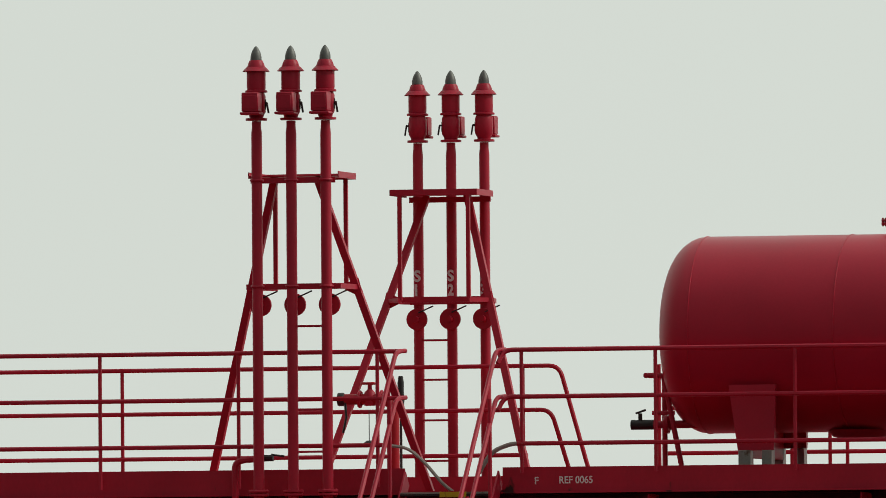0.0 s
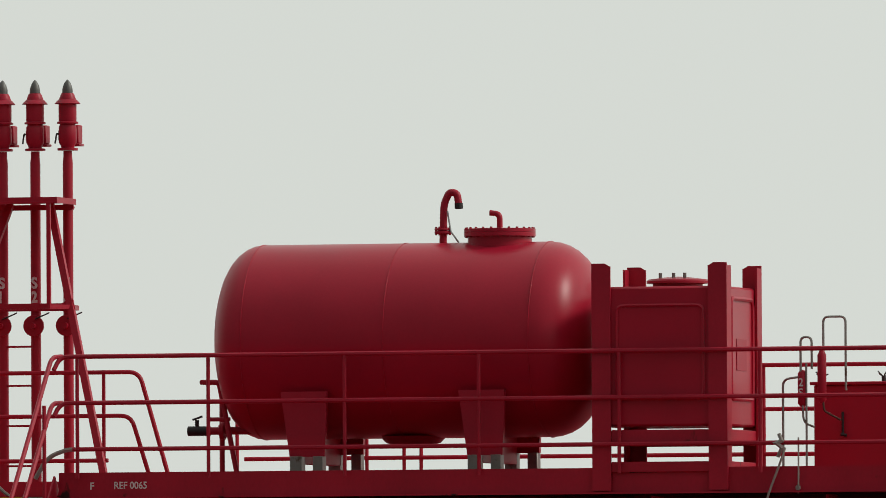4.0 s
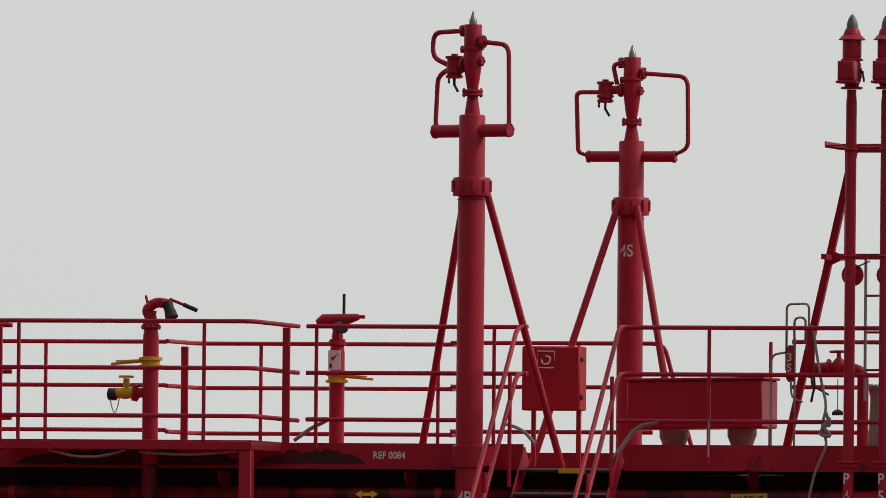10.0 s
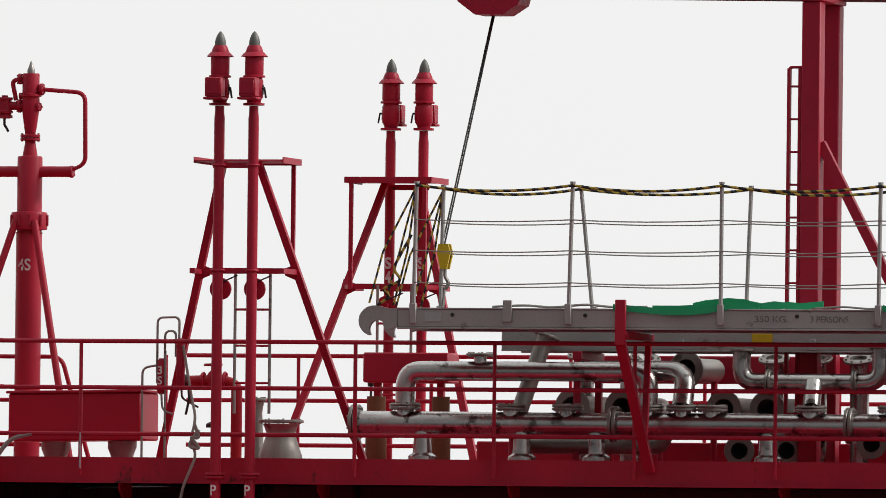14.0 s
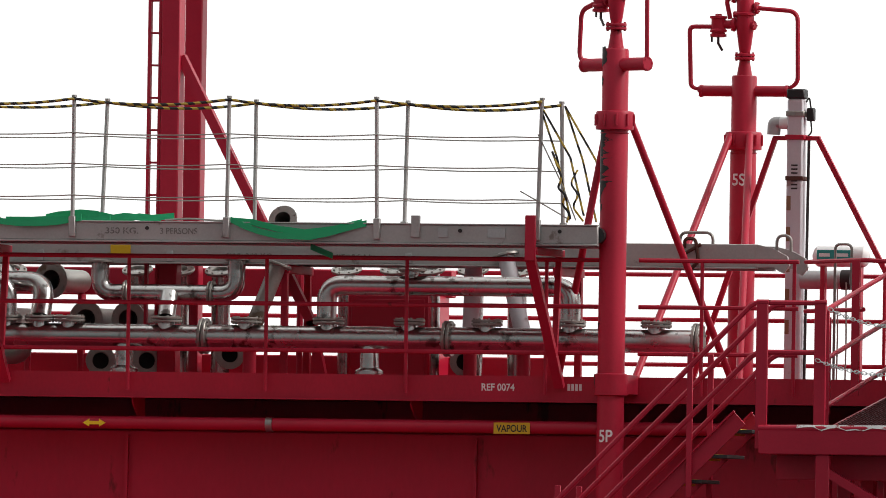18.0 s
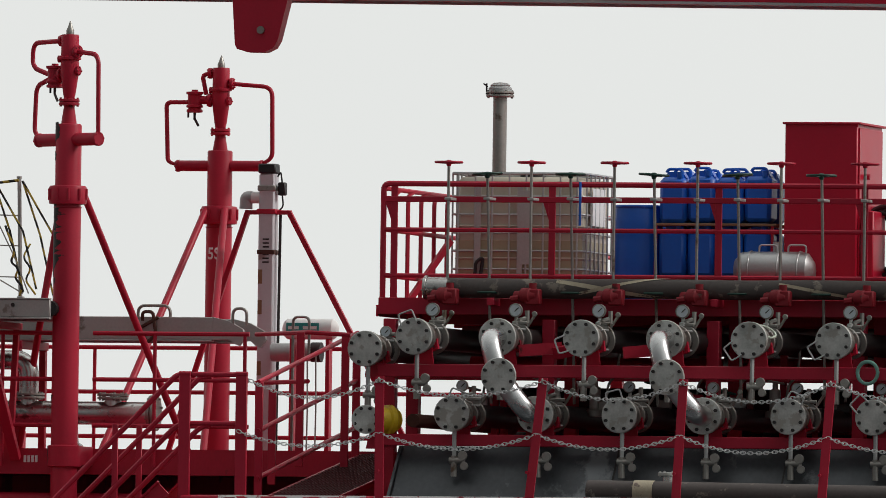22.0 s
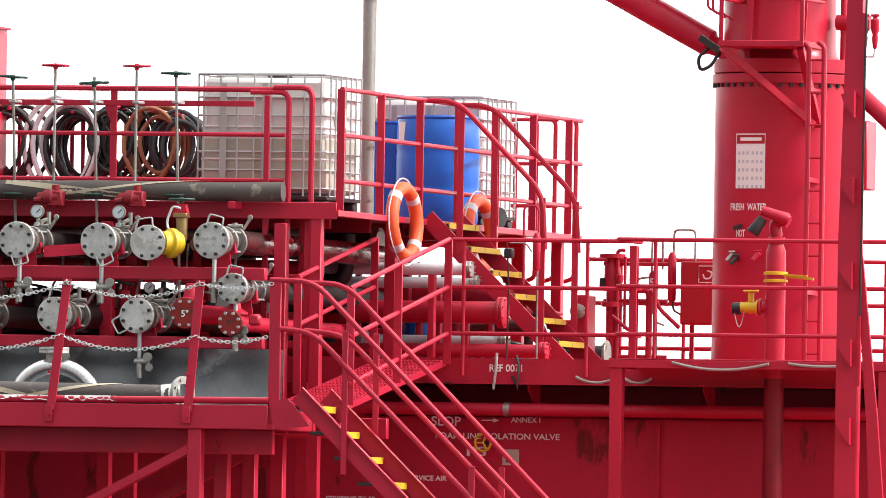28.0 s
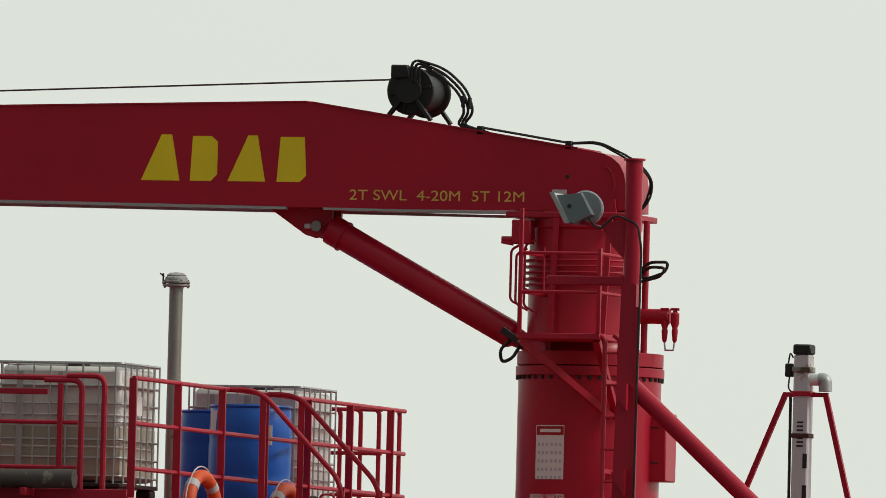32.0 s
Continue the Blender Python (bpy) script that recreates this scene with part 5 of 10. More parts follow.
# deck vents behind the mast
for x, y, r, top in ((18.10, 2.0, 0.10, 0.50), (18.42, 1.7, 0.205, 0.30)):
    v = thing("deck_ventilator", (x, y, -0.2), "low grey metal deck ventilator with a flared top", "ventilator", "low deck ventilators")
    part("duct", Shape().lathe((x, y, -0.2), (0, 0, 1), [(r * 0.95, 0), (r * 0.95, 0.2), (r * 0.75, 0.32), (r * 0.62, top + 0.10), (r * 0.70, top + 0.15), (r * 0.8, top + 0.19)], 20), dull_steel, v)
    part("rim", Shape().disc((x, y, top), (0, 0, 1), r, 0.025, 8, r * 0.85, 0.01), dull_steel, v)


def hydrant(x, y, label):
    t = thing("fire_hydrant", (x, y, -0.2), label, "hydrant", "fire hydrants")
    part("riser", Shape().tube(fillet([(x, y, -0.2), (x, y, 0.62), (x - 0.12, y, 0.66), (x - 0.45, y, 0.66)], 0.1), 0.05, 12), fire_red, t)
    v = part("valve", Shape().lathe((x - 0.22, y, 0.66), (0, 0, 1), [(0.05, -0.06), (0.06, 0), (0.05, 0.06), (0.02, 0.09), (0.02, 0.13)], 12).disc((x - 0.12, y, 0.66), (1, 0, 0), 0.08, 0.02, 6, 0.06, 0.01).disc((x - 0.32, y, 0.66), (1, 0, 0), 0.08, 0.02, 6, 0.06, 0.01), red_worn, t)
    part("handwheel", Shape().ring((x - 0.22, y, 0.80), (0, 0, 1), 0.075, 0.012, 16, 6).bar((x - 0.29, y, 0.80), (x - 0.15, y, 0.80), 0.016, 0.012), fire_red, v)
    part("hose_cap", Shape().lathe((x - 0.45, y, 0.66), (-1, 0, 0), [(0.05, 0), (0.06, 0.01), (0.06, 0.06), (0.03, 0.07)], 12), dark_steel, t)
    part("strap", Shape().tube([(x - 0.44, y - 0.03, 0.64), (x - 0.43, y - 0.03, 0.5), (x - 0.46, y - 0.03, 0.36)], 0.012, 5), black, t)
    part("chain_cap", Shape().cyl((x - 0.22, y - 0.03, 0.56), (x - 0.22, y - 0.03, 0.28), 0.004, 5).lathe((x - 0.22, y - 0.03, 0.24), (0, 0, 1), [(0.05, 0), (0.05, 0.03), (0.02, 0.05)], 10), dark_steel, t)
    return t


hydrant(18.20, 1.0, "red fire hydrant with handwheel and hanging strap")
hydrant(0.22, 2.4, "red fire hydrant with handwheel near the vent mast")
# small black horn on a stalk
hn = thing("deck_horn", (0.085, 3.2, -0.2), "small dark gauge head on a thin stalk", "gauge")
part("stalk", Shape().cyl((0.085, 3.2, -0.2), (0.085, 3.2, 0.62), 0.012, 6), dark_steel, hn)
part("head", Shape().lathe((0.085, 3.2, 0.62), (0, 0, 1), [(0.03, 0), (0.035, 0.05), (0.028, 0.12), (0.03, 0.2), (0.02, 0.26)], 10), black, hn)
hn = thing("deck_horn", (19.0, 3.2, -0.2), "small dark gauge head on a thin stalk", "gauge")
part("stalk", Shape().cyl((18.85, 3.2, -0.2), (18.85, 3.2, 0.7), 0.012, 6), dark_steel, hn)
part("head", Shape().lathe((18.85, 3.2, 0.66), (0, 0, 1), [(0.03, 0), (0.035, 0.05), (0.028, 0.12), (0.02, 0.2)], 10), black, hn)
# ball valve on a stub in front of the first mast
sv = thing("drain_valve", (-0.45, -0.2, -0.2), "small red drain pipe with a dark valve", "valve")
part("pipe", Shape().tube(fillet([(-0.58, -0.15, -0.4), (-0.58, -0.15, 0.08), (-0.30, -0.15, 0.10)], 0.08), 0.03, 8), red, sv)
part("valve", Shape().cyl((-0.32, -0.2, 0.10), (-0.22, -0.2, 0.10), 0.03, 8).cyl((-0.24, -0.2, 0.13), (-0.12, -0.2, 0.115), 0.01, 6), dark_steel, sv)
cable("frayed ropes tied at the foot of the mast", fillet([(17.98, 0.0, 0.95), (18.06, 0.0, 0.5), (18.12, -0.05, 0.3), (18.08, -0.09, 0.1), (18.14, -0.09, -0.02), (18.02, -0.09, -0.3), (17.95, -0.06, -0.6)], 0.08), 0.013, rope_grey, "rope", "rope")
cable("knotted grey rope tied to the railing", fillet([(18.12, -0.1, 0.25), (18.17, -0.1, 0.12), (18.08, -0.11, 0.14), (18.18, -0.1, 0.03), (18.06, -0.1, 0.05), (18.16, -0.1, 0.2)], 0.05), 0.016, rope_grey, "rope", "rope")

# ---- gangways stowed along the railing ----


faded_print = surface("faded_dark_print", (0.17, 0.16, 0.15), 0.7, 0, 0.2, 60, 0.0, (0.36, 0.35, 0.34), 0.56, stain_scale=20)


def gangway():
    ya, yb = -0.62, 0.22
    x0, x1 = 20.05, 27.74
    t = thing("gangway", (x0, -0.2, 1.07), "long weathered aluminium gangway stowed on the railing", "gangway")
    for y, w in ((ya, -1), (yb, 1)):
        bm1 = part("side_beam", Shape().box((x0, y - 0.025, 1.092), (x1, y + 0.025, 1.25), 0.006), alu, t)
        part("beam_lip", Shape().box((x0, y - 0.035, 1.075), (x1, y + 0.035, 1.092), 0.003), alu, bm1)
        part("beam_lip", Shape().box((x0, y - 0.035, 1.25), (x1, y + 0.035, 1.262), 0.003), alu, bm1)
        outer = [(19.84 + 0.14 * math.cos(radians(70 + 15 * i)), 1.145 + 0.135 * math.sin(radians(70 + 15 * i))) for i in range(13)]
        inner = [(19.875 + 0.08 * math.cos(radians(215 - 18 * i)), 1.07 + 0.08 * math.sin(radians(215 - 18 * i))) for i in range(13)]
        pts = [(x0, 1.255), (19.96, 1.258)] + outer + inner + [(x0, 1.09)]
        part("hook_end", Shape().prism(pts, "xz", y - 0.03, y + 0.03), alu, t)
    for i in range(16):
        x = x0 + 0.3 + i * 0.47
        part("cross_member", Shape().box((x - 0.03, ya, 1.12), (x + 0.03, yb, 1.17)), alu, t)
    part("tread_deck", Shape().box((x0, ya + 0.03, 1.19), (x1, yb - 0.03, 1.215), 0.003), alu, t)
    xs = (20.20, 21.60, 22.97, 24.38, 25.75, 27.20)
    for y, dxs in ((ya - 0.045, (0.02, 0.03, 0.0, 0.01, -0.02, 0.03)), (yb + 0.045, (0.02, -0.13, 0.04, 0.0, 0.02, -0.03))):
        for x, d in zip(xs, dxs):
            p = part("stanchion", Shape().cyl((x, y, 1.12), (x + d, y, 2.35), 0.018, 8), alu, t)
            part("socket", Shape().box((x - 0.028, y - 0.028, 1.12), (x + 0.028, y + 0.028, 1.30)), alu, p)
            part("cap", Shape().cyl((x + d, y, 2.35), (x + d, y, 2.37), 0.024, 8), alu, p)
        for z in (2.02, 1.75, 1.47):
            pts = []
            for x, d, x2, d2 in zip(xs, dxs, xs[1:], dxs[1:]):
                f = (z - 1.12) / 1.23
                pts += sag((x + d * f, y - 0.02, z + 0.015), (x2 + d2 * f, y - 0.02, z + 0.015), 0.018, 6)[:-1]
            pts.append(Vector((xs[-1] + dxs[-1] * f, y - 0.02, z)))
            part("guard_rope", Shape().tube(pts, 0.006, 5), rope_grey, t)
        pts = []
        for x, d, x2, d2 in zip(xs, dxs, xs[1:], dxs[1:]):
            pts += sag((x + d, y - 0.02, 2.335), (x2 + d2, y - 0.02, 2.335), 0.05, 8)[:-1]
        part("hand_rope", Shape().tube(pts + [Vector((xs[-1] + dxs[-1], y - 0.02, 2.335))], 0.014, 6), rope_yb, t, "black and yellow hand rope")
        # end lashings
        for k, (xe, ze) in enumerate(((19.80, 1.30), (19.95, 1.32), (20.02, 1.28))):
            part("lashing", Shape().tube([(xs[0] + 0.02, y, 2.33), (xe + 0.12, y, 1.75), (xe, y, ze)], 0.010, 5), rope_yb, t)
        for k, (xe, ze) in enumerate(((27.62, 1.34), (27.50, 1.31))):
            part("lashing", Shape().tube([(xs[-1], y, 2.33), (xe - 0.13, y, 1.85), (xe, y, ze)], 0.010, 5), rope_yb, t)
    part("lashing", Shape().tube([(27.20, ya - 0.06, 2.05), (27.42, ya - 0.06, 1.62), (27.55, ya - 0.05, 1.30)], 0.006, 5).tube([(27.05, ya - 0.07, 1.55), (27.25, ya - 0.06, 1.44), (27.5, ya - 0.05, 1.30)], 0.006, 5), rope_grey, t)
    part("rope_tangle", Shape().tube(fillet([(27.33, ya - 0.06, 1.9), (27.43, ya - 0.08, 1.66), (27.38, ya - 0.07, 1.58), (27.47, ya - 0.08, 1.52), (27.42, ya - 0.06, 1.44), (27.50, ya - 0.07, 1.36), (27.47, ya - 0.06, 1.28)], 0.05), 0.011, 6), rope_yb, t)
    part("rope_tangle", Shape().tube(fillet([(27.56, ya - 0.05, 1.74), (27.50, ya - 0.08, 1.62), (27.58, ya - 0.07, 1.52), (27.52, ya - 0.07, 1.42), (27.62, ya - 0.06, 1.29)], 0.05), 0.009, 6), rope_yb, t)
    part("rope_tangle", Shape().tube(fillet([(20.18, ya - 0.06, 1.9), (20.02, ya - 0.08, 1.6), (20.1, ya - 0.07, 1.5), (19.92, ya - 0.08, 1.42), (20.0, ya - 0.06, 1.36), (19.88, ya - 0.07, 1.28)], 0.05), 0.014, 6), rope_yb, t)
    for x, w in ((20.30, 0.15), (21.0, 0.09), (26.3, 0.09), (26.75, 0.16)):
        part("plate", Shape().box((x, ya - 0.032, 1.14), (x + w, ya - 0.026, 1.22), 0.001), galv, t)
    for x in (21.05, 26.10):
        part("lug", Shape().box((x - 0.04, ya - 0.05, 1.14), (x + 0.04, ya - 0.026, 1.33), 0.003), alu, t)
    part("roller", Shape().cyl((27.72, ya + 0.03, 1.17), (27.72, ya + 0.3, 1.17), 0.07, 12), black, t, "black end roller")
    for x in (20.55, 21.75, 23.65, 24.9, 26.5, 27.4):
        part("bolt", Shape().cyl((x, ya - 0.034, 1.20), (x, ya - 0.025, 1.20), 0.018, 8), dark_steel, t)
    lettering("350 KG.", (23.27, ya - 0.029, 1.15), 0.075, faded_print, t, width=0.30)
    lettering("3 PERSONS", (23.77, ya - 0.029, 1.15), 0.075, faded_print, t, width=0.34)
    for ob in t.children_recursive:
        for v in ob.data.vertices:
            v.co.z += 0.012
    return t


gangway()
g2 = thing("gangway", (20.7, 0.95, 0.93), "second aluminium gangway stowed behind the first", "gangway")
for y in (0.92, 1.62):
    part("side_beam", Shape().box((20.6, y - 0.025, 0.95), (28.8, y + 0.025, 1.155), 0.005).box((20.6, y - 0.035, 0.935), (28.8, y + 0.035, 0.95), 0.003), alu, g2)
    part("hook_end", Shape().prism([(28.8, 1.155), (28.95, 1.12), (29.08, 1.05), (29.10, 0.97), (29.05, 0.90), (29.0, 0.92), (28.96, 0.96), (28.8, 0.95)], "xz", y - 0.025, y + 0.025), alu, g2)
part("tread_deck", Shape().box((20.6, 0.95, 1.05), (28.8, 1.6, 1.07), 0.003), alu, g2)
for x, h, w in ((28.10, 0.10, 0.30), (28.98, 0.08, 0.13)):
    part("lifting_loop", Shape().tube(fillet([(x, 0.92, 1.09), (x, 0.92, 1.155 + h), (x + w, 0.92, 1.155 + h), (x + w, 0.92, 1.09)], 0.07), 0.014, 8), dull_steel, g2, "bent grey lifting loop")
part("plate", Shape().box((22.88, 0.885, 1.02), (23.066, 0.892, 1.10), 0.001), yellow, g2, "yellow warning sticker")
lettering("SWL 350 KG", (23.95, 0.89, 0.985), 0.07, faded_print, g2, width=0.42)
lettering("3 PERSONS", (24.9, 0.89, 0.985), 0.07, faded_print, g2, width=0.42)
for x in (22.2, 23.4, 25.6):
    part("bracket", Shape().box((x, 0.88, 0.955), (x + 0.06, 0.894, 1.05)), galv, g2)
part("lashing", Shape().tube(fillet([(28.15, 0.9, 1.12), (28.15, 0.88, 1.2), (28.25, 0.88, 1.2), (28.28, 0.88, 1.0), (28.2, 0.88, 0.92), (28.12, 0.88, 1.05), (28.3, 0.88, 1.15)], 0.04), 0.016, 6), rust, g2, "brown lashing rope")
for x in (21.3, 24.5, 27.0):
    s = thing("gangway_rest", (x, 1.27, -0.2), "red steel rest under the second gangway", "support", "rests under the gangways")
    part("beam", Shape().box((x - 0.04, 0.85, 0.86), (x + 0.04, 1.70, 0.933)), red, s)
    for y in (0.88, 1.66):
        part("post", Shape().box((x - 0.03, y - 0.03, -0.245), (x + 0.03, y + 0.03, 0.86)), red, s)
for x in (22.10, 27.17):
    s = thing("gangway_cradle", (x, -0.4, -0.2), "red steel cradle arm that holds the gangway", "support", "rests under the gangways")
    part("arm", Shape().bar((x + 0.10, -0.05, -0.14), (x - 0.02, -0.69, 0.98), 0.06, 0.085, (1, 0, 0)), red, s)
    part("upright", Shape().box((x - 0.06, -0.745, 0.95), (x + 0.035, -0.705, 1.35), 0.006), red, s)
    part("beam", Shape().box((x - 0.05, -0.70, 1.01), (x + 0.04, 0.30, 1.072)), red, s)
    part("strut", Shape().bar((x, 0.25, 1.01), (x + 0.02, 0.03, -0.1), 0.05, 0.05, (1, 0, 0)), red, s)


def strap(pts, label):
    w = 0.055
    g = Shape()
    vs, fs = [], []
    for i, p in enumerate(pts):
        vs += [(p[0], p[1], p[2] - w / 2), (p[0], p[1], p[2] + w / 2), (p[0], p[1] + 0.006, p[2] + w / 2), (p[0], p[1] + 0.006, p[2] - w / 2)]
        if i:
            k = (i - 1) * 4
            fs += [(k + a, k + (a + 1) % 4, k + 4 + (a + 1) % 4, k + 4 + a) for a in range(4)]
    g.add(vs, fs + [(0, 1, 2, 3), tuple(range(len(vs) - 4, len(vs)))])
    return solo("lashing_strap", g, green, label, "strap", "green straps on the gangway")


strap([(22.0, -0.66, 1.285), (22.27, -0.68, 1.265), (22.48, -0.69, 1.245), (22.69, -0.69, 1.245), (22.85, -0.68, 1.26), (23.05, -0.66, 1.30)], "green webbing strap slung over the gangway side")
strap([(22.35, -0.64, 1.275), (22.6, -0.67, 1.275), (22.8, -0.66, 1.285), (23.1, -0.62, 1.29), (23.3, -0.60, 1.30)], "green webbing strap slung over the gangway side")
strap([(22.70, -0.58, 1.30), (22.82, -0.6, 1.325), (23.02, -0.58, 1.345), (23.16, -0.58, 1.335), (23.3, -0.56, 1.30), (23.42, -0.55, 1.32), (23.6, -0.5, 1.30), (23.84, -0.45, 1.325)], "bunched green webbing strap on the gangway")
strap([(22.75, -0.4, 1.32), (22.95, -0.42, 1.315), (23.15, -0.40, 1.33), (23.35, -0.4, 1.29), (23.5, -0.38, 1.32), (23.7, -0.38, 1.30)], "bunched green webbing strap on the gangway")
strap([(24.42, -0.66, 1.29), (24.55, -0.69, 1.235), (24.70, -0.70, 1.185), (24.85, -0.70, 1.155), (25.15, -0.70, 1.145), (25.3, -0.69, 1.175), (25.53, -0.67, 1.24), (25.65, -0.65, 1.27)], "green webbing strap slung over the gangway side")
strap([(24.40, -0.62, 1.285), (24.62, -0.66, 1.27), (24.85, -0.68, 1.215), (25.1, -0.68, 1.185), (25.35, -0.67, 1.215), (25.6, -0.62, 1.28)], "green webbing strap slung over the gangway side")
strap([(25.05, -0.30, 1.07), (25.15, -0.30, 1.03), (25.25, -0.29, 0.99)], "loose green strap end below the gangway")
cable("thin cord lying along the top of the gangway", fillet([(20.9, -0.6, 1.285), (21.2, -0.62, 1.30), (21.45, -0.6, 1.28), (21.75, -0.63, 1.31), (22.0, -0.6, 1.285), (22.3, -0.62, 1.29)], 0.08), 0.012)
cable("thin cord lying along the top of the gangway", fillet([(23.8, -0.6, 1.285), (24.05, -0.62, 1.30), (24.3, -0.6, 1.28), (24.5, -0.62, 1.30)], 0.08), 0.010)

# ---- cargo pipe assembly on deck ----
PY = 0.5


def elbow_pipe(parent, pts, r, rad=0.2, mat=None, name="pipe"):
    return part(name, Shape().tube(fillet(pts, rad, 8), r, 18), mat or steel, parent)


main = thing("cargo_header", (23.8, PY, -0.245), "long stainless steel header pipe with many branches", "pipework")
ends = (19.40, 21.74, 23.87, 26.11, 28.38)
for a, b in zip(ends, ends[1:]):
    part("pipe_length", Shape().cyl((a + 0.03, PY, 0.285), (b - 0.03, PY, 0.28), 0.104, 26), steel, main)
for x in ends:
    part("flange", Shape().disc((x - 0.034, PY, 0.285), (1, 0, 0), 0.16, 0.03, 8, 0.135, 0.013).disc((x + 0.004, PY, 0.285), (1, 0, 0), 0.16, 0.03, 8, 0.135, 0.013), dull_steel, main)
for x in (19.83, 20.80, 21.31, 22.04, 22.35, 22.62, 23.515, 24.255, 25.01, 25.75, 26.46, 27.22, 28.0):
    st_ = part("branch", Shape().lathe((x, PY, 0.33), (0, 0, 1), [(0.085, 0), (0.075, 0.06), (0.075, 0.09)], 16), steel, main)
    part("flange", Shape().disc((x, PY, 0.405), (0, 0, 1), 0.14, 0.022, 8, 0.115, 0.012).disc((x, PY, 0.433), (0, 0, 1), 0.14, 0.022, 8, 0.115, 0.012), dull_steel, st_)
for x in (19.99, 20.90, 21.58, 23.13, 25.39, 27.6):
    part("foot_pipe", Shape().lathe((x, PY, 0.24), (0, 0, -1), [(0.075, 0), (0.078, 0.12), (0.085, 0.22), (0.115, 0.24), (0.125, 0.25), (0.125, 0.29), (0.105, 0.30), (0.105, 0.485)], 16), steel, main)
elbow_pipe(main, [(19.83, PY, 0.44), (19.83, PY, 0.745), (22.04, PY, 0.745), (22.04, PY, 0.44)], 0.088, 0.33)
elbow_pipe(main, [(21.45, PY + 0.3, 0.76), (22.35, PY + 0.15, 0.76), (22.35, PY, 0.44)], 0.092, 0.30)
elbow_pipe(main, [(20.75, PY + 0.4, 0.10), (22.08, PY + 0.4, 0.10), (22.10, PY + 0.4, 0.30)], 0.075, 0.18, dull_steel)
elbow_pipe(main, [(24.99, PY, 0.44), (24.99, PY, 0.75), (27.22, PY, 0.75), (27.22, PY, 0.44)], 0.088, 0.33)
for x in (20.51, 25.77):
    tee = part("tee", Shape().lathe((x, PY, 0.78), (0, 0, 1), [(0.055, 0), (0.055, 0.10)], 16), steel, main)
    part("flange", Shape().disc((x, PY, 0.88), (0, 0, 1), 0.125, 0.022, 8, 0.10, 0.011), dull_steel, tee)
loop = thing("cargo_loop", (23.4, 0.85, -0.245), "stainless steel looped pipe with bolted flanges", "pipework")
elbow_pipe(loop, [(22.80, 0.85, 0.95), (22.80, 0.85, 0.67), (24.06, 0.85, 0.67), (24.06, 0.85, 0.98)], 0.080, 0.27)
part("stem", Shape().cyl((23.515, PY, 0.44), (23.50, PY + 0.15, 0.66), 0.078, 16), steel, loop)
for x in (23.03, 23.81):
    part("flange", Shape().disc((x, 0.85, 0.67), (1, 0, 0), 0.115, 0.02, 8, 0.095, 0.01).disc((x + 0.025, 0.85, 0.67), (1, 0, 0), 0.115, 0.02, 8, 0.095, 0.01), dull_steel, loop)
for x, z in ((22.80, 0.94), (24.06, 0.97)):
    part("flange", Shape().disc((x, 0.85, z), (0, 0, 1), 0.11, 0.022, 8, 0.09, 0.01), dull_steel, loop)


def spool(x, y, z, axis, r, length, label, mat=None):
    """A short open flanged pipe piece."""
    a = Vector(axis).normalized()
    t = thing("pipe_spool", (x, y, -0.245), label, "pipe piece", "open flanged pipe pieces")
    p = Vector((x, y, z))
    n = 18
    u = a.orthogonal().normalized()
    w = a.cross(u)
    vs = [p + a * h + (u * math.cos(2 * math.pi * j / n) + w * math.sin(2 * math.pi * j / n)) * q for q, h in ((r, length), (r, 0), (r * 0.88, 0), (r * 0.88, length)) for j in range(n)]
    g = Shape().add(vs, [(i * n + j, i * n + (j + 1) % n, (i + 1) * n + (j + 1) % n, (i + 1) * n + j) for i in range(3) for j in range(n)], True)
    part("tube", g, mat or dull_steel, t)
    # added black disc closes the tube and paints in the shade inside
    part("bore", Shape().disc(p + a * min(0.3, length * 0.8), a, r * 0.885, 0.01, n=n), black, t, "black disc that stands for the shade inside the pipe")
    part("flange", Shape().disc(p - a * 0.002, a, r * 1.6, 0.022, 8, r * 1.35, 0.010, hole=r * 0.9), dull_steel, t)
    if z > 0.3:
        b = p + a * length
        part("support", Shape().cyl((b.x, b.y, z - r * 0.6), (b.x, b.y, -0.245), 0.03, 8), red, t)
    return t


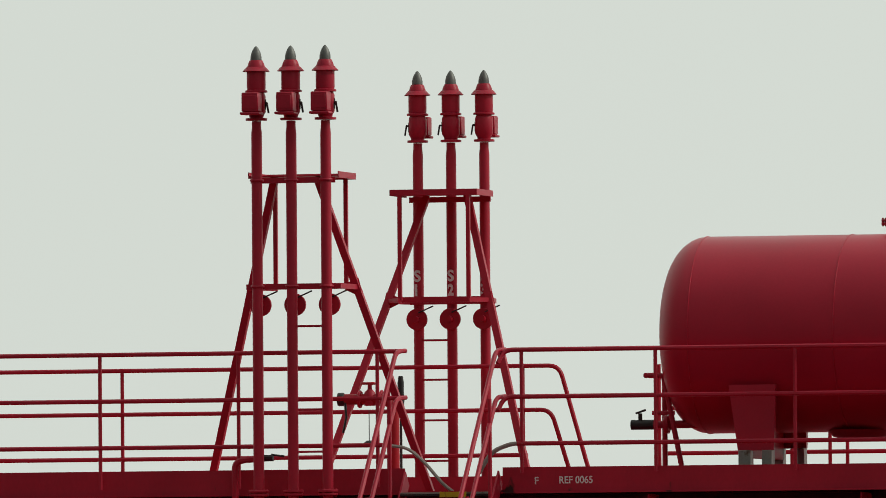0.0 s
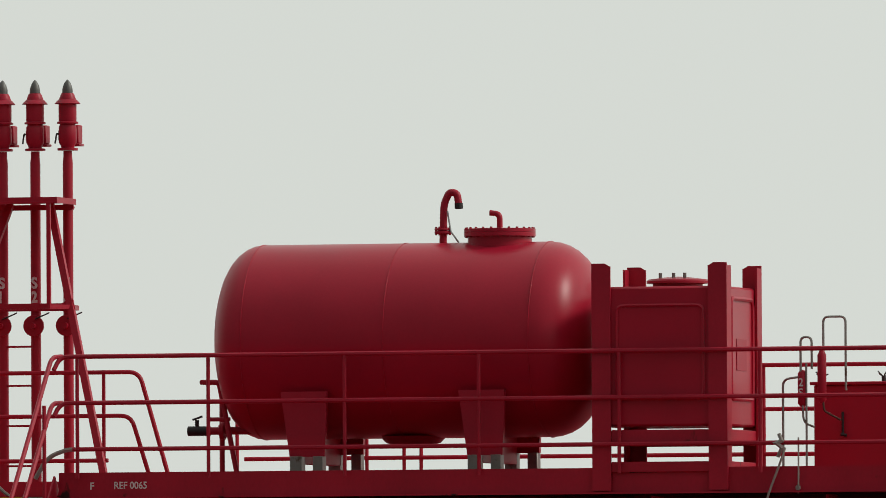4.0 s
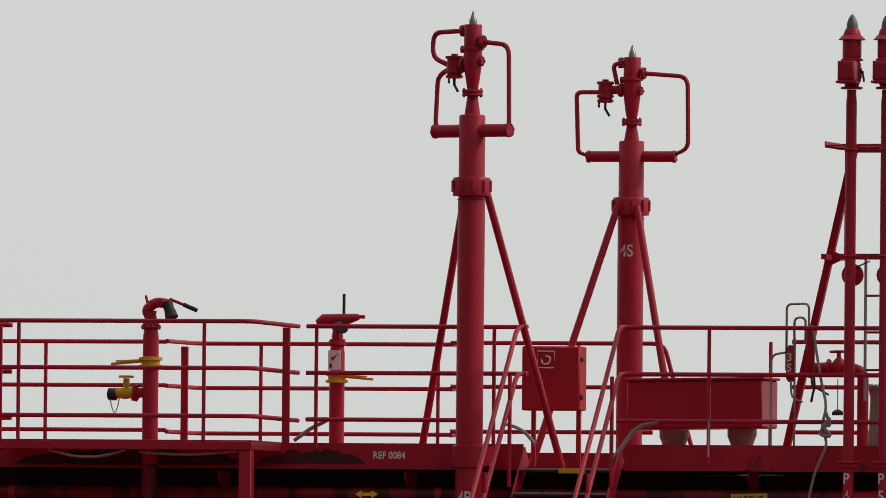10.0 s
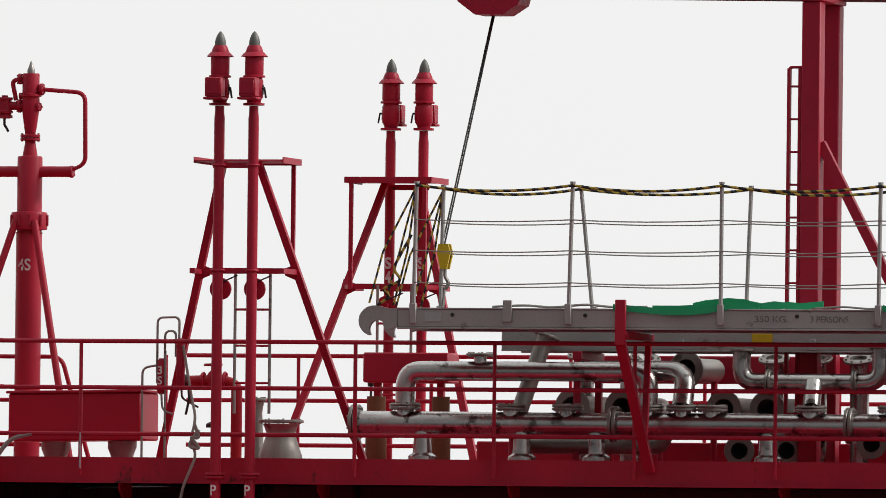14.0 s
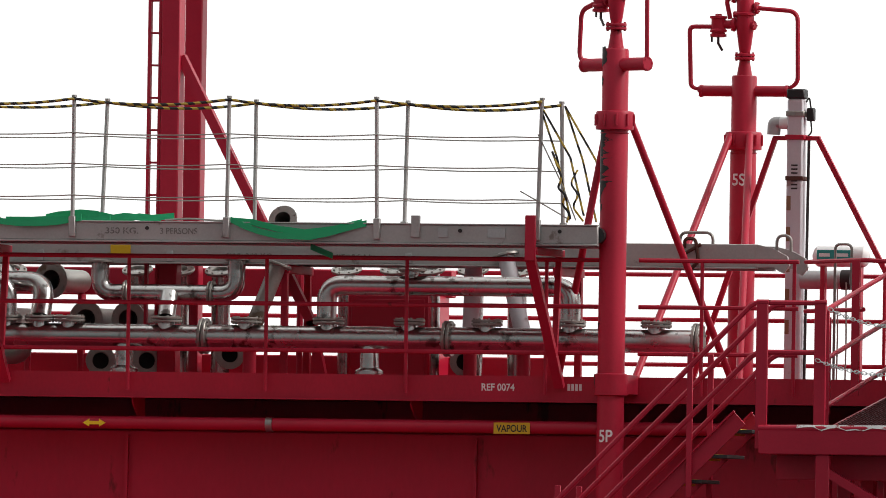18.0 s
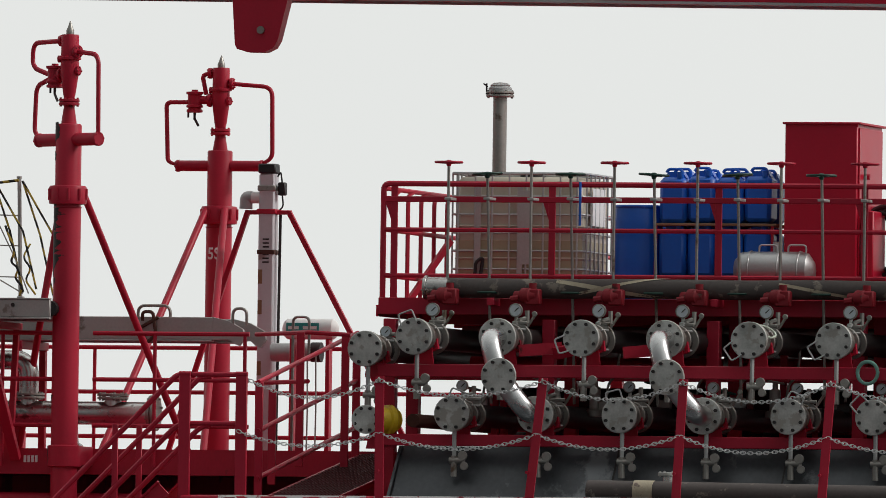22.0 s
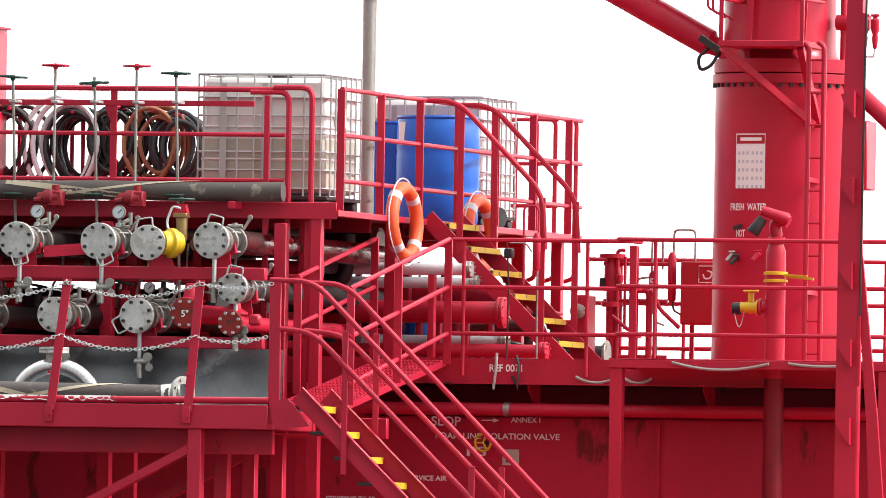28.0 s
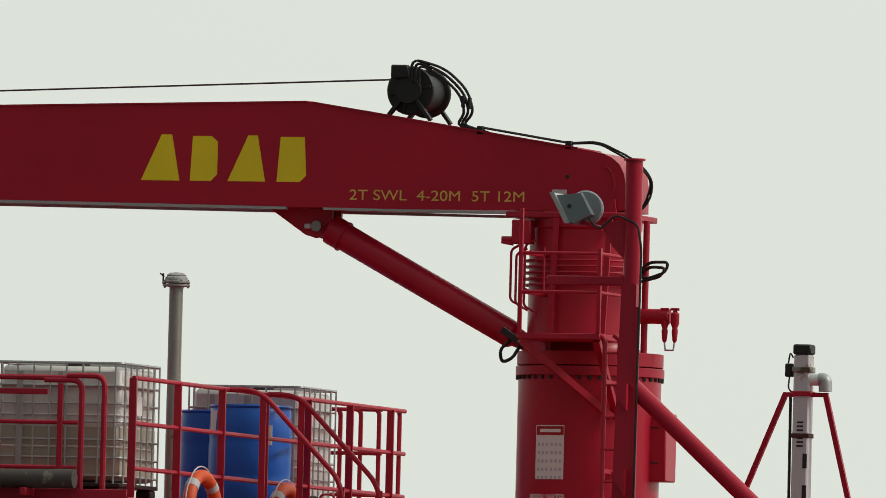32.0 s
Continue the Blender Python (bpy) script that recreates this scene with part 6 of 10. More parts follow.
for x, z in ((21.085, 0.455), (21.54, 0.45), (22.47, 0.445), (22.865, 0.445)):
    spool(x, 1.55, z, (0.15, 1, 0), 0.105, 0.9, "open grey flanged cargo pipe facing outboard")
for x, z in ((23.83, 0.145), (26.0, 0.10), (22.63, 0.075), (23.06, 0.08)):
    spool(x, 1.5, z, (-0.3, 1, 0), 0.085, 0.8, "low open flanged cargo pipe end")
spool(22.05, 1.85, 0.80, (0.2, 1, 0), 0.105, 0.6, "open flanged pipe end facing outboard")
spool(24.23, 1.75, 1.36, (0.1, 1, -0.35), 0.085, 0.5, "upturned open flanged pipe end above the gangway")
for x, y, z0, z1, dx in ((21.08, 2.0, 0.1, 0.93, 0.0), (21.50, 2.0, 0.1, 0.90, 0.15), (22.83, 2.0, 0.1, 0.90, 0.0), (23.22, 2.0, 0.1, 0.90, 0.0), (23.60, 2.0, 0.1, 0.90, 0.0), (24.75, 2.1, 0.1, 0.92, 0.0), (25.2, 2.1, 0.2, 0.93, 0.0), (25.52, 2.1, 0.2, 0.93, 0.0), (25.92, 2.1, 0.1, 0.93, 0.0), (26.32, 2.1, 0.1, 0.92, 0.0)):
    t = thing("deck_pipe_riser", (x, y, -0.245), "upright steel cargo pipe with a bolted top flange", "pipe piece", "upright flanged pipes")
    part("tube", Shape().tube([(x, y, -0.245), (x, y, z1 - 0.16), (x + dx, y - 0.04, z1)], 0.085, 16), steel, t)
    part("flange", Shape().disc((x + dx, y - 0.04, z1 - 0.01), (dx * 1.5, -0.35, 0.9), 0.14, 0.024, 8, 0.115, 0.011, hole=0.075), dull_steel, t)
for x, dx, y, z1, m in ((20.80, 0.24, 0.65, 1.06, dull_steel), (24.255, 0.22, 0.62, 0.92, dull_steel), (26.72, -0.2, 0.8, 1.02, off_white), (26.1, 0.0, 1.3, 1.1, off_white)):
    t = thing("slanting_pipe", (x, y, -0.245), "slanting weathered cargo pipe with end flange", "pipe piece", "slanting pipes")
    part("tube", Shape().cyl((x, y, 0.30), (x + dx, y + 0.1, z1), 0.075, 16), m, t)
    part("foot", Shape().cyl((x, y, -0.245), (x, y, 0.32), 0.06, 12), red, t)
    part("flange", Shape().disc((x + dx, y + 0.1, z1), (dx, 0.1, 0.7), 0.125, 0.024, 8, 0.10, 0.011, hole=0.07), dull_steel, t)
# brown valves on deck behind the header
for x in (19.35, 19.92):
    t = thing("deck_valve", (x, 1.4, -0.245), "brown rusty valve body on a deck pipe", "valve", "deck valves")
    part("body", Shape().lathe((x, 1.4, -0.245), (0, 0, 1), [(0.09, 0), (0.09, 0.55), (0.12, 0.56), (0.12, 0.62), (0.08, 0.63), (0.08, 0.78)], 14), surface("orange_brown_casting", (0.22, 0.085, 0.04), 0.7, 0.1, 0.3, 50, 0.1), t)
# red box girders behind
rk = thing("pipe_rack", (23.5, 2.5, -0.245), "red steel box girder rack behind the pipes", "rack")
part("girder", Shape().box((20.9, 2.55, 0.69), (25.6, 2.7, 0.935), 0.01), red, rk)
part("girder", Shape().box((19.9, 2.75, -0.245), (26.48, 2.9, 0.165), 0.01), red, rk)
for x in (20.95, 23.0, 24.6):
    part("post", Shape().box((x - 0.05, 2.58, -0.245), (x + 0.05, 2.68, 0.69)), red, rk)
cb = thing("deck_cabinet", (25.2, 2.2, -0.245), "large red steel cabinet with a lit side", "cabinet")
part("body", Shape().box((24.79, 1.95, -0.245), (25.55, 2.66, 0.70), 0.012), red_gloss, cb)
part("door", Shape().box((24.83, 1.936, -0.15), (25.51, 1.949, 0.66), 0.004), red_gloss, cb)
cb2 = thing("deck_cabinet", (19.35, 2.6, -0.245), "small red steel cabinet beside the gangway", "cabinet")
part("body", Shape().box((18.98, 2.4, 0.68), (19.72, 2.8, 0.95), 0.012), red, cb2)
for x in (19.05, 19.6):
    part("leg", Shape().box((x, 2.5, -0.245), (x + 0.06, 2.56, 0.679)), red, cb2)

# ---- crane boom rest with ladder ----
br = thing("boom_rest", (23.3, 1.5, -0.245), "tall red steel crane boom rest with a ladder", "boom rest")
part("post", Shape().box((23.20, 1.32, -0.245), (23.37, 1.50, 4.05), 0.01), red, br)
part("post", Shape().box((23.20, 2.09, -0.245), (23.36, 2.26, 4.05), 0.01), red, br)
part("cross_beam", Shape().box((23.19, 1.3, 4.05), (23.38, 2.28, 4.10), 0.01), red, br)
part("brace", Shape().bar((23.36, 1.42, 2.80), (24.62, 1.42, 0.40), 0.085, 0.085, (0, 1, 0)), red, br)
part("brace", Shape().bar((24.60, 1.42, 0.45), (24.75, 1.42, -0.245), 0.085, 0.085, (0, 1, 0)), red, br)
for x in (23.075, 23.175):
    part("ladder_rail", Shape().box((x - 0.014, 1.36, 0.2), (x + 0.014, 1.42, 3.46), 0.003), red, br)
for i in range(11):
    part("rung", Shape().cyl((23.08, 1.39, 0.4 + i * 0.29), (23.18, 1.39, 0.4 + i * 0.29), 0.011, 6), red, br)
part("ladder_top", Shape().tube(fillet([(23.075, 1.39, 3.40), (23.075, 1.39, 3.47), (23.2, 1.39, 3.47)], 0.03), 0.014, 6), red, br)

# ---- level gauge standpipes ----


def gauge_pipe(x, y, flip, base, label, fore, aft, lift=0.0, half=0.20, step=0.0, wide=0.0):
    """A pale standpipe on a red tripod with a black box and an elbow."""
    t = thing("level_gauge_pipe", (x, y, base), label, "gauge pipe", "pale gauge standpipes")
    part("pipe", Shape().box((x - 0.075, y - 0.075, base), (x + 0.075, y + 0.075, 2.56), 0.015), off_white, t)
    part("cap", Shape().box((x - 0.082, y - 0.082, 2.56), (x + 0.082, y + 0.082, 2.65), 0.012), black, t, "black plastic cap")
    part("band", Shape().box((x - 0.085, y - 0.085, 2.40), (x + 0.085, y + 0.085, 2.45), 0.006), dull_steel, t)
    part("collar", Shape().box((x - 0.09, y - 0.09, 2.19), (x + 0.09, y + 0.09, 2.235), 0.006), red, t)
    part("strap", Shape().box((x - 0.083, y - 0.083, 1.82), (x + 0.083, y + 0.083, 1.86), 0.004), rust, t)
    e = -flip
    el = part("elbow_stub", Shape().cyl((x + e * 0.07, y - 0.02, 2.34), (x + e * 0.16, y - 0.02, 2.34), 0.055, 14), white, t, "white plastic stub")
    part("elbow", Shape().tube(fillet([(x + e * 0.15, y - 0.02, 2.34), (x + e * 0.205, y - 0.02, 2.34), (x + e * 0.21, y - 0.02, 2.235)], 0.05), 0.06, 14), galv, el, "grey elbow cover")
    b = part("sensor_box", Shape().box((x + flip * 0.13 - 0.035, y - 0.04, 2.36), (x + flip * 0.13 + 0.035, y + 0.04, 2.48), 0.01), black, t, "small black sensor box")
    part("bracket", Shape().box((min(x + flip * 0.08, x + flip * 0.1), y - 0.02, 2.40), (max(x + flip * 0.08, x + flip * 0.1), y + 0.02, 2.44)), dull_steel, b)
    part("cable", Shape().tube(fillet([(x + flip * 0.09, y - 0.03, 2.53), (x + flip * 0.12, y - 0.03, 2.58), (x + flip * 0.135, y - 0.03, 2.48)], 0.03), 0.008, 5), black, b)
    part("cable", Shape().tube(fillet([(x + flip * 0.13, y, 2.36), (x + flip * 0.14, y, 2.26), (x + flip * 0.10, y, 2.22)], 0.03), 0.008, 5), black, b)
    part("conduit", Shape().cyl((x + flip * 0.115, y, 2.22), (x + flip * 0.10, y, base), 0.014, 6), dark_steel, t)
    for k, dx, hk in ((-1, -fore, -half), (1, aft, half + wide)):
        low = step if k < 0 and step else base
        f = (2.20 - low) / (2.20 - base)
        part("leg", Shape().bar((x + hk, y, 2.20), (x + hk + (dx - hk) * f, y + 0.35 * f, low), 0.045, 0.045, (0, 1, 0)), red, t)
        if low > base:
            px, py = x + hk + (dx - hk) * f, y + 0.35 * f
            part("post", Shape().box((px - 0.03, py - 0.03, base), (px + 0.03, py + 0.03, low + 0.02)), red, t)
            part("collar", Shape().box((x - 0.10, y - 0.10, 1.13), (x + 0.14, y + 0.09, 1.17), 0.006), red, t)
    part("leg_bar", Shape().box((x - half - 0.02, y - 0.02, 2.185), (x + half + wide + 0.02, y + 0.02, 2.225)), red, t)
    for k in range(7):
        part("scale_mark", Shape().box((x - 0.03, y - 0.078, 1.95 - k * 0.035), (x + 0.03, y - 0.0755, 1.965 - k * 0.035), 0.0005), dark_steel, t)
    for k in range(5):
        part("tape", Shape().box((x + (0.03 if flip < 0 else -0.07), y - 0.079, 1.55 - k * 0.28), (x + (0.07 if flip < 0 else -0.03), y - 0.0755, 1.68 - k * 0.28), 0.001), wood if flip > 0 else dark_steel, t)
    if lift:
        for ob in t.children_recursive:
            for v in ob.data.vertices:
                if v.co.z > 1.0:
                    v.co.z += lift
    return t


gauge_pipe(28.33, 4.35, 1, -0.245, "pale gauge standpipe with black cap on red legs", 1.11, 1.44)
gauge_pipe(44.375, 0.12, -1, -0.245, "grey-white gauge standpipe with black cap on red legs", 1.27, 0.74, 0.07, 0.165, 1.02, 0.045)

# ---- cargo manifold: tray and its supports ----
hose_rubber = surface("scuffed_cargo_hose", (0.075, 0.062, 0.058), 0.7, 0, 0.3, 40, 0.08, (0.20, 0.17, 0.14), 0.60, stain_scale=6)
pale_band = surface("pale_scuffed_band", (0.46, 0.40, 0.29), 0.7, 0, 0.25, 60, 0.05, (0.16, 0.12, 0.10), 0.60, stain_scale=9)
worn_white = surface("worn_white_rim_paint", (0.70, 0.66, 0.66), 0.55, 0, 0.10, 60, 0.05, (0.34, 0.03, 0.04), 0.56, stain_scale=14)
silver = surface("bright_steel", (0.66, 0.66, 0.66), 0.28, 1.0, 0.10, 35, 0.02)
cast_brown = surface("brown_cast_flange", (0.12, 0.075, 0.065), 0.55, 0.3, 0.25, 50, 0.06, (0.30, 0.26, 0.24), 0.62, stain_scale=8)

chain_steel = surface("bright_galvanised_chain", (0.72, 0.72, 0.72), 0.42, 0.4, 0.15, 60, 0.03)
tray = thing("spill_tray", (34.8, -4.5, -0.98), "long red steel spill tray under the manifold", "tray")
part("front_beam", Shape().box((30.42, -5.68, -0.765), (39.25, -5.60, -0.56), 0.006), red, tray)
part("rim", Shape().cyl((30.42, -5.655, -0.55), (39.25, -5.655, -0.52), 0.03, 12), red_gloss, tray)
random.seed(11)
for x0, x1 in ((30.75, 32.05), (32.12, 33.42), (33.5, 34.72), (34.78, 36.0), (36.08, 37.3), (37.45, 37.9)):
    pts = [(x0, -0.503), (x1, -0.500)]
    n = 18
    for i in range(n + 1):
        x = x1 + (x0 - x1) * i / n
        pts.append((x, -0.556 + random.uniform(-0.014, 0.020) + 0.03 * (x - 30.4) / 8.8))
    g = Shape()
    vs = []
    for x, z in pts[2:]:
        zt = -0.519 + 0.03 * (x - 30.4) / 8.8
        vs += [(x, -5.6872, z), (x, -5.672, zt + 0.001), (x, -5.655, zt + 0.0015)]
    g.add(vs, [(3 * i + a, 3 * i + a + 1, 3 * i + a + 4, 3 * i + a + 3) for i in range(n) for a in (0, 1)])
    part("white_stripe", g, worn_white, tray, "worn white paint on the rim")
part("lower_beam", Shape().box((30.5, -5.34, -0.975), (39.2, -5.26, -0.765), 0.006), red_worn, tray)
part("tray_floor", Shape().box((30.42, -5.60, -0.60), (39.25, -2.9, -0.575), 0.004), tray_steel, tray, "dark oily tray floor")
part("back_plate", Shape().prism([(-3.36, -0.574), (-3.32, -0.585), (-2.88, -0.05), (-2.92, -0.04)], "yz", 31.62, 38.55), tray_steel, tray, "sloping dark stained splash plate")
for x in (31.6, 38.56):
    part("side_plate", Shape().prism([(-5.6, -0.574), (-2.9, -0.574), (-2.86, -0.04), (-2.94, -0.04), (-3.38, -0.53), (-5.6, -0.53)], "yz", x - 0.012, x + 0.012), tray_steel, tray)
for x in (33.55, 35.05, 36.6):
    part("plate_seam", Shape().prism([(-3.366, -0.570), (-3.35, -0.573), (-2.91, -0.045), (-2.926, -0.04)], "yz", x - 0.008, x + 0.008), dark_steel, tray)
part("side_beam", Shape().box((30.42, -5.60, -0.765), (30.50, -0.03, -0.60), 0.006), red, tray)
part("side_beam", Shape().box((39.17, -5.60, -0.765), (39.25, -4.3, -0.60), 0.006), red, tray)
for y in (-4.78, -3.94, -3.07, -1.6):
    part("cross_beam", Shape().box((30.5, y - 0.04, -0.79), (39.17, y + 0.04, -0.61), 0.006), red_worn, tray)
for x in (30.97, 33.5, 36.05, 38.6):
    for y in (-5.60, -4.78, -3.94, -3.07):
        part("leg", Shape().box((x - 0.06, y - 0.06, -2.62), (x + 0.06, y + 0.06, -0.766 if y < -5.5 else -0.79), 0.006), red, tray)
for y in (-5.6, -3.65, -2.3):
    part("brace", Shape().bar((31.0, y, -0.91), (33.4, y, -2.29), 0.07, 0.10, (0, 1, 0)), red, tray)
part("brace", Shape().bar((31.38, -1.0, -0.80), (31.80, -1.0, -1.56), 0.07, 0.09, (0, 1, 0)), red_worn, tray)
cable("dark hose looped under the tray", fillet([(31.93, -1.1, -0.80), (31.92, -1.1, -1.15), (31.78, -1.1, -1.36), (31.66, -1.1, -1.5)], 0.1), 0.022, rubber)
for y in (-5.6, -3.7):
    part("brace", Shape().bar((38.58, y, -0.92), (36.5, y, -2.0), 0.07, 0.10, (0, 1, 0)), red, tray)
lettering("4.13   CUBM", (33.715, -5.683, -0.735), 0.13, text_white, tray, width=0.60, bold=0.025)
part("corner_foot", Shape().prism([(39.25, -0.52), (39.42, -0.50), (39.62, -0.73), (39.30, -0.76)], "xz", -5.66, -5.62), red, tray)

# chain posts along the rim
posts = ((32.17, 32.14), (33.47, 33.57), (34.75, 34.79), (36.01, 36.07), (37.33, 37.44), (38.55, 38.62))
for xb, xt in posts:
    t = thing("chain_post", (xb, -5.69, -0.7), "red flat bar chain post leaning on the tray rim", "post", "chain posts on the tray")
    part("bar", Shape().bar((xb, -5.70, -0.62), (xt, -5.62, 0.50), 0.018, 0.075, (1, 0, 0)), red, t)
    part("foot", Shape().box((xb - 0.05, -5.712, -0.72), (xb + 0.02, -5.684, -0.58), 0.004), red_worn, t)
    for z in (-0.66, -0.3):
        part("bolt", Shape().cyl((xb - 0.01, -5.73, z), (xb - 0.01, -5.70, z), 0.013, 6), red_worn, t)
    part("eye", Shape().ring((xt, -5.645, 0.47), (1, 0, 0), 0.02, 0.006, 8, 5), dull_steel, t)


def chain(p, q, drop, label):
    """Steel links along a sagging line, every other one turned by a quarter."""
    pts = sag(p, q, drop, 60)
    step, g, acc, prev, k = 0.034, Shape(), 0.0, pts[0], 0
    for a, b in zip(pts, pts[1:]):
        acc += (b - a).length
        if acc >= step:
            acc -= step
            d = (b - prev).normalized()
            side = Vector((0, 1, 0)) if k % 2 else d.cross(Vector((0, 1, 0))).normalized()
            c = (prev + b) / 2
            ring = []
            for i in range(8):
                t = 2 * math.pi * i / 8
                ring.append(c + d * math.cos(t) * 0.026 + side * math.sin(t) * 0.014)
            g.tube(ring, 0.0048, 4, closed=True)
            prev, k = b, k + 1
    return solo("chain", g, chain_steel, label, "chain", "chains along the tray")


tops = [(31.0, 0.46)] + [(xt, 0.47) for xb, xt in posts] + [(39.28, 0.48)]
lows = [(30.9, 0.03)] + [(xb + (xt - xb) * 0.55, 0.02) for xb, xt in posts] + [(39.25, 0.03)]
drops = (0.15, 0.13, 0.15, 0.16, 0.14, 0.12, 0.04)
for (a, za), (b, zb), d in zip(tops, tops[1:], drops):
    chain((a, -5.64, za), (b, -5.64, zb), d, "galvanised link chain hung between the tray posts")
for (a, za), (b, zb), d in zip(lows, lows[1:], (0.12, 0.13, 0.12, 0.14, 0.13, 0.12, 0.05)):
    chain((a, -5.66, za), (b, -5.66, zb), d, "galvanised link chain hung low between the tray posts")

# ---- manifold frame and upper platform ----
fr = thing("manifold_rack", (34.8, -2.5, -2.62), "red steel rack that carries the manifold pipes", "rack")
for z0, z1, y in ((0.555, 0.665, -3.02), (-0.04, 0.06, -3.06)):
    part("beam", Shape().box((31.42, y - 0.05, z0), (38.45, y + 0.05, z1), 0.006), red, fr)
for z0, z1, y in ((0.56, 0.64, -1.6), (0.0, 0.06, -1.6)):
    part("beam", Shape().box((31.15, y - 0.05, z0), (38.45, y + 0.05, z1), 0.006), red_worn, fr)
for x in (31.25, 32.68, 34.15, 35.45, 36.72, 38.30):
    part("post", Shape().box((x - 0.055, -2.08, -2.62), (x + 0.055, -1.97, 1.08), 0.006), red, fr)
    part("post", Shape().box((x - 0.055, -1.30, -2.62), (x + 0.055, -1.19, 1.19), 0.006), red_worn, fr)
for x in (31.25, 33.4, 35.5, 38.3):
    for y in (2.0, 5.9):
        part("post", Shape().box((x - 0.055, y - 0.055, -0.245 if y < 4 else -2.62), (x + 0.055, y + 0.055, 1.19), 0.006), red, fr)
for x, y0, y1 in ((38.60, -2.0, -1.9), (38.66, 0.2, 0.3), (38.66, 3.2, 3.3), (38.66, 5.9, 6.0)):
    part("post", Shape().box((x - 0.05, y0, -0.26 if y0 > -1 else -2.62), (x + 0.05, y1, 1.13), 0.006), red, fr)
pf = thing("manifold_platform", (34.8, 2.0, 1.2), "red steel platform above the manifold pipes", "platform")
part("deck_plate", Shape().box((31.13, -2.0, 1.176), (38.79, 6.25, 1.196), 0.004), red_worn, pf)
part("front_fascia", Shape().box((31.13, -2.02, 1.12), (38.79, -2.0, 1.265), 0.004), red, pf)
part("end_fascia", Shape().box((38.791, -2.02, 1.145), (38.81, 6.25, 1.2), 0.004), red, pf)
part("end_fascia", Shape().box((31.11, -2.02, 1.10), (31.13, 6.25, 1.2), 0.004), red, pf)
for y in (-1.0, 0.3, 1.6, 2.9, 4.2, 5.5):
    part("joist", Shape().box((31.2, y - 0.03, 1.06), (38.45, y + 0.03, 1.175), 0.004), red_worn, pf)

rl = thing("platform_railing", (34.7, -1.92, 1.2), "red steel railing along the platform front", "railing", "railings")
part("top_rail", Shape().tube(fillet([(31.14, -1.92, 1.25), (31.14, -1.92, 2.26), (38.22, -1.92, 2.25)], 0.06), 0.026, 8), red, rl)
part("channel_rail", Shape().box((31.14, -1.94, 2.10), (38.0, -1.90, 2.15), 0.005), red, rl)
for z in (1.86, 1.46):
    part("rail", Shape().cyl((31.14, -1.92, z), (38.28, -1.92, z - 0.005), 0.021, 8), red, rl)
for x in (31.24, 32.66, 34.15, 35.45, 36.72):
    part("post", Shape().box((x - 0.03, -1.935, 1.2), (x + 0.03, -1.915, 2.25), 0.004), red, rl)
    part("gusset", Shape().prism([(x - 0.03, 2.10), (x - 0.08, 2.10), (x - 0.03, 1.95)], "xz", -1.934, -1.916), red, rl)
part("tie", Shape().cyl((32.92, -1.97, 2.28), (32.92, -1.97, 1.9), 0.012, 6), blue, rl, "blue rope end")
el = thing("platform_railing", (31.13, 0, 1.2), "red steel railing along the platform's forward end", "railing", "railings")
for i in range(14):
    y = -1.55 + i * 0.44
    part("post", Shape().tube(fillet([(31.14, y, 1.2), (31.14, y, 2.18), (31.14, y + 0.2, 2.22)], 0.08), 0.02, 6), red, el)
for z in (2.22, 1.86, 1.46):
    part("rail", Shape().cyl((31.14, -1.9, z), (31.14, 6.2, z), 0.021, 8), red, el)
part("brace", Shape().bar((31.12, -1.0, 1.25), (31.42, -0.7, 1.8), 0.05, 0.05), red, el)

# ---- manifold branches ----


def bolted(g_axis, p, r, thick, n=8):
    return Shape().disc(p, g_axis, r, thick, 0, n=26)


FACE, PIPE_Y = -3.24, 1.4


def studs(parent, x, y, z, r, mat=None, n=8):
    """Dark nuts round the front of a blind flange."""
    for k in range(n):
        a = 2 * math.pi * (k + 0.5) / n
        px, pz = x + r * 0.80 * math.cos(a), z + r * 0.80 * math.sin(a)
        part("nut", Shape().cyl((px, y - 0.024, pz), (px, y + 0.004, pz), 0.0155, 6), mat or dark_steel, parent)



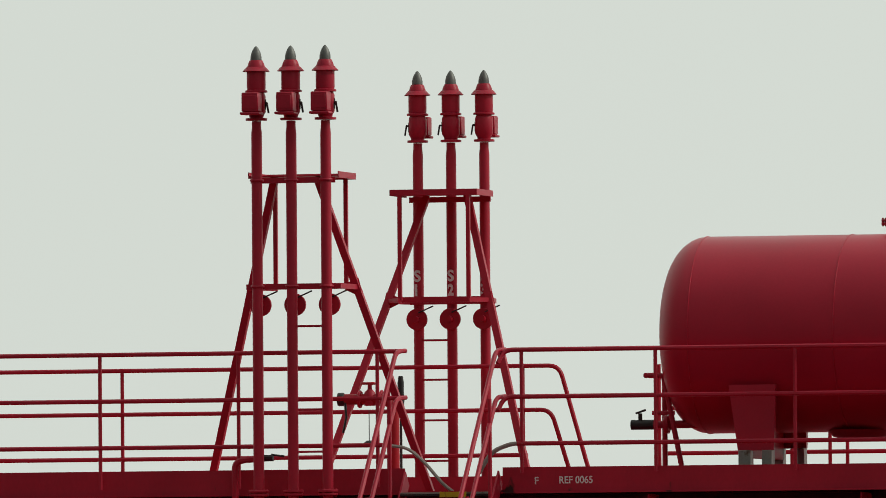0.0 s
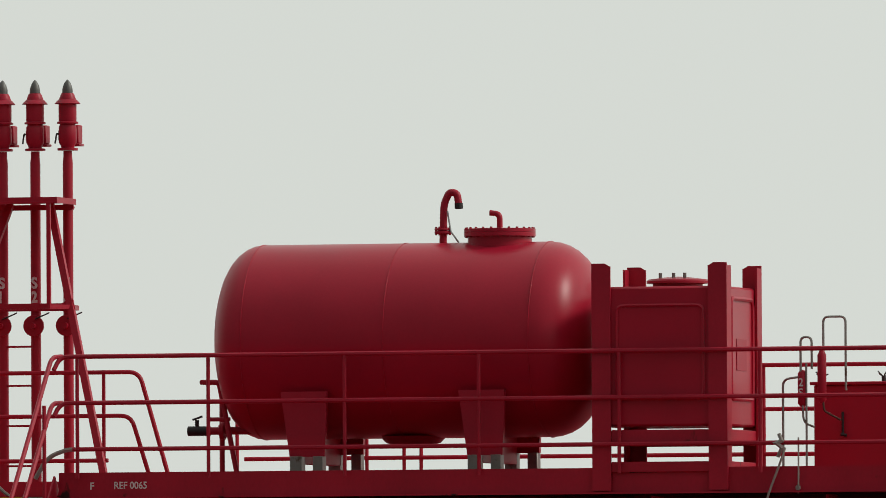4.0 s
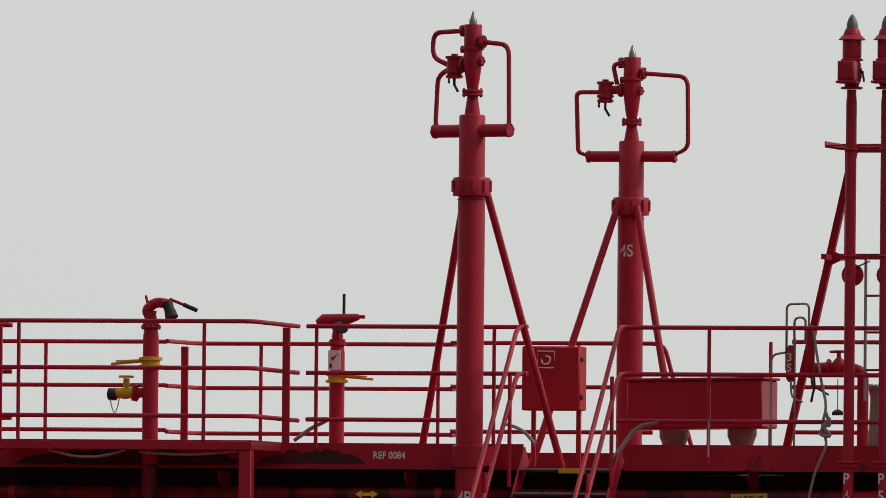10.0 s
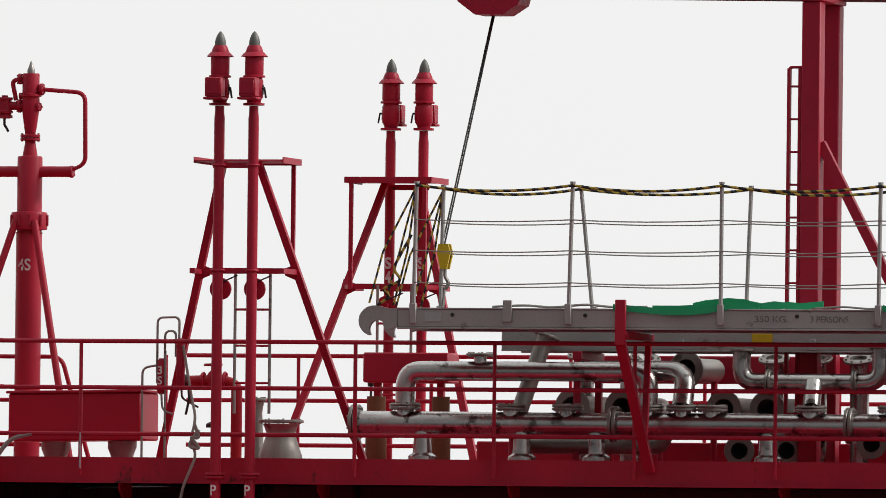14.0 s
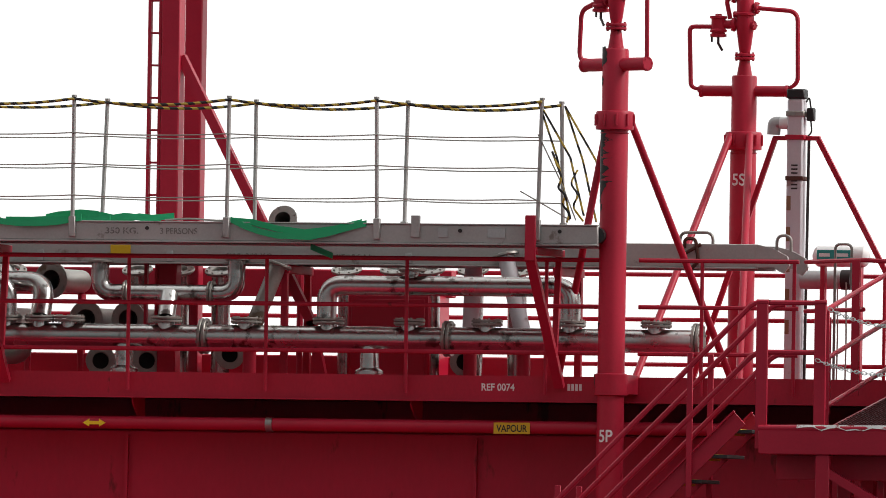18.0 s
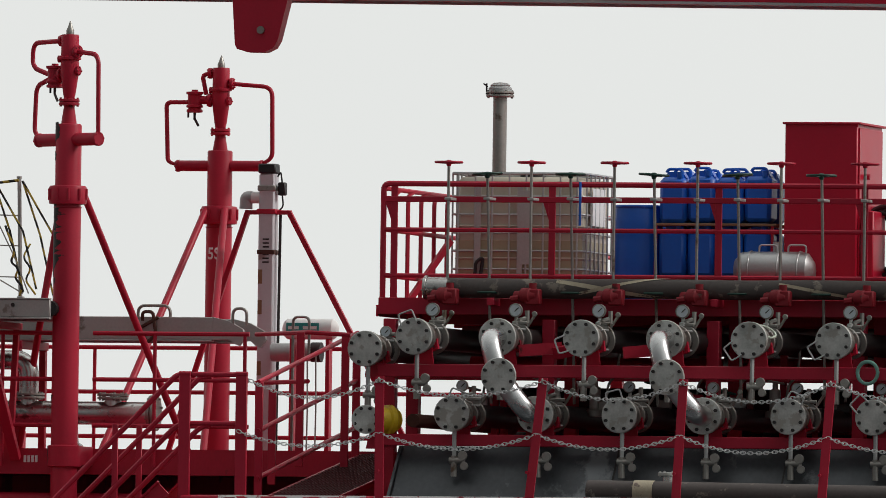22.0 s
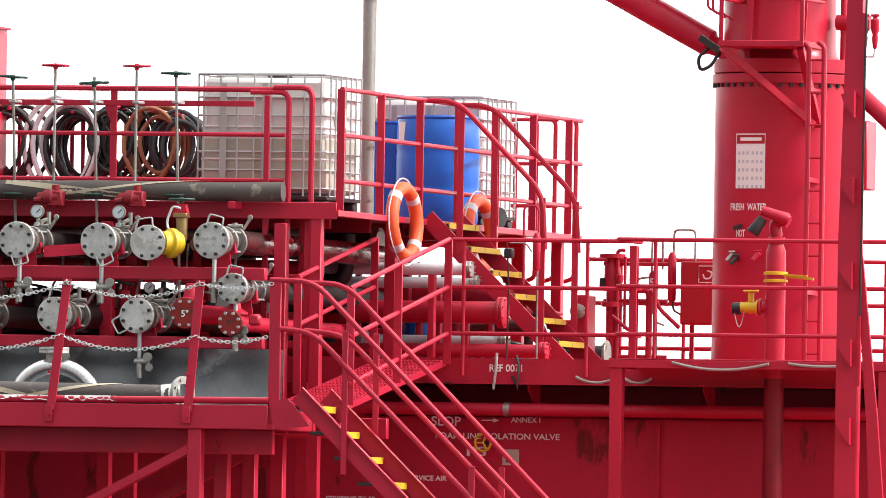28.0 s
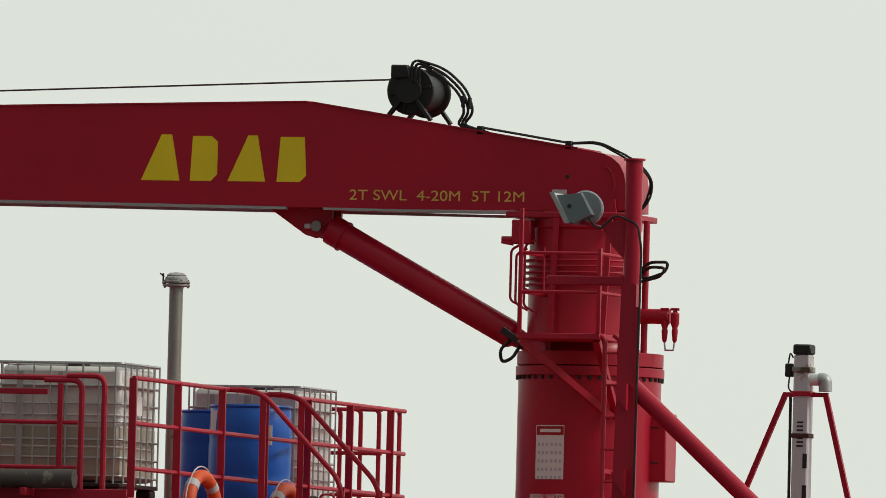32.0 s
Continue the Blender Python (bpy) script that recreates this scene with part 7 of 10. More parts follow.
def branch(x, z, label, r=0.16, handle=1, bent=False, upper=True, turn=0.0):
    """A cargo line that ends in a blind flange above the tray."""
    t = thing("cargo_line", (x, -2.6, z - 0.2), label, "cargo pipe", "cargo lines of the manifold")
    out = (0, 1, 0)
    if not bent:
        b = part("blind_flange", bolted(out, (x, FACE, z), r, 0.03), flange_grey, t, "grey bolted blind flange")
        studs(b, x, FACE, z, r)
        for k in ([turn] if handle else []):
            c, s = math.cos(radians(k)), math.sin(radians(k))

            def q(u, w, dy=0.0):
                return (x + u * c - w * s, FACE - 0.02 + dy, z + u * s + w * c)

            part("handle", Shape().tube(fillet([q(-0.07, r * 0.72), q(-0.065, r + 0.06), q(0.065, r + 0.06), q(0.07, r * 0.72)], 0.02, 3), 0.008, 6), galv, b, "bent steel lifting handle")
    part("end_flange", bolted(out, (x, FACE + 0.036, z), r, 0.035), dull_steel, t)
    part("reducer", Shape().lathe((x, FACE + 0.07, z), out, [(0.115, 0), (0.118, 0.10), (0.125, 0.22), (0.10, 0.30), (0.09, 0.38)], 20), cast_brown, t, "stained brown reducer piece")
    part("valve_flange", bolted(out, (x, FACE + 0.40, z), r * 0.82, 0.03), dull_steel, t)
    part("valve_flange", bolted(out, (x, FACE + 0.62, z), r * 0.90, 0.035), dull_steel, t)
    part("clamp_ring", Shape().cyl((x, FACE + 0.20, z), (x, FACE + 0.26, z), 0.128, 18), dull_steel, t)
    for k in range(4):
        a = math.pi / 4 + k * math.pi / 2
        part("tie_bolt", Shape().cyl((x + 0.118 * math.cos(a), FACE + 0.36, z + 0.118 * math.sin(a)), (x + 0.118 * math.cos(a), FACE + 0.70, z + 0.118 * math.sin(a)), 0.010, 6), galv, t)
    part("valve_body", Shape().cyl((x, FACE + 0.43, z), (x, FACE + 0.62, z), 0.10, 16), dark_steel, t)
    part("red_clamp", Shape().prism([(x + 0.05, z - 0.02), (x + 0.11, z - 0.01), (x + 0.12, z - 0.10), (x + 0.05, z - 0.13)], "xz", FACE + 0.36, FACE + 0.42), red_worn, t)
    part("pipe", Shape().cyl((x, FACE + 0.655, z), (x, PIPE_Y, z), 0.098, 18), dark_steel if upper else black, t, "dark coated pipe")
    part("saddle", Shape().prism([(x - 0.09, z - 0.24), (x + 0.09, z - 0.24), (x + 0.07, z - 0.08), (x - 0.07, z - 0.08)], "xz", -2.9, -2.88), red_worn, t)
    DY = -3.19 if upper else -3.20
    d = part("drip_pipe", Shape().cyl((x + 0.02, DY, z - 0.10), (x + 0.02, DY, z - 0.50), 0.019, 8), galv, t, "thin drip pipe")
    v = part("drip_valve", Shape().cyl((x - 0.02, DY, z - 0.40), (x + 0.10, DY, z - 0.40), 0.03, 10).cyl((x + 0.02, DY, z - 0.36), (x + 0.02, DY, z - 0.54), 0.028, 8), dull_steel, d, "small grey ball valve")
    part("lever", Shape().disc((x + 0.10, DY - 0.03, z - 0.36), (0, 1, 0), 0.042, 0.03, 0, n=12).disc((x + 0.115, DY - 0.03, z - 0.45), (0, 1, 0), 0.036, 0.03, 0, n=12).bar((x + 0.10, DY - 0.015, z - 0.34), (x + 0.115, DY - 0.015, z - 0.48), 0.012, 0.03, (1, 0, 0)), dull_steel, d)
    part("lever", Shape().cyl((x + 0.06, -2.52, z + 0.08), (x + 0.14, -2.50, z + 0.21), 0.014, 6).disc((x + 0.14, -2.52, z + 0.22), (0, 1, 0), 0.024, 0.02, 0, n=10), dull_steel, t)
    part("bleed_valve", Shape().cyl((x + 0.03, -2.60, z + 0.08), (x + 0.03, -2.60, z + 0.17), 0.024, 8).cyl((x - 0.03, -2.61, z + 0.14), (x + 0.10, -2.61, z + 0.14), 0.018, 8), dull_steel, t)
    return t


def dial(t, x, z, r=0.06):
    """A pressure gauge on its short stem."""
    y = -2.62
    g = part("gauge", Shape().lathe((x, y, z), (0, -1, 0), [(r * 0.9, -0.03), (r, -0.02), (r, 0.02), (r * 0.86, 0.022), (r * 0.86, 0.016)], 20), dull_steel, t, "round pressure gauge")
    part("dial_face", Shape().lathe((x, y - 0.0165, z), (0, -1, 0), [(r * 0.84, 0), (r * 0.84, 0.002)], 20), gauge_white, g, "pale blue dial face")
    part("needle", Shape().bar((x - 0.005, y - 0.021, z - 0.01), (x + r * 0.5, y - 0.021, z + r * 0.4), 0.002, 0.008), dark_steel, g)
    part("stem", Shape().lathe((x, y + 0.02, z - r + 0.01), (0, 0, -1), [(0.016, 0), (0.016, 0.04), (0.034, 0.045), (0.034, 0.075), (0.022, 0.08), (0.026, 0.12), (0.036, 0.14), (0.036, 0.18)], 10), flange_grey, g)
    part("gauge_valve", Shape().cyl((x + 0.02, y + 0.02, z - 0.09), (x + 0.10, y + 0.06, z - 0.06), 0.022, 8).cyl((x + 0.09, y + 0.05, z - 0.11), (x + 0.09, y + 0.05, z + 0.0), 0.02, 8), dull_steel, g)


def handwheel(x, y, z, r, mat, parent, name="handwheel", label="", tilt=0.0):
    ax = (tilt, 0, 1)
    w = part(name, Shape().ring((x, y, z), ax, r, 0.011, 24, 6).lathe((x, y, z - 0.035), (0, 0, 1), [(0.016, 0), (0.022, 0.01), (0.022, 0.05), (0.012, 0.055)], 10), mat, parent, label)
    for k in range(4):
        a = math.pi / 4 + k * math.pi / 2
        part("spoke", Shape().cyl((x, y, z - 0.01), (x + r * math.cos(a), y + r * math.sin(a), z - tilt * r * math.cos(a)), 0.008, 5), mat, w)
    return w


gearbox_red = surface("dull_red_casting", (0.25, 0.012, 0.022), 0.55, 0, 0.3, 50, 0.08, (0.08, 0.02, 0.018), 0.60, stain_scale=9)
names = "stained grey cargo line end with blind flange and gauge"
turns = (20, 0, 110, 0, 125, 120, 195, 205)
for i in range(8):
    x = 31.785 + i * 0.7435
    z = 0.90 - 0.003 * i
    bent = i in (1, 3)
    t = branch(x, z, "grey cargo line with a steel jumper bend" if bent else names, bent=bent, turn=turns[i])
    dial(t, x - 0.0, 1.145)
    act = part("actuator", Shape().lathe((x - 0.0, -2.28, 1.28), (1, -0.4, 0), [(0.03, -0.12), (0.045, -0.11), (0.045, -0.04), (0.07, -0.03), (0.07, 0.06), (0.05, 0.07), (0.03, 0.11)], 12).box((x + 0.0, -2.34, 1.20), (x + 0.13, -2.22, 1.34), 0.012), gearbox_red, t, "small red valve gearbox")
    part("gear_knob", Shape().cyl((x + 0.06, -2.28, 1.34), (x + 0.06, -2.28, 1.39), 0.035, 10), gearbox_red, act)
    part("gear_shaft", Shape().cyl((x - 0.13, -2.3, 1.25), (x - 0.06, -2.3, 1.26), 0.03, 8), gearbox_red, act)
    hx, hy = x - 0.0, -2.15
    st = part("spindle", Shape().cyl((hx, hy, 1.3), (hx, hy, 2.44), 0.013, 8), dull_steel, t, "long bare steel spindle")
    handwheel(hx, hy, 2.44, 0.115, red, st, label="red handwheel")
    part("spindle_clamp", Shape().box((hx - 0.03, hy - 0.025, 2.11), (hx + 0.03, hy + 0.16, 2.135), 0.004), alu, st)
    if bent:
        jx = x + 0.345
        pts = fillet([(x, FACE + 0.02, z), (x, FACE - 0.28, z - 0.02), (x + 0.10, FACE - 0.30, 0.55), (jx, FACE - 0.28, 0.245), (jx, FACE + 0.02, 0.235)], 0.22, 8)
        j = part("jumper_bend", Shape().tube(pts, 0.088, 20), silver, t, "shiny steel jumper bend")
        part("bend_flange", bolted((0, 1, 0), (x, FACE, z), 0.165, 0.03), flange_grey, j)
        part("bend_flange", bolted((0, 1, 0), (jx, FACE, 0.235), 0.16, 0.03), flange_grey, j)
        part("blind_flange", bolted((0, 1, 0), (x + 0.14, FACE - 0.47, 0.555), 0.155, 0.03), flange_grey, j, "grey bolted blind flange")
        for c_, f_, z_ in ((x + 0.14, FACE - 0.47, 0.555), (x, FACE, z), (jx, FACE, 0.235)):
            for q_ in range(8):
                a_ = 2 * math.pi * (q_ + 0.5) / 8
                part("nut", Shape().cyl((c_ + 0.125 * math.cos(a_), f_ - 0.024, z_ + 0.125 * math.sin(a_)), (c_ + 0.125 * math.cos(a_), f_ + 0.004, z_ + 0.125 * math.sin(a_)), 0.0155, 6), dark_steel, j)
        part("branch_stub", Shape().cyl((x + 0.14, FACE - 0.44, 0.555), (x + 0.11, FACE - 0.28, 0.56), 0.09, 16), steel, j)
    lx = 32.13 + i * 0.7455
    lt = branch(lx, 0.235, "lower cargo line with a grey bolted flange", r=0.155, handle=not bent, bent=bent, upper=False, turn=(-20, 0, 15, 0, -25, 45, -10, 120)[i])
    sx, sy = lx + 0.03, -2.0
    sp = part("spindle", Shape().cyl((sx, sy - 0.02, 0.35), (sx, sy - 0.25, 2.34), 0.013, 8), dull_steel, lt, "long bare steel spindle")
    handwheel(sx, sy - 0.255, 2.335 + (0.04 if i == 7 else -0.05 if i == 6 else 0), 0.125, green_bronze, sp, label="dark green handwheel", tilt=0.06 * ((i % 3) - 1))
    handwheel(sx, sy - 0.145, 1.31, 0.105, green_bronze, sp, label="dark green handwheel")
    part("spindle_clamp", Shape().box((sx - 0.03, sy - 0.27, 2.11), (sx + 0.03, sy - 0.06, 2.135), 0.004), alu, sp)
    dial(lt, lx - 0.07, 0.49, 0.05)
random.seed(3)
# smaller lines at both ends
t = branch(31.35, 0.79, "small grey line end at the forward side", r=0.155, handle=0)
dial(t, 31.37, 0.95, 0.05)
t = branch(38.01, 0.895, "aft cargo line with grey blind flange and bare pipe", turn=-15)
part("bare_pipe", Shape().cyl((38.02, -2.5, 0.90), (38.45, 0.6, 0.86), 0.102, 18), steel, t)
t = branch(38.21, 0.48, "small grey capped line above the red valves", r=0.135, turn=-12)
for x, z, fx, lab in ((37.44, 0.87, 37.56, "grey flange bolted to a yellow reducer"), (31.37, 0.18, 31.48, "forward grey flange bolted to a yellow reducer")):
    t = thing("reducer_line", (x, -3.0, z - 0.2), lab, "cargo pipe", "cargo lines of the manifold")
    rf = 0.155 if x > 35 else 0.125
    b = part("blind_flange", bolted((-0.25, 1, 0), (x, FACE, z), rf, 0.035), flange_grey, t, "grey bolted blind flange")
    studs(b, x, FACE, z, rf)
    if x > 35:
        part("handle", Shape().tube(fillet([(x - 0.11, FACE - 0.02, z + 0.11), (x - 0.08, FACE - 0.02, z + 0.2), (x + 0.04, FACE - 0.02, z + 0.22), (x + 0.05, FACE - 0.02, z + 0.13)], 0.02, 3), 0.008, 6), galv, b)
    part("end_flange", bolted((-0.25, 1, 0), (x - 0.01, FACE + 0.04, z), rf, 0.03), flange_grey, t)
    part("yellow_body", Shape().lathe((fx, FACE + 0.13, z), (0.55, 0.6, 0), [(0.10, -0.04), (0.105, 0.03), (0.13, 0.04), (0.13, 0.085), (0.10, 0.11), (0.09, 0.15), (0.06, 0.17)], 20), yellow, t, "yellow painted reducer")
    for k in range(6):
        a = k * math.pi / 3
        part("bolt", Shape().cyl((fx + 0.04 + 0.08 * math.cos(a), FACE + 0.15, z + 0.105 * math.sin(a)), (fx + 0.07 + 0.08 * math.cos(a), FACE + 0.22, z + 0.105 * math.sin(a)), 0.011, 6), brass, t)
    part("pipe", Shape().cyl((fx + 0.2, FACE + 0.4, z), (fx + 0.2, 0.5, z), 0.06, 12), rust, t)
    part("bracket", Shape().prism([(x - 0.05, z - 0.25), (x + 0.2, z - 0.25), (x + 0.14, z - 0.05), (x, z - 0.05)], "xz", -3.06, -3.04), red, t)
vl = thing("gate_valve", (37.71, -2.7, 1.0), "small brass valve with red bonnet and dark wheel", "valve")
part("body", Shape().cyl((37.60, -2.75, 0.90), (37.60, -2.75, 1.12), 0.05, 12).box((37.54, -2.82, 1.10), (37.66, -2.70, 1.14)), brass, vl)
part("bonnet", Shape().prism([(37.54, 1.14), (37.66, 1.14), (37.64, 1.22), (37.56, 1.22)], "xz", -2.80, -2.72), red, vl)
handwheel(37.60, -2.76, 1.26, 0.105, green_bronze, vl)
cable("pale cable looped at the valve", fillet([(37.55, -2.9, 0.95), (37.50, -2.9, 1.05), (37.56, -2.9, 1.20), (37.63, -2.9, 1.18)], 0.06), 0.011, off_white)
rusty_red = surface("rusty_red_casting", (0.24, 0.02, 0.018), 0.6, 0.1, 0.3, 50, 0.08, (0.10, 0.03, 0.02), 0.58, stain_scale=9)
for x, z, r, word in ((37.80, 0.26, 0.135, '5"'), (38.205, 0.18, 0.11, '3"')):
    t = thing("deck_line_end", (x, -3.0, z - 0.2), "rusty red blind flange marked " + ("5" if r > 0.12 else "3") + " inch", "cargo pipe", "red blanked lines")
    b = part("blind_flange", bolted((0, 1, 0), (x, FACE - 0.04, z), r, 0.035), rusty_red, t)
    for k in range(8):
        a = 2 * math.pi * (k + 0.5) / 8
        part("nut", Shape().cyl((x + r * 0.81 * math.cos(a), FACE - 0.072, z + r * 0.81 * math.sin(a)), (x + r * 0.81 * math.cos(a), FACE - 0.05, z + r * 0.81 * math.sin(a)), 0.014, 6), galv, b)
    lettering(word, (x - 0.035, FACE - 0.043, z - 0.03), 0.08, text_white if r > 0.12 else rust, b, width=0.065)
    part("bonnet", Shape().lathe((x, FACE + 0.12, z + r * 0.7), (0, 0, 1), [(r * 1.0, 0), (r * 1.0, 0.02), (r * 0.5, 0.05), (r * 0.35, 0.16), (0.03, 0.17)], 14), red_worn, t)
    part("pipe", Shape().cyl((x, FACE, z), (x, 0.4, z), r * 0.62, 14), red_worn, t)
part("nut", Shape().box((38.36, -3.25, 0.16), (38.46, -3.15, 0.26), 0.02), red_worn, t)
solo("grommet_ring", Shape().ring((35.78, -3.12, 0.62), (0.2, 1, 0), 0.095, 0.016, 24, 8), surface("green_rubber_ring", (0.16, 0.34, 0.29), 0.6, 0, 0.15, 60, 0.04), "pale green rubber ring hung on the beam", "ring")
for x, z in ((34.72, 1.02), (35.36, 0.99)):
    solo("gasket", Shape().ring((x + 0.12, -3.0, z - 0.05), (0.5, -0.4, 1), 0.10, 0.009, 22, 6), surface("pale_gasket", (0.55, 0.62, 0.52), 0.6), "pale ring gasket resting on the pipe", "gasket", "loose gaskets")
for x0, x1, z in ((32.95, 33.05, 0.77), (32.62, 32.98, 0.79), (33.55, 33.86, 0.78), (36.38, 36.72, 0.79)):
    solo("wedge_board", Shape().bar((x0, -2.85, z), (x1, -2.75, z + 0.03), 0.10, 0.10), red_worn, "red painted support piece between the pipes", "support", "support pieces")

# ---- cargo hoses ----


def hose(label, pts, r, bands, name="cargo_hose"):
    t = thing(name, pts[0], label, "hose", "cargo hoses")
    part("tube", Shape().tube(pts, r, 20), hose_rubber, t)
    a, b = Vector(pts[0]), Vector(pts[-1])
    for s, e, turns_, a0, w in bands:
        g, n, vs = Shape(), 40, []
        for i in range(n + 1):
            f = i / n
            p = a.lerp(b, s + (e - s) * f)
            ang = a0 + turns_ * 2 * math.pi * f
            for k in (-1, 1):
                an = ang + k * w
                vs.append(p + Vector((0, math.cos(an), math.sin(an))) * (r + 0.003))
        g.add(vs, [(2 * i, 2 * i + 1, 2 * i + 3, 2 * i + 2) for i in range(n)], True)
        part("pale_strip", g, pale_band, t, "pale scuffed spiral strip")
    return t


uh = hose("dark rubber cargo hose with pale spiral strips on the railing", [(31.72 + 6.62 * i / 12, -2.2 + 0.06, 1.352 - 0.004 * (i % 3)) for i in range(13)], 0.086,
          [(0.16, 0.40, 0.5, 2.4, 0.22), (0.18, 0.36, -0.5, 3.9, 0.16), (0.46, 0.66, 0.45, 2.6, 0.16), (0.62, 0.98, 0.5, 2.3, 0.30), (0.66, 0.9, -0.4, 4.0, 0.12)])
part("end_sleeve", Shape().cyl((31.60, -2.14, 1.35), (31.80, -2.14, 1.35), 0.092, 18).disc((31.58, -2.14, 1.35), (1, 0, 0), 0.105, 0.03, 6, 0.09, 0.01), steel, uh, "steel hose coupling")
for x in (32.2, 34.2, 36.2, 37.9):
    part("rest", Shape().box((x - 0.03, -2.26, 1.196), (x + 0.03, -2.02, 1.262)), red, uh)
th = hose("dark rubber cargo hose with a steel end lying in the tray", [(33.75 + 4.37 * i / 10, -4.76, -0.44 - 0.004 * i) for i in range(11)], 0.096,
          [(0.62, 0.94, 0.5, 2.5, 0.22), (0.68, 0.98, -0.45, 3.7, 0.16)])
part("pale_collar", Shape().cyl((34.16, -4.76, -0.442), (34.33, -4.76, -0.443), 0.100, 20), pale_band, th, "pale collar")
part("end_sleeve", Shape().cyl((38.04, -4.76, -0.482), (38.20, -4.72, -0.468), 0.105, 18), steel, th, "steel hose coupling")
part("end_flange", Shape().disc((38.20, -4.72, -0.458), (1, -0.45, 0.05), 0.15, 0.035, 8, 0.12, 0.014, hole=0.085), dull_steel, th)
ar = thing("pipe_bend", (37.0, -4.3, -0.575), "bright steel arch bend standing in the tray", "pipe piece")
part("bend", Shape().tube([(36.95 - 0.36 * math.cos(math.pi * i / 20), -4.3, -0.57 + 0.34 * math.sin(math.pi * i / 20)) for i in range(21)], 0.072, 18), silver, ar)
part("stub", Shape().lathe((36.93, -4.3, -0.20), (0, 0, 1), [(0.07, 0), (0.07, 0.08), (0.13, 0.085), (0.13, 0.11), (0.07, 0.112), (0.13, 0.114), (0.13, 0.135), (0.05, 0.137)], 20), flange_grey, ar)
clean = thing("cleat", (34.42, -4.3, -0.575), "small flanged drain fitting in the tray", "fitting")
part("flange", Shape().disc((34.36, -4.4, -0.30), (0, 0, 1), 0.09, 0.03, 6, 0.07, 0.01), flange_grey, clean)
part("pipe", Shape().cyl((34.36, -4.4, -0.575), (34.36, -4.4, -0.30), 0.05, 10), steel, clean)

# ---- things on the manifold platform ----


def liquid_tank(x0, x1, y0, y1, mat, label, tilt=0):
    t = thing("caged_tank", ((x0 + x1) / 2, (y0 + y1) / 2, 1.196), label, "IBC tank", "caged liquid tanks")
    zb, zt = 1.36, 2.41
    b = part("bottle", Shape().box((x0 + 0.03, y0 + 0.03, zb), (x1 - 0.03, y1 - 0.03, zt - 0.04), 0.045), mat, t, "translucent plastic bottle")
    for k in (0.28, 0.55, 0.80):
        z = zb + (zt - zb) * k
        part("moulded_rib", Shape().tube(fillet([(x0 + 0.2, y0 + 0.025, z), (x0 + 0.026, y0 + 0.025, z), (x0 + 0.026, y1 - 0.026, z), (x1 - 0.026, y1 - 0.026, z), (x1 - 0.026, y0 + 0.025, z), (x0 + 0.2, y0 + 0.025, z)], 0.06), 0.012, 6), mat, b)
    part("filler_cap", Shape().lathe(((x0 + x1) / 2, (y0 + y1) / 2, zt - 0.042), (0, 0, 1), [(0.11, 0), (0.11, 0.04), (0.09, 0.05), (0.02, 0.052)], 16), dark_steel, b)
    for z in (1.40, 1.56, 1.72, 1.88, 2.04, 2.20, 2.40):
        part("cage_bar", Shape().tube(fillet([(x0 + 0.2, y0, z), (x0, y0, z), (x0, y1, z), (x1, y1, z), (x1, y0, z), (x0 + 0.2, y0, z)], 0.05), 0.010 if z < 2.3 else 0.013, 5), galv, t)
    n = 8
    for i in range(n):
        x = x0 + 0.06 + (x1 - x0 - 0.12) * i / (n - 1)
        for y in (y0 - 0.009, y1 + 0.009):
            part("cage_upright", Shape().cyl((x, y, 1.33), (x, y, 2.40), 0.009, 5), galv, t)
    for i in range(7):
        y = y0 + 0.06 + (y1 - y0 - 0.12) * i / 6
        for x in (x0 - 0.009, x1 + 0.009):
            part("cage_upright", Shape().cyl((x, y, 1.33), (x, y, 2.40), 0.009, 5), galv, t)
    for x in (x0 + 0.22, x0 + 0.50 * (x1 - x0)):
        part("upright_plate", Shape().box((x, y0 - 0.022, 1.36), (x + 0.05, y0 - 0.018, 2.32), 0.001), alu, t)
    part("top_bar", Shape().cyl((x0, (y0 + y1) / 2, 2.40), (x1, (y0 + y1) / 2, 2.40), 0.012, 6), galv, t)
    part("pallet_top", Shape().box((x0, y0, 1.30), (x1, y1, 1.335), 0.006), dark_steel, t)
    for x in (x0 + 0.02, (x0 + x1) / 2 - 0.07, x1 - 0.16):
        for y in (y0 + 0.01, y1 - 0.15):
            part("pallet_foot", Shape().box((x, y, 1.197), (x + 0.14, y + 0.14, 1.299), 0.01), dark_steel, t)
    return t


i1 = liquid_tank(31.40, 32.60, -0.6, 0.4, ibc_cream, "caged plastic tank half filled with cream liquid")
part("liquid", Shape().box((31.427, -0.573, 1.37), (32.573, 0.373, 1.84), 0.03), surface("cream_liquid", (0.40, 0.335, 0.22), 0.45, 0, 0.08, 20, 0.02), i1, "darker cream liquid inside")
part("label_sheet", Shape().box((32.612, -0.35, 1.95), (32.614, 0.1, 2.28), 0.0005), white, i1, "white paper label")
part("label_sheet", Shape().box((32.02, -0.6235, 1.60), (32.12, -0.6215, 2.25), 0.0005), alu, i1, "grey label strip")
part("valve_handle", Shape().tube(fillet([(31.62, -0.63, 1.40), (31.64, -0.66, 1.62), (31.70, -0.64, 1.66), (31.68, -0.64, 1.50)], 0.04), 0.016, 6), black, i1)
i2 = liquid_tank(37.36, 38.55, -1.5, -0.4, ibc_white, "caged white plastic tank beside the railing")
part("label_sheet", Shape().box((38.562, -1.2, 1.95), (38.564, -0.95, 2.12), 0.0005), white, i2, "small white label")
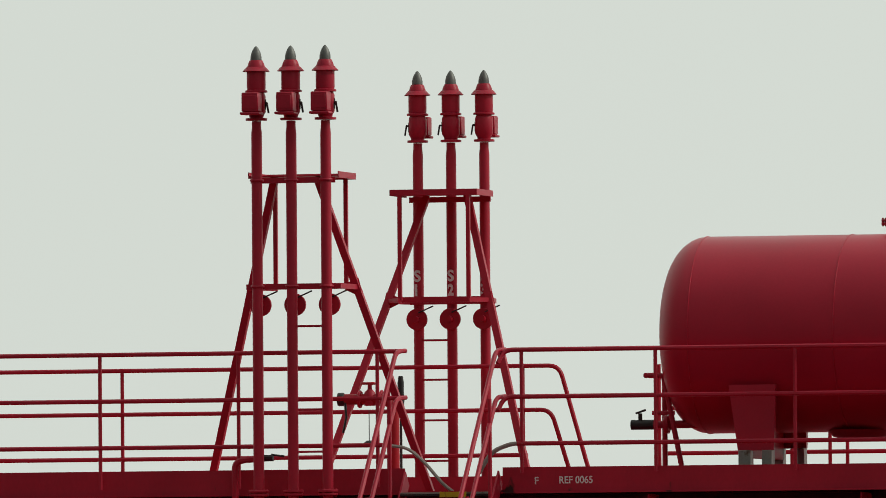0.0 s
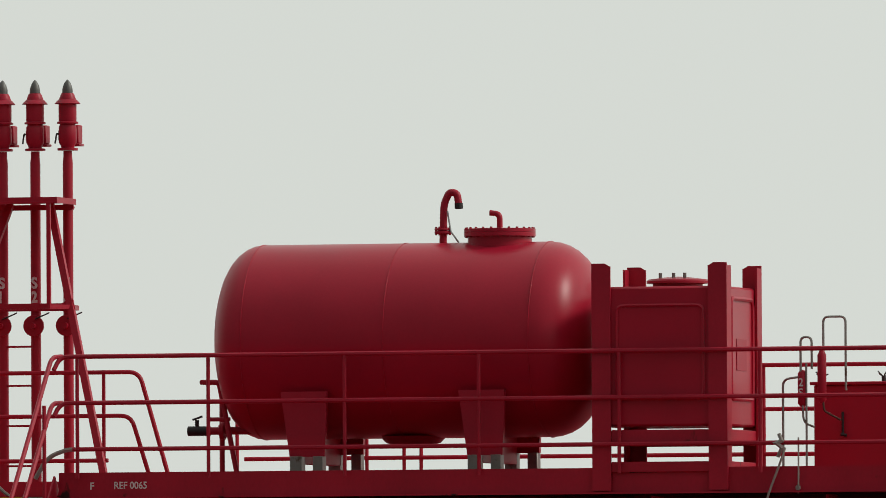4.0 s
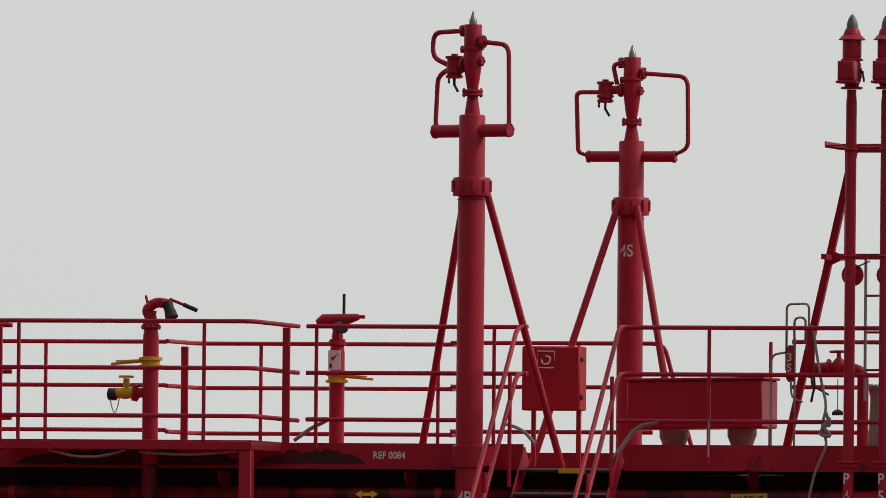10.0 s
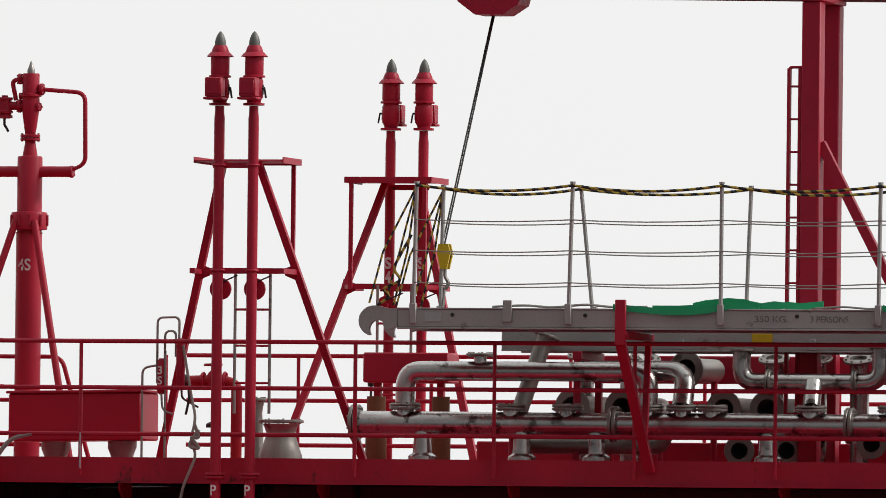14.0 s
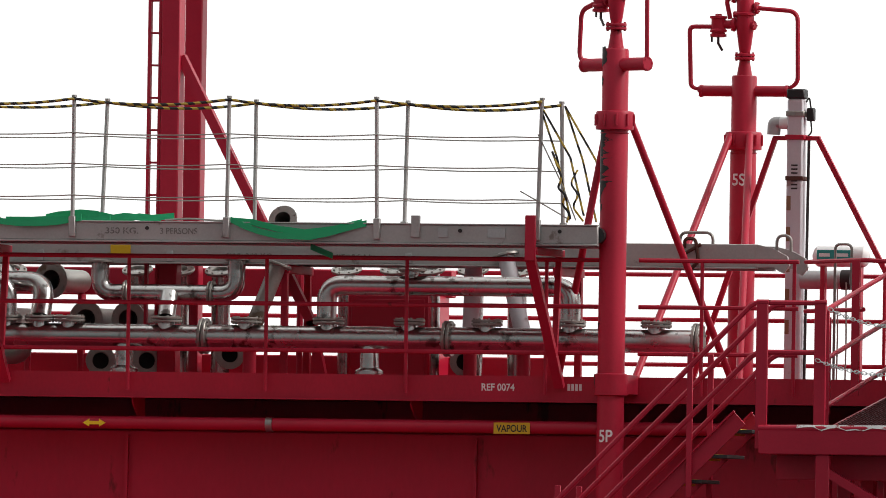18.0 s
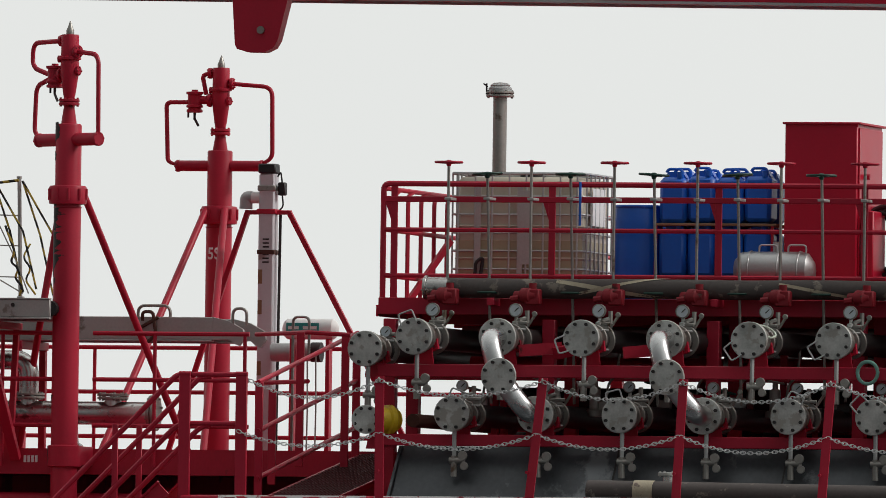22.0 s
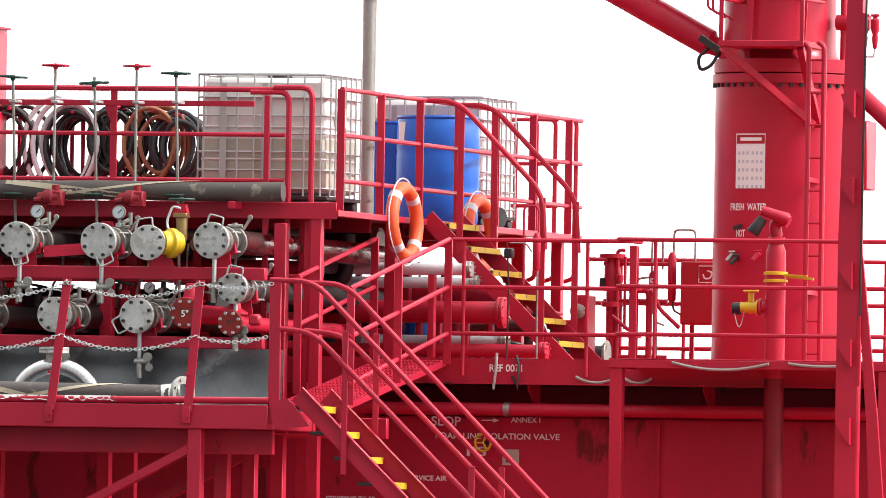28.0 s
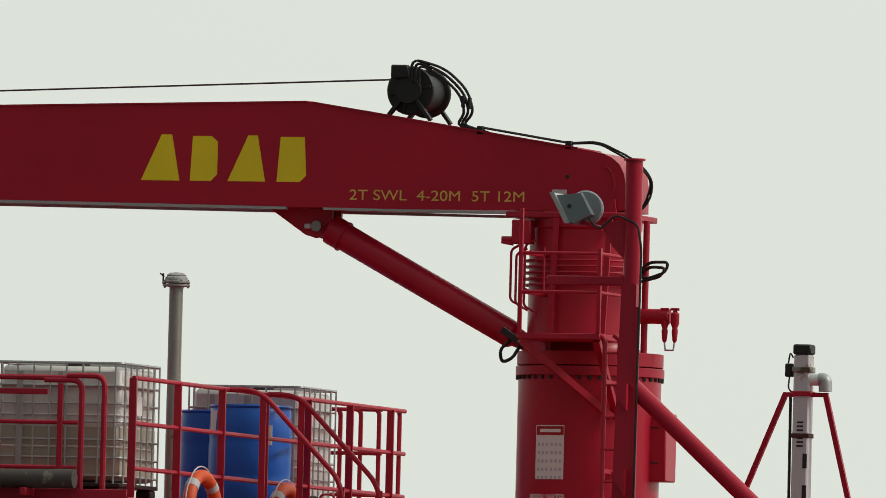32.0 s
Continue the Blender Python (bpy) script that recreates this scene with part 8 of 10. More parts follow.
part("liquid", Shape().box((37.386, -1.474, 1.37), (38.524, -0.426, 1.86), 0.03), surface("beige_liquid", (0.42, 0.38, 0.31), 0.45, 0, 0.08, 20, 0.02), i2, "beige liquid inside")
liquid_tank(37.35, 38.45, 4.1, 5.2, ibc_white, "caged white plastic tank at the far side")
solo("ladle", Shape().box((38.2, 3.75, 1.25), (38.42, 3.95, 1.36), 0.03), yellow, "small yellow plastic can on the platform", "can")
solo("caster_wheel", Shape().lathe((38.62, 4.0, 1.30), (1, -0.5, 0), [(0.03, -0.03), (0.09, -0.025), (0.10, 0), (0.09, 0.025), (0.03, 0.03)], 16), black, "small black wheel on the platform edge", "wheel")


def drum(x, y, r, z1, label, mat=None):
    t = thing("plastic_drum", (x, y, 1.196), label, "drum", "blue drums")
    h = z1 - 1.2
    part("body", Shape().lathe((x, y, 1.2), (0, 0, 1), [(r * 0.92, 0), (r * 0.97, 0.03), (r, h * 0.3), (r * 0.98, h * 0.33), (r, h * 0.36), (r, h * 0.64), (r * 0.98, h * 0.67), (r, h * 0.70), (r * 0.97, h - 0.04), (r * 0.93, h - 0.02)], 32), mat or blue, t)
    part("rim", Shape().ring((x, y, z1 - 0.015), (0, 0, 1), r * 0.95, 0.016, 32, 6), mat or blue, t)
    part("lid", Shape().lathe((x, y, z1 - 0.03), (0, 0, 1), [(r * 0.93, 0), (r * 0.92, 0.012), (r * 0.3, 0.014), (0.02, 0.014)], 32), mat or blue, t)
    return t


d1 = drum(33.06, -0.45, 0.215, 2.13, "plain blue plastic drum beside the caged tank")
drum(33.3, 0.1, 0.215, 2.12, "blue plastic drum behind another drum")
d2 = drum(38.30, 3.05, 0.38, 2.19, "large blue plastic drum with a paper label")
part("label_sheet", Shape().box((38.01, 2.76, 1.92), (38.085, 2.768, 2.13), 0.0005), white, d2, "white paper label")
part("label_sheet", Shape().box((38.54, 2.76, 1.82), (38.60, 2.772, 2.0), 0.0005), white, d2, "white paper label")
drum(37.78, 3.45, 0.27, 2.15, "large blue plastic drum behind another drum")


def jerrican(x, y, z, label):
    w, d, h = 0.24, 0.27, 0.40
    t = thing("jerrican", (x, y, z), label, "jerrican", "blue jerricans")
    part("body", Shape().box((x - w / 2, y - d / 2, z), (x + w / 2, y + d / 2, z + h), 0.035), blue, t)
    part("shoulder", Shape().prism([(x - w / 2 + 0.02, z + h - 0.002), (x + w / 2 - 0.02, z + h - 0.002), (x + w / 2 - 0.05, z + h + 0.05), (x - w / 2 + 0.06, z + h + 0.05)], "xz", y - 0.05, y + 0.05), blue, t)
    part("cap", Shape().cyl((x + 0.06, y - 0.09, z + h - 0.003), (x + 0.06, y - 0.09, z + h + 0.05), 0.03, 12), blue, t)
    part("handle", Shape().tube(fillet([(x - 0.09, y, z + h + 0.045), (x - 0.07, y, z + h + 0.075), (x + 0.04, y, z + h + 0.075), (x + 0.06, y, z + h + 0.04)], 0.02, 3), 0.014, 6), blue, t)


for k in range(4):
    for j in range(2):
        jerrican(33.42 + k * 0.255, -0.55 + j * 0.3, 1.97 + 0.012 * ((k + j) % 2), "blue plastic jerrican stacked in the upper tier")
        jerrican(33.42 + k * 0.255, -0.55 + j * 0.3, 1.50, "blue plastic jerrican stacked in the lower tier")
bd = thing("storage_shelf", (33.8, -0.4, 1.196), "low red steel shelf with a board for jerricans", "shelf")
part("board", Shape().box((33.27, -0.72, 1.945), (34.36, -0.05, 1.968), 0.004), wood, bd, "wooden board")
part("board", Shape().box((33.27, -0.72, 1.46), (34.36, -0.05, 1.498), 0.004), wood, bd)
for x in (33.28, 34.33):
    for y in (-0.71, -0.09):
        part("post", Shape().box((x - 0.012, y - 0.012, 1.197), (x + 0.012, y + 0.012, 1.944)), red, bd)
tank_silver = surface("brushed_silver_steel", (0.42, 0.42, 0.42), 0.38, 0.9, 0.15, 50, 0.03)
sv = thing("portable_tank", (34.45, -1.0, 1.196), "small silver cylindrical tank with handles", "tank")
part("shell", Shape().lathe((34.10, -1.0, 1.55), (1, 0, 0), [(0.02, -0.04), (0.10, -0.02), (0.155, 0.03), (0.165, 0.10), (0.165, 0.56), (0.15, 0.63), (0.08, 0.68), (0.02, 0.69)], 28), tank_silver, sv)
for x in (34.22, 34.48, 34.66):
    part("band", Shape().ring((x, -1.0, 1.55), (1, 0, 0), 0.167, 0.008, 28, 6), tank_silver, sv)
for x in (34.30, 34.56):
    part("carry_handle", Shape().tube(fillet([(x, -1.05, 1.69), (x, -1.05, 1.77), (x + 0.16, -1.05, 1.77), (x + 0.16, -1.05, 1.69)], 0.03), 0.009, 6), tank_silver, sv)
for x in (34.2, 34.6):
    part("saddle", Shape().box((x, -1.12, 1.197), (x + 0.08, -0.88, 1.42)), red, sv)
part("filler", Shape().cyl((34.45, -1.0, 1.70), (34.45, -1.0, 1.80), 0.04, 12), tank_silver, sv)
cbx = thing("tall_locker", (34.8, -0.4, 1.196), "tall narrow red steel locker on the platform", "locker")
part("body", Shape().box((34.48, -0.9, 1.197), (35.13, 0.02, 2.84), 0.01), red_gloss, cbx)
part("door", Shape().box((35.131, -0.86, 1.25), (35.145, -0.02, 2.80), 0.003), red_gloss, cbx)
part("roof_edge", Shape().box((34.46, -0.92, 2.83), (35.16, 0.04, 2.85), 0.004), red, cbx)
part("bolt", Shape().cyl((35.14, -0.7, 2.38), (35.20, -0.7, 2.38), 0.025, 8), red, cbx)
solo("red_sheet", Shape().box((35.20, -0.85, 1.25), (35.27, -0.4, 2.08), 0.01), red_gloss, "red panel leaning against the locker", "panel")


pale_hose = surface("pale_grey_hose", (0.60, 0.61, 0.63), 0.5, 0, 0.12, 40, 0.03)


def coil(x, z, r, n, tube, mat, label, wob):
    random.seed(int(x * 100))
    t = thing("hose_coil", (x, -0.45, 1.196), label, "hose coil", "coiled hoses on the railing")
    for k in range(n):
        pts = []
        rr = r * random.uniform(0.70, 1.08)
        dx, dy = random.uniform(-wob, wob), -0.5 + k * tube * 1.7
        for i in range(28):
            a = 2 * math.pi * i / 28
            ex = 1.0 + 0.25 * max(0, -math.sin(a))
            pts.append((x + dx + rr * 0.80 * math.cos(a), dy + 0.02 * math.sin(3 * a + k), z + rr * ex * math.sin(a)))
        part("loop", Shape().tube(pts, tube, 8, closed=True), mat, t)
    part("hook", Shape().tube([(x, -0.55, z + r * 0.92), (x, -0.2, z + r * 0.90), (x, -0.2, 1.197)], 0.016, 6), red, t)
    return t


coil(35.33, 1.83, 0.31, 10, 0.019, black, "black rubber hose coil hung on a hook", 0.09)
coil(35.82, 1.82, 0.37, 3, 0.024, pale_hose, "pale grey hose coil hung on a hook", 0.09)
coil(35.92, 1.80, 0.31, 13, 0.020, black, "thin black hose coil beside the grey one", 0.09)
coil(36.32, 1.86, 0.30, 12, 0.018, black, "tangled black cable coil hung on a hook", 0.11)
coil(36.66, 1.83, 0.31, 7, 0.022, brown_hose, "brown rubber hose coil hung on a hook", 0.09)
coil(36.88, 1.80, 0.30, 10, 0.021, surface("dark_grey_hose", (0.035, 0.035, 0.04), 0.6), "dark grey hose coil hung on a hook", 0.06)


def vent_post(x, y, top, label):
    t = thing("vent_post", (x, y, 1.196), label, "vent pipe", "grey vent posts")
    part("pipe", Shape().lathe((x, y, 0), (0, 0, 1), [(0.062, 1.197), (0.062, top - 0.10), (0.066, top - 0.095), (0.066, top - 0.06)], 20), dull_steel, t)
    part("flange", Shape().disc((x, y, top - 0.10), (0, 0, 1), 0.125, 0.022, 6, 0.105, 0.012).disc((x, y, top - 0.07), (0, 0, 1), 0.125, 0.02, 6, 0.105, 0.012), dull_steel, t)
    part("screen_cap", Shape().lathe((x, y, top - 0.05), (0, 0, 1), [(0.105, 0), (0.105, 0.03), (0.085, 0.045), (0.09, 0.055), (0.06, 0.075), (0.01, 0.08)], 20), galv, t)
    part("wing_bolt", Shape().cyl((x - 0.12, y - 0.02, top - 0.08), (x - 0.12, y - 0.02, top + 0.02), 0.008, 6).cyl((x - 0.15, y - 0.02, top + 0.02), (x - 0.11, y - 0.02, top - 0.01), 0.007, 5), dark_steel, t)
    return t


vent_post(31.40, 1.0, 3.235, "grey steel vent pipe with a flanged cap")
vent_post(38.20, 1.05, 3.29, "grey steel vent pipe with a flanged screen cap")

# ---- aft end of the platform: railings, lifebuoys, stair ----
ra = thing("platform_railing", (38.5, 2, 1.2), "red steel railing along the platform's aft end", "railing", "railings")
for z in (2.26, 1.86, 1.46):
    y0 = -1.9
    part("rail", Shape().cyl((38.79, -1.9, z), (38.79, 6.25, z), 0.021, 8), red, ra)
for y in (-1.92, -0.63, 0.66, 1.95, 3.24, 4.53, 5.8):
    part("post", Shape().box((38.757, y - 0.01, 1.2), (38.827, y + 0.01, 2.26), 0.003), red, ra)
for x, zt in ((38.32, 2.23), (38.53, 2.27)):
    part("bent_post", Shape().tube(fillet([(x - 0.35, -1.93, zt), (x, -1.93, zt), (x, -1.93, 0.95), (x + 0.02, -1.85, 0.92)], 0.10), 0.026, 8), red, ra)
part("flat_post", Shape().box((38.48, -1.94, -0.3), (38.55, -1.90, 1.1), 0.004), red, ra)
part("flat_post", Shape().box((38.10, -1.96, -0.3), (38.15, -1.93, 2.2), 0.004), red, ra)
fs = thing("platform_railing", (38.6, 6.22, 1.2), "red steel railing at the far corner of the platform", "railing", "railings")
for x, b in ((38.17, 0), (38.37, 1), (38.55, 1), (38.75, 0)):
    part("post", Shape().tube(fillet([(x - 0.12, 6.22, 2.27), (x, 6.22, 2.27), (x, 6.22, 0.80), (x - 0.1, 6.22, 0.77)], 0.07), 0.022, 6), red, fs)
for z in (2.27, 1.86, 1.47):
    part("rail", Shape().cyl((37.0, 6.22, z), (38.58, 6.22, z), 0.02, 8), red, fs)


def lifebuoy(x, y, z, label, axis=(1, -0.1, 0.05), mat=None, R=0.30, r=0.06):
    t = thing("lifebuoy", (x, y, z), label, "lifebuoy", "orange lifebuoys")
    b = part("ring", Shape().ring((x, y, z), axis, R, r, 40, 14), mat or orange, t)
    a = Vector(axis).normalized()
    u = Vector((0, 0, 1))
    u = (u - a * u.dot(a)).normalized()
    w = a.cross(u)
    for k in range(4):
        t0 = math.pi / 4 + k * math.pi / 2
        pts = [Vector((x, y, z)) + (u * math.cos(t0 + d) + w * math.sin(t0 + d)) * R for d in (-0.12, 0, 0.12)]
        part("reflective_band", Shape().tube(pts, r + 0.0025, 14, cap=False), off_white, b, "silver reflective band")
        p0, p1 = t0, t0 + math.pi / 2
        rope = [Vector((x, y, z)) + (u * math.cos(p0 + (p1 - p0) * i / 8) + w * math.sin(p0 + (p1 - p0) * i / 8)) * (R + r + 0.008 + 0.02 * math.sin(math.pi * i / 8)) for i in range(9)]
        part("grab_line", Shape().tube(rope, 0.007, 5), off_white, b, "pale grab line")
    return t


lifebuoy(38.86, -0.05, 1.15, "orange lifebuoy with silver bands hung outside the railing")
lifebuoy(38.88, 2.40, 1.11, "orange lifebuoy with silver bands hung on the far railing")

up = thing("platform_stairs", (39.3, 1.3, -0.245), "steep red stairs with yellow step edges up to the platform", "stairs", "manifold stairs")
for y in (0.9, 1.95):
    part("stringer", Shape().bar((38.80, y, 1.22), (40.22, y, -0.18), 0.02, 0.15), red, up)
for i in range(7):
    z, x = 1.165 - 0.208 * i, 38.80 + 0.206 * i
    s = part("tread", Shape().box((x, 0.91, z - 0.03), (x + 0.2, 1.94, z), 0.003), dark_steel, up)
    part("yellow_edge", Shape().box((x + 0.2, 0.93, z - 0.042), (x + 0.206, 1.92, z + 0.008), 0.001), tread_yellow, s, "yellow painted edge")
    part("yellow_edge", Shape().box((x + 0.10, 0.93, z + 0.0005), (x + 0.2, 1.92, z + 0.006), 0.001), tread_yellow, s, "yellow painted edge")
for y in (0.85, 2.0):
    for h in (1.04,):
        part("handrail", Shape().tube(fillet([(38.74, y, 1.22 + h), (39.08, y, 1.22 + h), (39.88, y, 0.40 + h), (39.91, y, 0.40 + h - 0.5)], 0.16), 0.024, 8), red, up)
    for x, za, zb in ((39.12, 0.9, 2.2), (39.88, 0.1, 1.4)):
        part("post", Shape().box((x - 0.03, y - 0.008, za), (x + 0.03, y + 0.008, zb), 0.003), red, up)

# pipes under the platform's aft end
for x0, x1, y, z, r, mat, lab in ((37.2, 39.56, 0.6, 0.37, 0.10, red_worn, "thick red painted pipe with flanged end"), (37.0, 39.35, 2.2, 0.52, 0.105, red, "thick red painted pipe behind the stair"),
                                  (37.0, 39.95, 0.6, 0.03, 0.06, red_worn, "red painted pipe low on deck"), (38.0, 39.5, 0.9, 0.12, 0.05, off_white, "pale weathered pipe low on deck"), (36.5, 39.25, 0.8, 0.635, 0.05, off_white, "pale weathered pipe under the platform"),
                                  (36.5, 39.30, 0.4, 0.745, 0.055, off_white, "thin pale pipe under the platform"), (33.0, 38.4, 0.6, 0.95, 0.12, dark_steel, "dark coated pipe under the platform"), (31.3, 38.4, 1.2, 0.14, 0.09, red_worn, "worn red pipe behind the manifold")):
    t = thing("deck_line", (x0, y, z), lab, "pipe", "pipes under the platform")
    part("pipe_length", Shape().cyl((x0, y, z), (x1, y, z), r, 18), mat, t)
    part("end_flange", Shape().disc((x1, y, z), (1, 0, 0), r * 1.4, 0.03, 8, r * 1.22, 0.011).disc((x1 + 0.034, y, z), (1, 0, 0), r * 1.4, 0.03, 8, r * 1.22, 0.011), mat if mat in (red, red_worn) else dull_steel, t)
    for x in (x0 + 0.4, x1 - 0.3):
        part("stand", Shape().box((x - 0.03, y - 0.04, -0.245), (x + 0.03, y + 0.04, z - r * 0.9)), red, t)
sbt = thing("sampling_rack", (40.04, 0.1, -0.245), "red sampling bottle with a looped pipe by the stairs", "pipe rack", "sampling racks along the rail")
part("bottle", Shape().lathe((40.04, 0.08, 0.73), (0, 0, 1), [(0.015, 0), (0.035, 0.03), (0.037, 0.30), (0.018, 0.34)], 12), red, sbt)
part("loop_pipe", Shape().tube(fillet([(39.915, 0.1, 0.6), (39.915, 0.1, 1.31), (40.05, 0.1, 1.31), (40.05, 0.1, 1.05)], 0.05), 0.011, 6), red_worn, sbt)
part("thin_pipe", Shape().tube([(40.045, 0.1, 0.75), (40.05, 0.1, -0.245)], 0.010, 6), dull_steel, sbt)
part("thin_pipe", Shape().tube(fillet([(39.80, 0.06, 0.98), (39.95, 0.06, 0.98), (40.0, 0.06, 0.9)], 0.04), 0.009, 6), dull_steel, sbt)
part("drip_lever", Shape().tube([(39.78, 0.04, 1.0), (39.80, 0.04, 0.6), (39.79, 0.04, -0.24)], 0.008, 5), rust, sbt)
part("tap", Shape().box((39.76, 0.0, 0.84), (39.84, 0.08, 0.93), 0.01), dark_steel, sbt)
rb = thing("junction_box", (39.64, 2.3, -0.245), "red steel block at the end of a pipe", "box")
part("body", Shape().box((39.79, 2.2, -0.245), (39.95, 2.5, 0.57), 0.012), red, rb)
part("lamp", Shape().lathe((39.87, 2.18, 0.42), (0, -1, 0), [(0.07, 0), (0.07, 0.03), (0.03, 0.05)], 14), dull_steel, rb)
solo("pipe_elbow", Shape().tube(fillet([(38.0, 0.2, 0.62), (38.25, 0.2, 0.62), (38.27, 0.2, 1.05)], 0.2), 0.07, 14), black, "black rubber pipe elbow under the platform", "pipe piece")
solo("blue_barrel", Shape().lathe((38.46, 2.0, -0.245), (0, 0, 1), [(0.16, 0), (0.17, 0.05), (0.17, 0.55), (0.15, 0.60), (0.02, 0.61)], 20), blue, "small blue barrel beside the pipes", "barrel")
for x, z in ((38.55, 0.30), (38.9, 0.33), (39.2, 0.30), (38.7, 0.05), (39.1, 0.07)):
    t = thing("deck_fitting", (x, 1.6, -0.245), "small red flanged deck fitting", "fitting", "small deck fittings")
    part("stem", Shape().cyl((x, 1.6, -0.245), (x, 1.6, z), 0.035, 10), red_worn, t)
    part("flange", Shape().disc((x, 1.6, z), (0, 0, 1), 0.07, 0.025, 6, 0.055, 0.01), dull_steel, t)

# ---- ramps and stairs at both ends of the tray ----


def grating(x0, x1, ya, za, yb, zb, label, mat, edge_h):
    t = thing("ramp", ((x0 + x1) / 2, (ya + yb) / 2, min(za, zb)), label, "ramp", "sloping gratings")
    for x in (x0, x1):
        part("side_bar", Shape().bar((x, ya, za - 0.02), (x, yb, zb - 0.02), 0.02, edge_h), red, t)
    n = int((yb - ya) / 0.11)
    g = Shape()
    for i in range(n + 1):
        f = i / n
        y, z = ya + (yb - ya) * f, za + (zb - za) * f
        g.bar((x0, y, z), (x1, y, z), 0.02, 0.012)
    k = int((x1 - x0) / 0.032)
    for i in range(1, k):
        x = x0 + (x1 - x0) * i / k
        g.bar((x, ya, za), (x, yb, zb), 0.012, 0.012)
    part("grate", g, mat, t, "open steel grate")
    return t


grating(38.65, 39.25, -3.35, -0.53, -0.03, -0.07, "sloping red grating from the tray to the deck", red_worn, 0.055)
grating(30.45, 31.08, -3.35, -0.53, -0.03, -0.07, "sloping dark maroon grating at the forward end of the tray", surface("maroon_grate", (0.085, 0.010, 0.014), 0.9, 0, 0.3, 60, 0.08), 0.05)


def ramp_rail(label, rows, posts_, extra=()):
    t = thing("ramp_railing", rows[0][0], label, "railing", "railings")
    for pts in rows:
        part("rail", Shape().tube(fillet(pts, 0.06), 0.021, 8), red, t)
    for x, y, z0, z1 in posts_:
        part("post", Shape().box((x - 0.035, y - 0.012, z0), (x + 0.035, y + 0.012, z1), 0.003), red, t)
    return t


for x, lab in ((39.29, "red steel railing up the aft ramp"), (30.42, "red steel railing up the forward ramp")):
    ramp_rail(lab, [[(x, -3.3, h - 0.51), (x, -0.1, h)] for h in (1.0, 0.58, 0.17)],
              [(x, -3.27, -0.52, 0.49), (x, -1.75, -0.30, 0.74), (x, -0.12, -0.1, 1.0)] if x > 35 else [(x, -3.27, -0.52, 0.49), (x, -0.12, -0.1, 1.0)])
ramp_rail("red steel railing on the inner side of the aft ramp", [[(38.62, -2.6, 0.60), (38.62, -0.1, 1.0)], [(38.62, -2.6, 0.18), (38.62, -0.1, 0.58)]],
          [(38.62, -2.6, -0.42, 0.60), (38.62, -0.15, -0.1, 1.0)])
ramp_rail("red gate posts at the head of the forward ramp", [[(29.48, -0.06, 0.98), (30.22, -1.0, 0.98), (30.60, -1.0, 0.96)], [(29.48, -0.06, 0.55), (30.22, -1.0, 0.55)]],
          [(30.15, -1.0, -0.2, 0.98), (30.56, -1.0, -0.2, 0.98), (29.9, -1.0, -0.36, 0.48)])


def side_stairs(s, x0, ys, label, lead=0.33):
    """Stairs down from the tray; s is the way along the ship."""
    t = thing("tray_stairs", (x0 + s * 1.2, -5.3, -2.62), label, "stairs", "manifold stairs")
    run, drop = 2.05, 2.05
    for y in ys:
        part("stringer", Shape().bar((x0 + s * 0.20, y, -0.46), (x0 + s * 2.28, y, -2.50), 0.02, 0.15), red, t)
        part("stringer_lip", Shape().bar((x0 + s * 0.24, y - 0.02, -0.405), (x0 + s * 2.32, y - 0.02, -2.445), 0.05, 0.012), red_gloss, t)
    for i in range(9):
        x, z = x0 + s * (0.09 + 0.213 * i), -0.56 - 0.213 * i
        a, b = sorted((x - s * 0.0, x + s * 0.20))
        tr = part("tread", Shape().box((a, ys[0] + 0.012, z - 0.03), (b, ys[1] - 0.012, z), 0.003), dark_steel, t)
        e = x + s * 0.20
        a, b = sorted((e, e + s * 0.006))
        part("yellow_edge", Shape().box((a, ys[0] + 0.05, z - 0.05), (b, ys[1] - 0.05, z + 0.006), 0.001), tread_yellow, tr, "yellow painted edge")
        a, b = sorted((e - s * 0.05, e))
        part("yellow_edge", Shape().box((a, ys[0] + 0.05, z + 0.0005), (b, ys[1] - 0.05, z + 0.006), 0.001), tread_yellow, tr, "yellow painted edge")
    for y in (ys[0] - 0.04, ys[1] + 0.04):
        for h, back in ((0.505, 0.0), (0.10, 0.0)):
            part("handrail", Shape().tube(fillet([(x0 - s * 0.02, y, h), (x0 + s * lead, y, h - (0.0 if h > 0.3 else 0.03)), (x0 + s * (lead + 2.12), y, h - 2.12), (x0 + s * (lead + 2.14), y, h - 2.5)], 0.22), 0.024, 8), red, t)
        for k in (0.62, 1.75):
            part("post", Shape().box((x0 + s * k - 0.025, y - 0.01, -0.55 - k * 0.95), (x0 + s * k + 0.025, y + 0.01, 0.40 - (k - 0.3)), 0.003), red, t)
    return t


side_stairs(1, 39.29, (-5.58, -4.68), "steep red stairs with yellow step edges down from the tray")
side_stairs(-1, 30.40, (-5.45, -4.80), "steep red stairs down from the forward end of the tray", 0.08)
for x in (39.29, 30.43, 30.93):
    t = thing("corner_post", (x, -5.62, -0.7), "red flat steel post at the tray corner", "post", "chain posts on the tray")
    part("bar", Shape().box((x - 0.05, -5.64, -0.72), (x + 0.05, -5.61, 0.51), 0.005), red, t)
    part("cap", Shape().cyl((x - 0.05, -5.625, 0.51), (x + 0.05, -5.625, 0.51), 0.022, 8), red, t)

